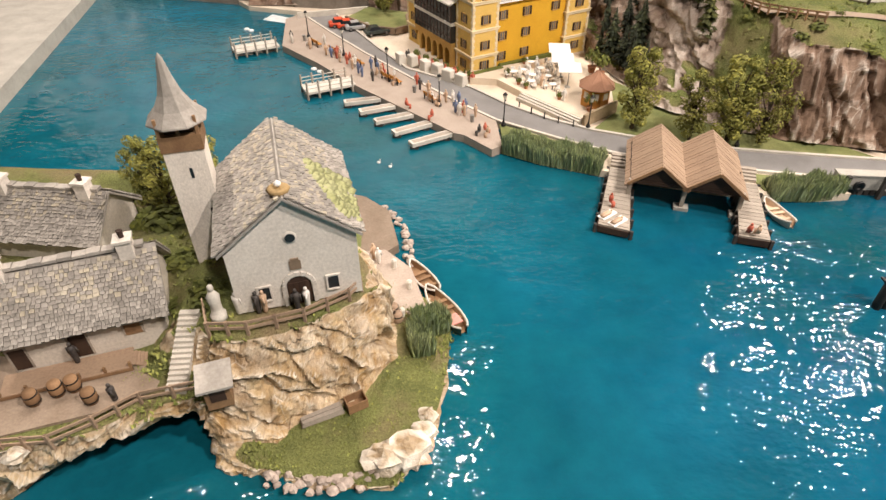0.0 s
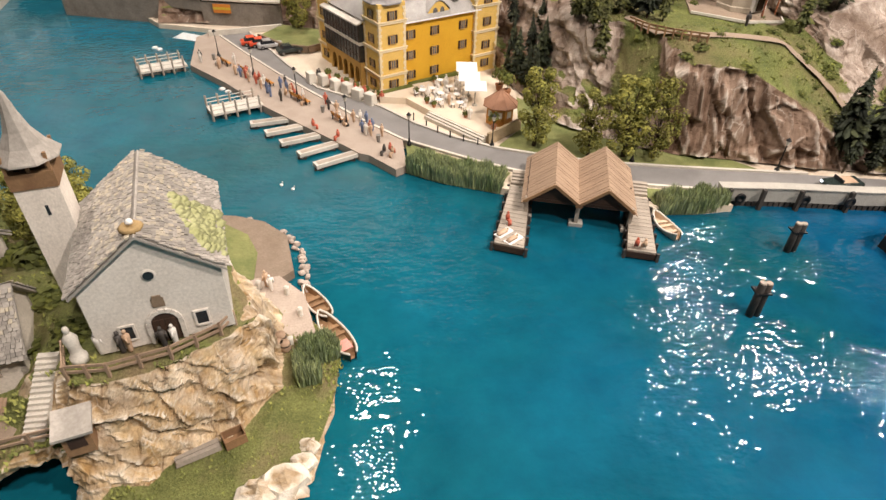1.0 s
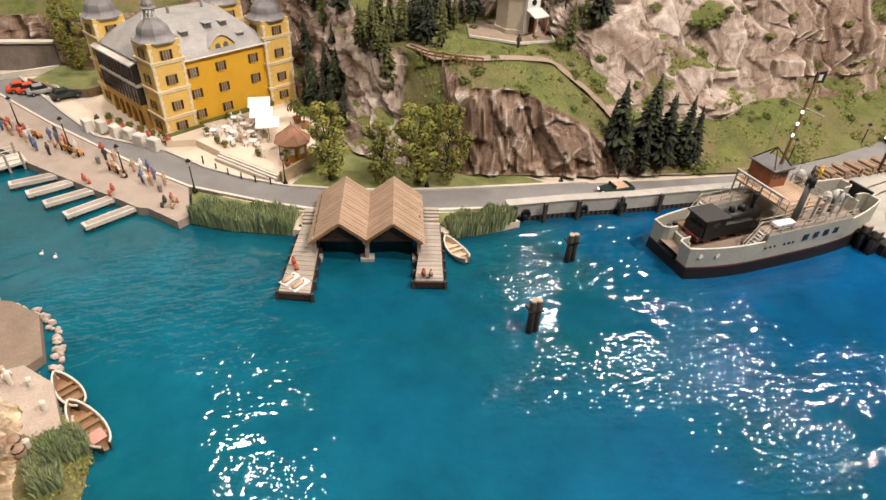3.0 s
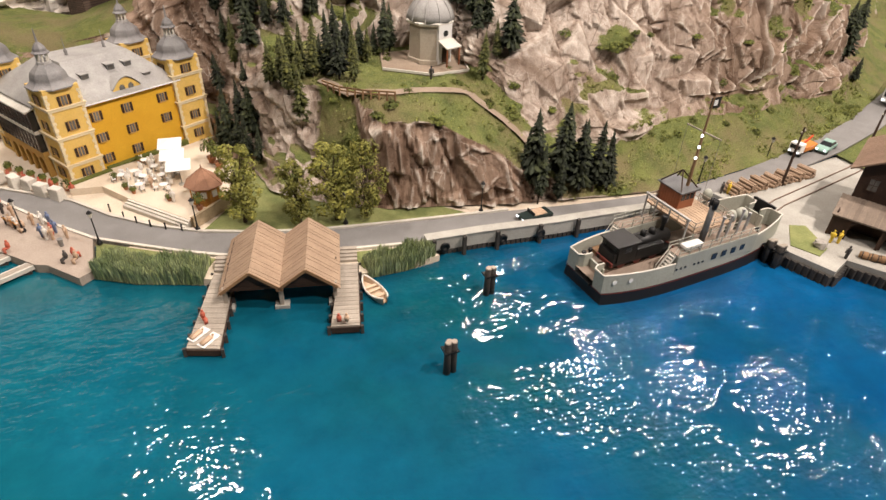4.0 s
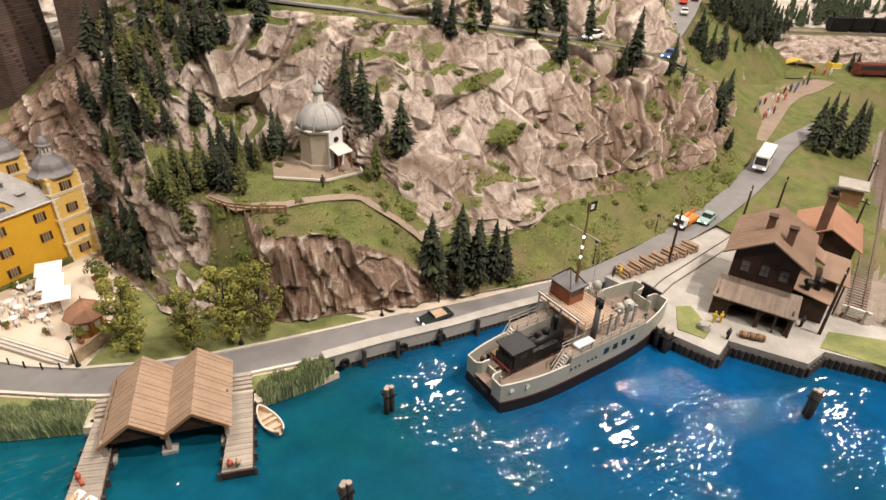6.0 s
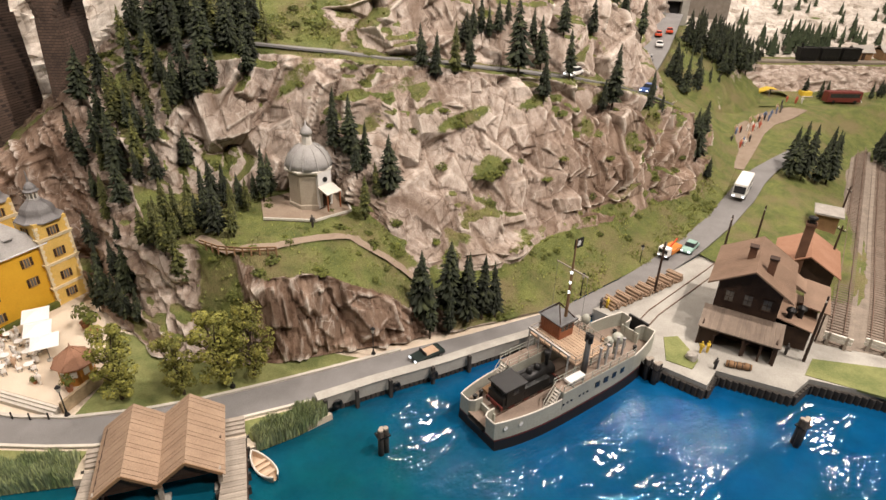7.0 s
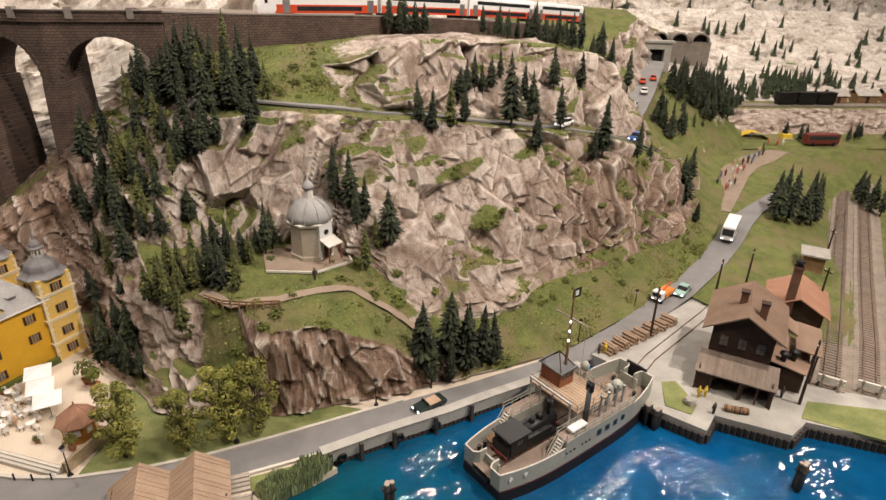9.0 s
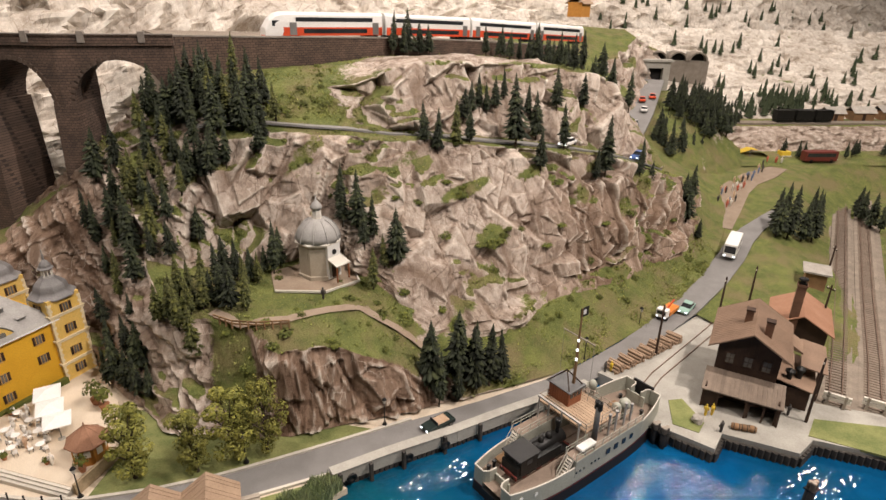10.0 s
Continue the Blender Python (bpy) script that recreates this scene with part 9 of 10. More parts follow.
def bus(x, y, z, rz, L, mat, label, name="bus"):
    b = thing(name, x, y, z, rz, label, "bus", "vehicles")
    part("body", Shape().box(-L / 2, -1.2, 0.35, L / 2, 1.2, 3.1), mat, b, "", False, 0.2)
    for sy in (-1.22, 1.18):
        part("window_band", Shape().box(-L / 2 + 0.6, sy, 1.6, L / 2 - 0.8, sy + 0.04, 2.6), "glass", b)
    part("windscreen", Shape().box(L / 2 - 0.02, -1.0, 1.3, L / 2 + 0.03, 1.0, 2.7), "glass", b)
    for sy in (-0.85, 0.85):
        part("headlight", Shape().box(L / 2 - 0.02, sy - 0.2, 0.6, L / 2 + 0.05, sy + 0.2, 0.85), "headlight", b)
    wheel = Shape().lathe([(0.48, -0.14), (0.48, 0.14)], 12, turn(0, 0, 0, 0, 90)).mesh("wheel", "iron")
    for sx in (-L * 0.3, L * 0.32):
        for sy in (-1.1, 1.1):
            put("wheel", wheel, b, at(sx, sy, 0.48))


bus(129.8, 73.2, 5.05, 25 + 180, 8.6, "white", "white coach with lit headlights on the road")
bus(146, 115.4, 19.2, 40, 6.5, "white", "white delivery van on the far road", "delivery_van")


def lorry(x, y, z, rz):
    t = thing("lorry", x, y, z, rz, "orange-red lorry with a loading crane", "lorry", "vehicles")
    t.matrix_basis = at(x, y, z, rz) @ Matrix.Diagonal((0.72, 0.78, 0.78, 1))
    part("chassis", Shape().box(-3.4, -1.0, 0.5, 3.2, 1.0, 0.8), "iron", t)
    part("cab", Shape().box(1.4, -1.15, 0.7, 3.2, 1.15, 2.6), "white", t, "white and red cab", False, 0.12)
    part("cab_glass", Shape().box(3.18, -0.95, 1.5, 3.24, 0.95, 2.3), "glass", t)
    part("load_bed", Shape().box(-3.5, -1.2, 0.8, 1.2, 1.2, 1.7), "orange", t)
    part("crane_arm", Shape().beam((0.6, 0, 1.7), (-2.4, 0.2, 3.2), 0.25, 0.3), "red", t)
    wheel = Shape().lathe([(0.48, -0.15), (0.48, 0.15)], 12, turn(0, 0, 0, 0, 90)).mesh("wheel", "iron")
    for sx in (-2.2, 2.3):
        for sy in (-1.0, 1.0):
            put("wheel", wheel, t, at(sx, sy, 0.48))
    for sy in (-0.8, 0.8):
        part("headlight", Shape().box(3.18, sy - 0.18, 0.8, 3.26, sy + 0.18, 1.05), "headlight", t)


lorry(101.2, 66.2, 2.25, 192)

# quay wall with rubbing posts and tyres
qw = thing("wall_quay", 0, 0, 0, 0, "grey concrete quay wall over dark timber sheeting", "quay", "", "structure")
for a, b in zip(QUAY, QUAY[1:]):
    n = Vector((b[1] - a[1], a[0] - b[0])).normalized()
    part("wall", Shape().prism([(a[0] + n.x * 0.35, a[1] + n.y * 0.35), (b[0] + n.x * 0.35, b[1] + n.y * 0.35), (b[0] - n.x * 0.7, b[1] - n.y * 0.7), (a[0] - n.x * 0.7, a[1] - n.y * 0.7)], 0.6, 2.2), "concrete", qw)
    part("coping", Shape().prism([(a[0] + n.x * 0.45, a[1] + n.y * 0.45), (b[0] + n.x * 0.45, b[1] + n.y * 0.45), (b[0] - n.x * 0.85, b[1] - n.y * 0.85), (a[0] - n.x * 0.85, a[1] - n.y * 0.85)], 2.2, 2.34), "concrete", qw)
    L_ = (Vector(b) - Vector(a)).length
    for k in range(int(L_ / 0.6)):
        p = Vector(a).lerp(Vector(b), (k + 0.5) / int(L_ / 0.6))
        part("sheet_pile", Shape().box(p.x - 0.25, p.y - 0.2 + n.y * 0.2, -1, p.x + 0.25, p.y + 0.2 + n.y * 0.2, 0.58), "quay_wood", qw)
for f in (0.02, 0.18, 0.36, 0.6, 0.82):
    p = Vector((39.4, 62.3)).lerp(Vector((62, 60.5)), f)
    part("rubbing_post", Shape().box(p.x - 0.18, p.y - 0.75, -1, p.x + 0.18, p.y - 0.3, 2.5), "quay_wood", qw)
for x, y in ((41.2, 62.3), (48.2, 61.7), (53.0, 61.2)):
    tyre = Shape().lathe([(0.28, -0.14), (0.5, -0.16), (0.6, -0.08), (0.6, 0.08), (0.5, 0.16), (0.28, 0.14), (0.24, 0.0)], 16, turn(x, y - 0.6, 1.3, 0, 90))
    single("tyre_fender", tyre, "iron", "black tyre hung on the quay as a fender", "tyre", group="tyre fenders", smooth=True)
for a, b in zip(PIER[2:], PIER[3:]):
    n = Vector((b[1] - a[1], a[0] - b[0])).normalized() * -0.12
    L_ = (Vector(b) - Vector(a)).length
    pw = thing("wall_pier", 0, 0, 0, 0, "dark timber facing of the station pier", "pier wall", "", "structure")
    for k in range(int(L_ / 0.7)):
        p = Vector(a).lerp(Vector(b), (k + 0.5) / int(L_ / 0.7)) - n
        part("timber", Shape().box(p.x - 0.3, p.y - 0.3, -1, p.x + 0.3, p.y + 0.3, 1.25), "quay_wood", pw)

# ---- railway in the yard ----
def track(pts, name, label, bed=True, z0=1.95):
    t = thing(name, 0, 0, 0, 0, label, "railway track", "", "structure")
    s = Shape()
    for a, b in zip(pts, pts[1:]):
        a, b = Vector(a), Vector(b)
        d = (b - a).normalized()
        n = Vector((-d.y, d.x, 0)).normalized()
        if bed:
            q = [a - n * 1.9, b - n * 1.9, b + n * 1.9, a + n * 1.9]
            part("ballast", Shape().prism([(v.x, v.y) for v in q], [v.z - 0.8 for v in q], [v.z + 0.12 for v in q]), "ballast", t)
        for sd in (-0.75, 0.75):
            part("rail", Shape().beam(a + n * sd + Vector((0, 0, 0.36 if bed else 0.05)), b + n * sd + Vector((0, 0, 0.36 if bed else 0.05)), 0.12, 0.16), "rail_rust", t)
        if bed:
            m_ = int((b - a).length / 0.75)
            for k in range(m_):
                p = a.lerp(b, (k + 0.5) / m_)
                s.beam(p - n * 1.25 + Vector((0, 0, 0.17)), p + n * 1.25 + Vector((0, 0, 0.17)), 0.28, 0.18)
    if bed:
        tagged(part("sleeper_bed", s, "grey_brown_roof", t), kind="stuff")


single("railway_bed", ribbon([(105.6, 32.8), (118, 38.2), (146, 51.2), (208, 80)], [(99, 40.6), (111, 46.6), (138, 60), (203, 91)], [1.94, 1.94, 2.05, 4.4], [1.94, 1.94, 2.05, 4.4], 0.8), "ballast", "wide brown gravel bed between the station tracks", "track bed", kind="structure")
track([(100.6, 38.9, 1.87), (112.2, 44.0, 1.87), (125, 49.8, 1.95), (138.1, 55.8, 2.1), (172, 71.6, 3.3), (205, 87, 4.6)], "track_main", "rusty railway track on brown ballast")
track([(103.9, 35.4, 1.87), (117, 41.1, 1.87), (130, 47.2, 1.95), (142.6, 53.1, 2.1), (176, 68.6, 3.3), (208, 83, 4.6)], "track_loop", "rusty railway track on brown ballast")
track([(80.6, 54.2, 1.93), (86, 56.0, 1.93), (94, 57.6, 1.93), (104, 59.6, 1.95), (118, 63.0, 2.2)], "track_spur", "tramway rails set in the yard paving", False)


def buffer_stop(x, y, rz):
    b = thing("buffer_stop", x, y, 1.9, rz, "weathered white wooden buffer stop", "buffer stop", "buffer stops")
    for z in (0.9, 1.5):
        part("beam", Shape().box(-0.2, -1.6, z, 0.15, 1.6, z + 0.4), "white_worn", b)
    for sy in (-1.0, 1.0):
        part("post", Shape().box(-0.15, sy - 0.15, 0, 0.15, sy + 0.15, 2.0), "grey_wood", b)
        part("strut", Shape().beam((-1.5, sy, 0.1), (0, sy, 1.6), 0.2, 0.2), "grey_wood", b)


buffer_stop(100.4, 38.8, 204)
buffer_stop(103.6, 35.3, 204)


def log_stack(x, y, z, rz, seed):
    g = random.Random(seed)
    t = thing("log_stack", x, y, z, rz, "small stack of cut timber logs on bearers", "log stack", "log stacks")
    for row in range(3):
        for k in range(4 - row):
            yy = -0.75 + k * 0.48 + row * 0.24
            part("log", Shape().rod((-1.1 + g.uniform(-0.2, 0.1), yy, 0.3 + row * 0.42), (1.1 + g.uniform(-0.1, 0.2), yy, 0.3 + row * 0.42), g.uniform(0.17, 0.24), 8), "wood", t)
    for sx in (-0.8, 0.8):
        part("bearer", Shape().box(sx - 0.1, -1.1, 0, sx + 0.1, 1.0, 0.12), "brown_wood", t)


for k in range(7):
    f = k / 6
    log_stack(82.0 + 14 * f, 60.2 + 0.6 * f, 1.9, 92 + 8 * f, k)


def pole(x, y, z, h, label="dark wooden line pole with a crossbar"):
    p = thing("line_pole", x, y, z, rng.uniform(0, 90), label, "pole", "line poles")
    part("mast", Shape().lathe([(0.2, -0.3), (0.17, h * 0.6), (0.12, h)], 7), "dark_wood", p)
    part("crossbar", Shape().box(-0.7, -0.08, h - 0.8, 0.7, 0.08, h - 0.62), "dark_wood", p)
    for sx in (-0.55, 0.55):
        part("insulator", Shape().lathe([(0.07, h - 0.62), (0.08, h - 0.4), (0.03, h - 0.36)], 6, turn(sx, 0)), "white_worn", p)


for x, y, z, h in ((90.3, 59.6, 1.9, 8.5), (106.2, 60.1, 2.0, 8.8), (115.9, 60.6, 2.2, 8.0), (94.0, 39.2, 1.9, 9.6), (120, 50.5, 1.9, 8.0), (138, 58.5, 2.0, 8.0)):
    pole(x, y, z, h)


def barrel(x, y, z, lying=False, mat="brown_wood", rz=0):
    b = thing("barrel", x, y, z, rz, "brown wooden barrel with iron hoops", "barrel", "barrels")
    m = turn(0, 0, 0.42, 0, 90) if lying else None
    part("stave_body", Shape().lathe([(0.36, -0.55 if lying else 0), (0.45, 0 if lying else 0.5), (0.36, 0.55 if lying else 1.05)], 12, m), mat, b, "", True)
    for q in (0.22, 0.78):
        z0 = (-0.55 + 1.1 * q) if lying else 1.05 * q
        part("hoop", Shape().lathe([(0.435, z0 - 0.04), (0.435, z0 + 0.04)], 12, m), "iron", b)


for x, y in ((85.0, 43.2), (86.2, 41.9), (85.6, 42.5)):
    barrel(x, y, 1.9, True, "brown_wood", 35)
for x, y in ((-8.8, 47.6), (-8.5, 46.6), (-8.2, 45.7)):
    barrel(x, y, 0.9)
for x, y in ((-5.9, 41.9), (-5.1, 41.6), (-4.6, 41.5), (-5.5, 42.4)):
    barrel(x, y, 0.85, False, "wood")
for x, y in ((-25.3, 30.3), (-24.2, 31.0), (-21.9, 30.5), (-23.4, 31.4)):
    barrel(x, y, 4.85, False, "brown_wood")
single("pier_lawn", Shape().prism([(79.0, 48.0), (82.6, 51.4), (84.4, 50.6), (82.6, 46.0), (80.4, 45.2)], 1.7, 2.0), "meadow", "small green patch on the pier", "lawn", kind="structure")
single("yard_lawn", Shape().prism([(91.5, 37.6), (95.4, 38.9), (104, 31), (112, 18), (106, 16), (97, 28.6)], 1.7, 1.99), "meadow", "green strip along the quay edge", "lawn", kind="structure")


def boulder(x, y, z, r, seed, mat="slate", label="grey boulder lying on the pier"):
    g = np.random.RandomState(seed)
    s = Shape()
    n, m = (7, 5) if r < 0.7 else (11, 8)
    rows = []
    k = g.uniform(0.6, 1.15, (m, n))
    for i in range(m):
        th = math.pi * (i + 0.02) / (m - 0.96)
        rows.append([(r * k[i][j % n] * math.sin(th) * math.cos(2 * math.pi * j / n), r * 0.85 * k[i][j % n] * math.sin(th) * math.sin(2 * math.pi * j / n), r * 0.7 * k[i][0] * -math.cos(th) + r * 0.4) for j in range(n + 1)])
    ob = single("boulder", s.sheet(rows), mat, label, "boulder", at(x, y, z))
    return ob


boulder(82.0, 46.6, 2.0, 1.0, 3)
bg = random.Random(44)
for k in range(34):
    f = k / 33
    x, y = -11.6 + 6.6 * f + bg.uniform(-0.3, 0.3), 28.4 - 0.5 * math.sin(f * 3.1) + bg.uniform(-0.4, 0.7)
    boulder(x, y, 0.1 + 0.3 * bg.random(), bg.uniform(0.26, 0.52), 50 + k, "pinkish_rock", "pinkish broken stone on the island shore")
for k in range(46):
    f = k / 45
    a, b = Vector((-11.5, 60.4)), Vector((-4.4, 48.6))
    p = a.lerp(b, f) + Vector((2.2 * math.sin(f * 3.1), 1.3 * math.sin(f * 3.1)))
    boulder(p.x + bg.uniform(-0.3, 0.3), p.y + bg.uniform(-0.3, 0.3), 0.1, bg.uniform(0.25, 0.5), 120 + k, "pinkish_rock", "broken stone along the landing")
boulder(-4.4, 29.6, 0.3, 1.5, 200, "isle", "large cream boulder on the island shore")
boulder(-2.9, 30.2, 0.3, 1.6, 201, "isle", "large cream boulder on the island shore")
boulder(-1.9, 33.2, 0.1, 0.8, 203, "isle", "cream boulder on the island shore")
boulder(-2.1, 31.7, 0.2, 1.0, 202, "isle", "cream boulder on the island shore")
boulder(-24.6, 26.9, 4.3, 0.7, 204, "isle", "cream boulder beside the terrace fence")

# island small things
pb = thing("upturned_boat", -8.8, 32.5, 1.05, 28, "old grey plank boat lying on the grass", "boat")
part("hull", Shape().add([(-1.5, -0.35, 0.05), (1.4, -0.45, 0.05), (1.4, 0.45, 0.05), (-1.5, 0.35, 0.05), (-1.4, -0.28, 0.4), (1.3, -0.36, 0.45), (1.3, 0.36, 0.45), (-1.4, 0.28, 0.4)], [(3, 2, 1, 0), (4, 5, 6, 7), (0, 1, 5, 4), (1, 2, 6, 5), (2, 3, 7, 6), (3, 0, 4, 7)]), "grey_wood", pb)
part("keel", Shape().box(-1.45, -0.05, 0.4, 1.35, 0.05, 0.5), "grey_wood", pb)
ct = thing("wooden_crate", -6.7, 33.4, 1.1, 30, "open brown wooden crate on the grass", "crate")
for a in ((-0.7, -0.5, 0, 0.7, -0.42, 0.8), (-0.7, 0.42, 0, 0.7, 0.5, 0.8), (-0.7, -0.42, 0, -0.62, 0.42, 0.8), (0.62, -0.42, 0, 0.7, 0.42, 0.8), (-0.62, -0.42, 0, 0.62, 0.42, 0.1)):
    part("board", Shape().box(*a), "brown_wood", ct)
for x, y in ((-8.0, 48.9), (-5.5, 48.1), (-4.0, 45.4), (-4.3, 42.1)):
    mp = thing("mooring_post", x, y, 0.8, 0, "pale stone mooring post on the landing", "post", "mooring posts")
    part("stone", Shape().lathe([(0.24, 0), (0.2, 0.8), (0.26, 0.9), (0.12, 1.05)], 9), "white_worn", mp)
figurine(-6.9, 48.6, 0.95, 40, "fig_white")
figurine(-7.4, 49.2, 0.95, 240, "fig_tan")
figurine(-20.6, 30.7, 4.55, 120, "fig_dark")
figurine(-24.0, 33.2, 5.25, 190, "fig_dark")
for x, y, c_ in ((-13.6, 35.0, "fig_white"), (-12.4, 35.1, "fig_dark"), (-12.0, 35.2, "fig_tan"), (-10.0, 35.4, "fig_dark"), (-9.4, 35.6, "fig_white")):
    figurine(x, y, 8.05, fg.uniform(0, 360), c_)
st_ = Shape().lathe([(0.5, 0), (0.5, 0.5), (0.36, 0.55), (0.34, 1.2), (0.42, 1.9), (0.2, 2.3), (0.1, 2.35)], 9).lathe([(0.1, 2.3), (0.2, 2.5), (0.16, 2.75), (0.05, 2.8)], 8)
single("statue", st_, "white_worn", "pale stone statue in the churchyard", "statue", at(-14.7, 34.5, 8.0), smooth=True)
for x, y in ((84.1, 46.9), (84.9, 46.5), (93.3, 41.2), (80.4, 60.6), (81.2, 60.2), (82.9, 43.9)):
    figurine(x, y, 1.9, fg.uniform(0, 360), fg.choice(["fig_yellow", "fig_yellow", "fig_dark"]))
figurine(46.4, 80.4, 14.0, 0, "fig_dark")

# far left: stone walls, culvert, garden
lw = thing("wall_culvert", 0, 0, 0, 0, "brown stone wall with a dark culvert arch", "wall", "", "structure")
s = Shape().prism([(-60, 132), (-38.5, 126.5), (-38.5, 127.6), (-60, 133)], -1, 5.2).prism([(-31.5, 123.6), (-17, 121.4), (-17, 122.4), (-31.5, 124.7)], -1, 4.8).prism([(-38.5, 126.5), (-31.5, 123.6), (-31.5, 124.7), (-38.5, 127.6)], 3.2, 5.2)
part("masonry", s, "stone_grey", lw)
part("coping", Shape().prism([(-60, 131.8), (-38.5, 126.3), (-31.5, 123.4), (-17, 121.2), (-17, 122.6), (-31.5, 124.9), (-38.5, 127.8), (-60, 133.2)], 5.2, 5.5), "kerb", lw)
# Black sheet behind the arch, painted in for the culvert's inner shade.
part("culvert_back", Shape().prism([(-39, 131), (-31, 128.4), (-31, 128.8), (-39, 131.4)], -1, 4), "iron", lw)
sg_ = thing("sign_board", -27.6, 122.6, 3.2, -8, "orange and yellow sign board on the wall", "sign")
part("panel", Shape().box(-1.6, -0.1, 0, 1.6, 0.05, 1.5), "orange", sg_)
part("stripe", Shape().box(-1.6, -0.14, 0.55, 1.6, -0.1, 1.0), "fig_yellow", sg_)
single("ramp_wall", Shape().beam((-29, 116.5, 1.4), (-17, 120.6, 1.4), 0.5, 1.0), "kerb", "low pale wall beside the river weir", "wall", kind="structure")
gw = Shape()
for a, b in zip([(-20.0, 114.6), (-15.1, 109.6), (-10.8, 108.2), (-8.6, 110)], [(-15.1, 109.6), (-10.8, 108.2), (-8.6, 110), (-9.5, 116)]):
    gw.beam((*a, 1.5), (*b, 1.5), 0.4, 1.1)
single("garden_wall", gw, "brown_stone", "low brown garden wall beside the hotel", "wall", kind="structure")
single("garden_lawn", Shape().prism([(-19.8, 115), (-15.1, 110), (-10.8, 108.6), (-8.8, 110.2), (-9.5, 118), (-17, 121)], 0.8, 1.7), "meadow", "small raised lawn beside the hotel", "lawn", kind="structure")
fs = thing("castle_block", -26, 136, 0, -8, "grey stone fortified building behind the river wall", "building")
part("wall", Shape().box(-8, 0, 0, 9, 8, 13), "stone_grey", fs)
part("cornice", Shape().box(-8.2, -0.2, 8.2, 9.2, 0.1, 8.7), "stone_grey", fs)
for k in range(4):
    part("window", Shape().box(-5 + k * 3.6, -0.06, 4.5, -4.2 + k * 3.6, 0.05, 6.2), "glass", fs)
single("river_foam", Shape().prism([(-36, 118.5), (-30.5, 116.2), (-29.6, 118.8), (-35, 121.6)], -0.3, 0.06), "foam", "white foaming river inflow", "foam", kind="structure")
for x, y in ((-37.4, 113.2), (-36.4, 112.4), (-22.0, 95.2), (-20.9, 94.2)):
    by = thing("mooring_buoy", x, y, 0, 0, "small white round mooring buoy afloat", "buoy", "mooring buoys")
    part("float", Shape().lathe([(0.3, -0.2), (0.5, 0.05), (0.42, 0.22), (0.1, 0.3)], 12), "white", by, "", True)
for x, y in ((-9.1, 67.6), (-7.7, 66.7)):
    sw = Shape().lathe([(0.05, -0.1), (0.22, 0.03), (0.18, 0.16), (0.04, 0.2)], 8).lathe([(0.05, 0.12), (0.04, 0.36), (0.07, 0.42), (0.02, 0.48)], 6, turn(0.18, 0, 0))
    single("model_swan", sw, "white", "small white model swan on the lake", "swan", at(x, y, 0, 30), group="model swans", smooth=True)

# ---- far valley ----
gl = thing("railway_gallery", 196, 141, 29, -38, "pale concrete railway gallery with three round arches", "gallery")
part("base", Shape().box(-10, 0, -6, 10, 6, 4.5), "stone_grey", gl)
for k in range(3):
    cx = -6.4 + k * 6.4
    seg = Shape()
    seg.add([(cx + r * math.cos(math.pi * i / 10), y, 4.5 + r * 0.95 * math.sin(math.pi * i / 10)) for i in range(11) for r, y in ((2.5, -0.6), (3.0, -0.6), (3.0, 5.5), (2.5, 5.5))],
            [(4 * i + j, 4 * i + (j + 1) % 4, 4 * i + 4 + (j + 1) % 4, 4 * i + 4 + j) for i in range(10) for j in range(4)])
    part("arch_ring", seg, "stone_grey", gl)
    # Flat black disc in each arch gives the bore's shade by colour.
    part("dark_bore", Shape().add([(cx + 2.5 * math.cos(math.pi * i / 10), 2.0, 4.5 + 2.4 * math.sin(math.pi * i / 10)) for i in range(11)], [list(range(11))]), "iron", gl)
    part("arch_roof", Shape().box(cx - 2.6, 5.0, 4.5, cx + 2.6, 5.8, 7.0), "concrete", gl)
tp = thing("tunnel_portal", 180, 136.6, 28.6, -38, "concrete road tunnel portal with a dark mouth", "tunnel")
part("frame", Shape().box(-4.2, 0, -3, -2.2, 3, 5.5).box(2.2, 0, -3, 4.2, 3, 5.5).box(-2.2, 0, 3.6, 2.2, 3, 5.5).box(-5, -0.6, 5.5, 5, 3, 6.1), "concrete", tp)
# Black panel across the portal; the tunnel's shade is put into its colour.
part("mouth", Shape().box(-2.2, 2.4, -3, 2.2, 2.6, 3.6), "iron", tp)
def on_terrace(d, along):
    return 188.9 + 0.477 * d + 0.879 * along, 95.3 + 0.879 * d - 0.477 * along


for k, a_ in enumerate((8.0, 14.2, 20.4)):
    x, y = on_terrace(18.5, a_)
    w_ = thing("steam_train", x, y, 18.5, -28.5, "small black steam train on the far terrace", "train", "far trains")
    part("body", Shape().box(-2.7, -1.3, 0.9, 2.7, 1.3, 3.4), "iron", w_, "", False, 0.1)
    part("underframe", Shape().box(-2.5, -1.1, 0.1, 2.5, 1.1, 0.9), "iron", w_)
    part("roof", Shape().box(-2.8, -1.4, 3.4, 2.8, 1.4, 3.6), "iron", w_)
    if k < 1:
        part("chimney", Shape().lathe([(0.3, 3.5), (0.3, 4.4), (0.45, 4.6)], 8, turn(-2, 0)), "iron", w_)
bed = [on_terrace(d, a_) for d, a_ in ((16.6, -8), (16.6, 130), (20.6, 130), (20.6, -8))]
single("far_track_bed", Shape().prism(bed, 17.4, 18.45), "ballast", "ballasted far railway line", "railway", kind="structure")
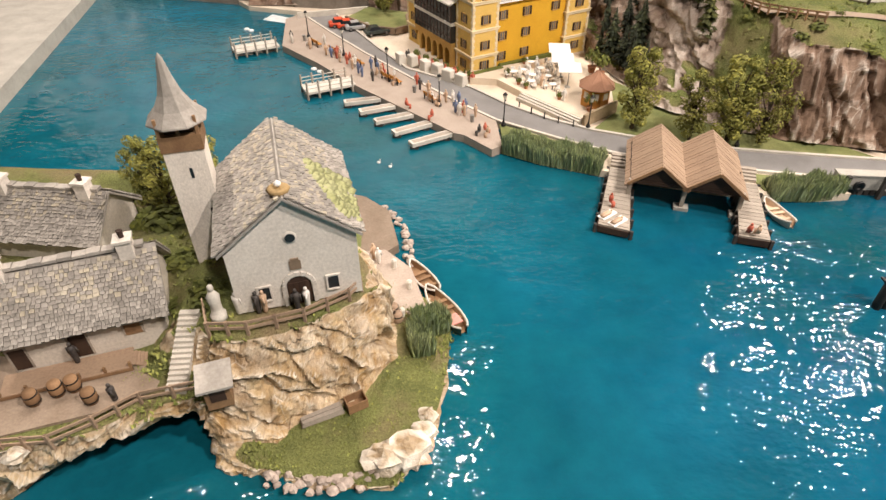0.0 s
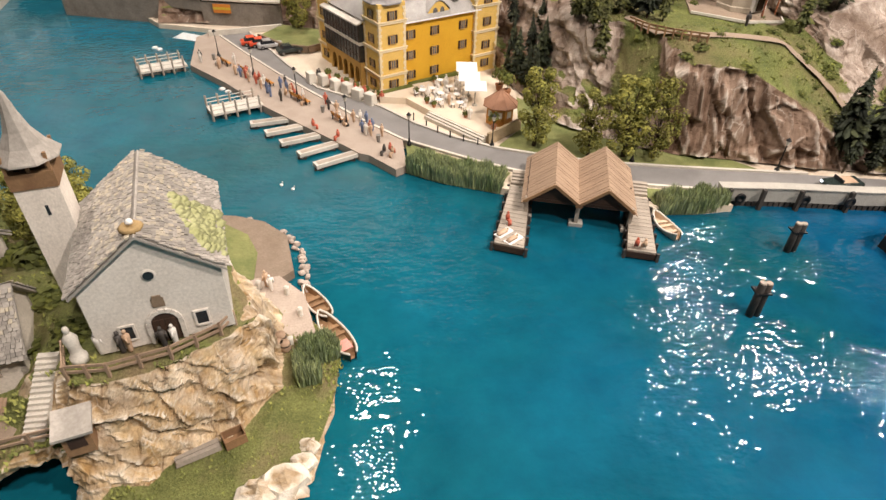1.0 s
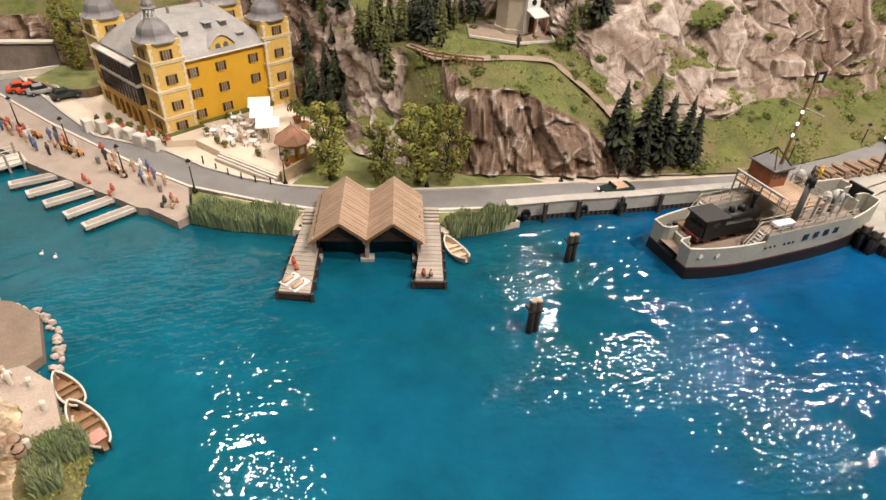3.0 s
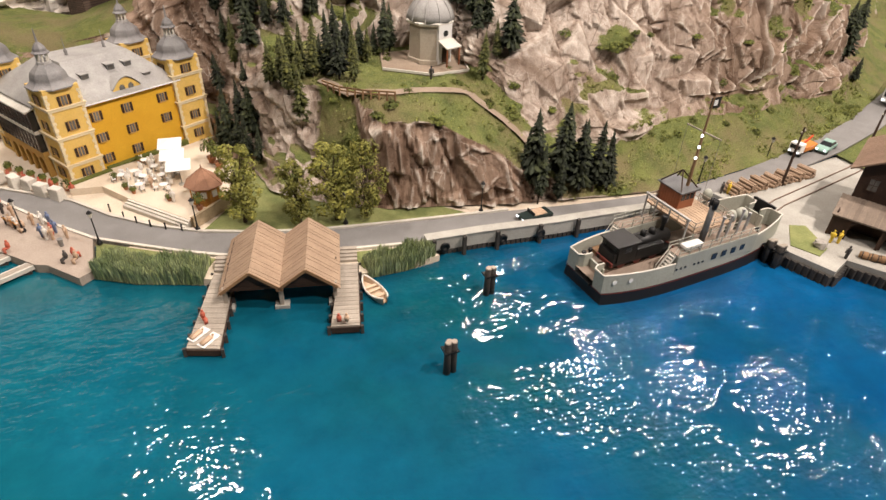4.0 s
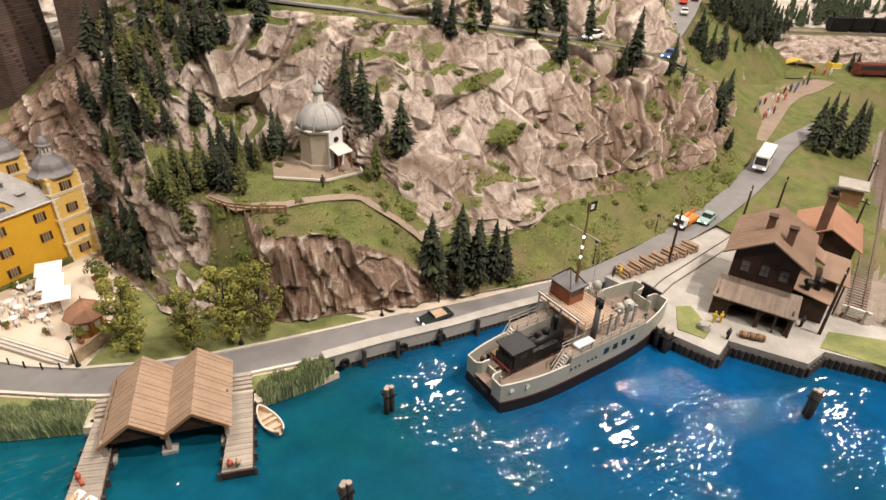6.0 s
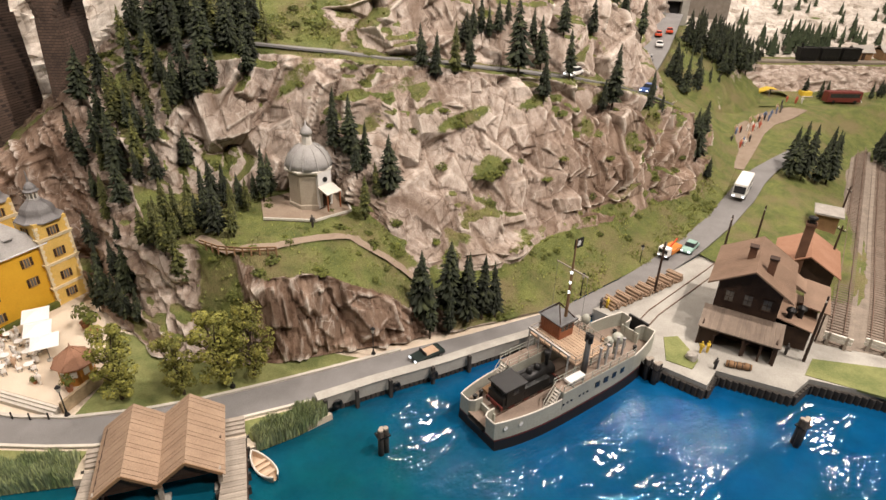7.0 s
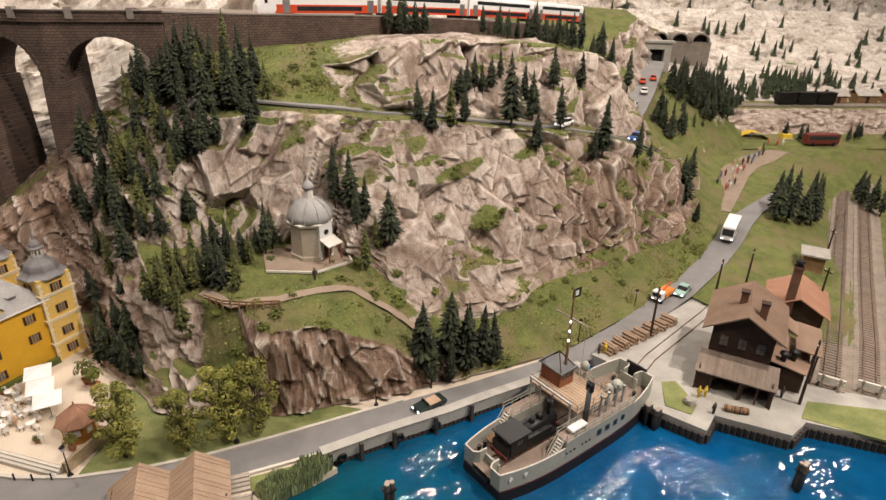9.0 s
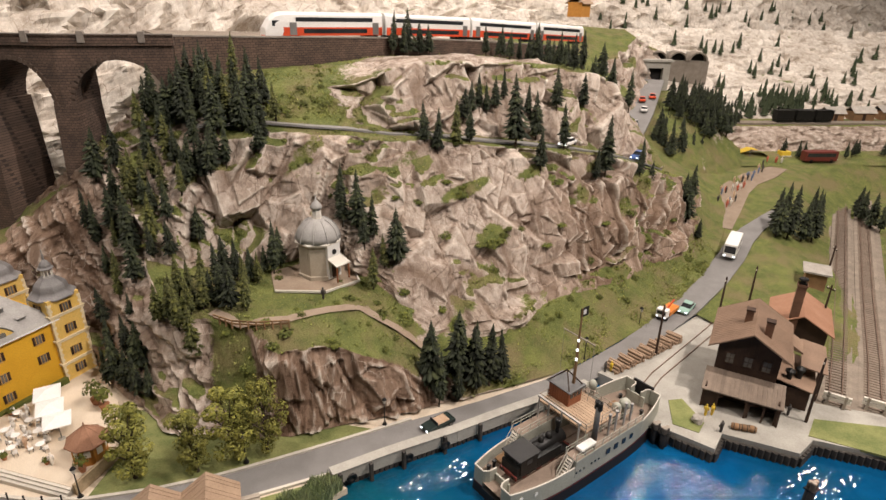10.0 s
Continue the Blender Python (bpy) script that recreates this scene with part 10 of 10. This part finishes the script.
for d, a_, w in ((23, 27, 3.4), (24, 37, 4.4), (26, 46, 3.0), (23, 60, 5.5)):
    x, y = on_terrace(d, a_)
    fh = thing("far_cabin", x, y, 18.2, -28.5 + rng.uniform(-10, 10), "small brown cabin beside the far railway", "cabin", "far cabins")
    part("body", Shape().box(-w * 0.75, -2, -0.5, w * 0.75, 2, 2.6), "orange_wood" if w > 5 else "brown_wood", fh)
    part("door", Shape().box(-0.5, -2.06, 0, 0.5, -1.95, 2.0), "dark_wood", fh)
    for sl in gable_roof(4, w * 1.5, 2.6, 1.4, 0.5, 0.15, 0.5):
        part("roof_slope", Shape().add(sl.v, sl.f, turn(w * 0.75, 0, 0, 90)), "slate", fh)
x, y = on_terrace(0.5, 9)
bus(x, y, 10.9, -28.5, 9.5, "hull_red", "dark red coach on the far meadow road")
tent = thing("yellow_tent", 185, 104.4, 10.3, -38, "low yellow arched tent roof above the crowd", "tent")
arc_ = [(-4.6, 0.5), (-3, 1.7), (-0.5, 2.7), (1.5, 2.5), (4.8, 0.8)]
part("canopy", Shape().sheet([[(u, y_, v + 0.4) for u, v in arc_] for y_ in (-1.6, 1.6)]).sheet([[(u, y_, v + 0.25) for u, v in arc_] for y_ in (1.6, -1.6)]), "fig_yellow", tent)
for u, v in arc_[::2]:
    for y_ in (-1.5, 1.5):
        part("pole", Shape().rod((u, y_, -1.5), (u, y_, v + 0.3), 0.1, 5), "steel", tent)
booth = thing("yellow_booth", 193.4, 99.2, 10.6, -30, "small bright yellow booth beside the crowd", "booth")
part("body", Shape().box(-1.3, -1.2, -1, 1.3, 1.2, 2.2), "fig_yellow", booth, "", False, 0.1)
part("counter", Shape().box(-1.4, -1.5, 0.9, 1.4, -1.2, 1.05), "white_worn", booth)
grav = [(137.8, 82.0), (146, 87.4), (153, 91.8), (160, 95.6), (170, 97), (182, 96.4), (184, 92.6), (175, 91), (167, 90.6), (160, 88.6), (150, 84), (139, 79.2)]
single("gravel_way", Shape().prism(grav, 4.5, [height_on(valley_q, *p) + 0.14 for p in grav]), "path", "pale gravel way up to the crowd", "path", kind="structure")
cg = random.Random(61)
for k in range(34):
    f = cg.random()
    x, y = np.interp(f, [0, 0.4, 0.7, 1], [147, 158, 170, 190]), np.interp(f, [0, 0.4, 0.7, 1], [86.5, 92, 94, 97.5])
    x, y = x + cg.uniform(-1.5, 1.5), y + cg.uniform(-1.8, 2.2)
    figurine(x, y, height_on(valley_q, x, y) + 0.3, cg.uniform(0, 360), cg.choice(["fig_red", "fig_white", "fig_tan", "fig_dark", "fig_blue"]))
for d, a_, h in ((3.5, 5, 5.2), (4.5, 7.5, 4.6), (3, 19, 5.0), (4, 21.5, 5.6), (5, 23.5, 4.8), (4, 31, 4.6), (6, 2, 5.0)):
    x, y = on_terrace(d, a_)
    plant(DARK, x, y, h, height_on(band_q, x, y))
far_g = random.Random(77)
ff = Shape()


def far_fir(x, y, z, h):
    for j in range(6):
        z0 = z + h * (0.08 + j * 0.16)
        r0 = h * 0.24 * (1 - j * 0.15) * far_g.uniform(0.75, 1.2)
        ff.lathe([(r0, z0), (r0 * 0.25, z0 + h * 0.22)], 6, turn(x + far_g.uniform(-0.1, 0.1), y, 0, far_g.uniform(0, 60)))


for k in range(120):
    low = far_g.random() < 0.75
    d, a_ = (far_g.uniform(26, 36), far_g.choice([far_g.uniform(-8, 60), far_g.gauss(16, 6)])) if low else (far_g.uniform(36, 72), far_g.uniform(-10, 90))
    x, y = on_terrace(d, a_)
    far_fir(x, y, height_on(slope_q, x, y) - 0.2, far_g.uniform(3.2, 5.4))
for k in range(60):
    x = far_g.uniform(190, 330)
    y = np.interp(x, [g_[0] for g_ in FARLAND[1]], [g_[1] for g_ in FARLAND[1]]) + far_g.uniform(8, 30)
    far_fir(x, y, height_on(far_q, x, y) - 0.2, far_g.uniform(3.5, 5.5))
single("far_woods", ff, "needles_far", "scattered dark firs on the far pale slopes", "woods", kind="stuff")
mh = thing("mountain_hut", 158, 150, 47.5, 20, "small yellow-brown chalet high on the far slope", "chalet")
part("body", Shape().box(-3, -2.2, -1, 3, 2.2, 3), "orange_wood", mh)
for sl in gable_roof(4.4, 6, 3, 1.6, 0.7, 0.2, 0.6):
    part("roof_slope", Shape().add(sl.v, sl.f, turn(3, 0, 0, 90)), "wood", mh)


# ---- steps and lawn behind the landing ----
single("island_lawn", Shape().prism([(-19, 60.2), (-16, 59.6), (-13, 58.7), (-10.6, 57), (-9.1, 54), (-8.7, 50.1), (-12.2, 48.5), (-18, 51), (-22, 57)], -0.6, [1.0, 1.0, 0.95, 0.95, 0.95, 1.0, 1.6, 3.6, 2.6]), "meadow", "patchy green lawn inside the shore path", "lawn", kind="structure")
ss = thing("stone_steps", -11.6, 50.2, 0.95, 30, "pale stone steps climbing from the landing to the church", "steps")
for k in range(10):
    part("tread", Shape().box(-1.1, k * 0.48, 0, 1.1, k * 0.48 + 0.5, 0.26 * (k + 1)), "kerb", ss)
for x in (-1.35, 1.1):
    part("cheek", Shape().prism([(x, 0), (x + 0.25, 0), (x + 0.25, 5), (x, 5)], -0.3, [0.5, 0.5, 3.0, 3.0]), "plaster", ss)
for x, y in ((-7.8, 45.2), (-8.5, 46.6), (-9.0, 47.8)):
    barrel(x, y, 0.95, False, "dark_wood")
for x, y in ((-6.6, 43.2), (-5.9, 42.4), (-5.0, 42.3)):
    barrel(x, y, 0.95, False, "wood")

# ---- unseen lamp housings under the hall ceiling, those of the fill lamps too ----
for x, y, z, aim, watts, size in SPOTS_AND_FILL:
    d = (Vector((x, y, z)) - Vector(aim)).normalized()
    fx = thing("ceiling_spotlight", x, y, z, 0, "black round housing of a hall spotlight or an added fill lamp", "spotlight", "hall spotlights")
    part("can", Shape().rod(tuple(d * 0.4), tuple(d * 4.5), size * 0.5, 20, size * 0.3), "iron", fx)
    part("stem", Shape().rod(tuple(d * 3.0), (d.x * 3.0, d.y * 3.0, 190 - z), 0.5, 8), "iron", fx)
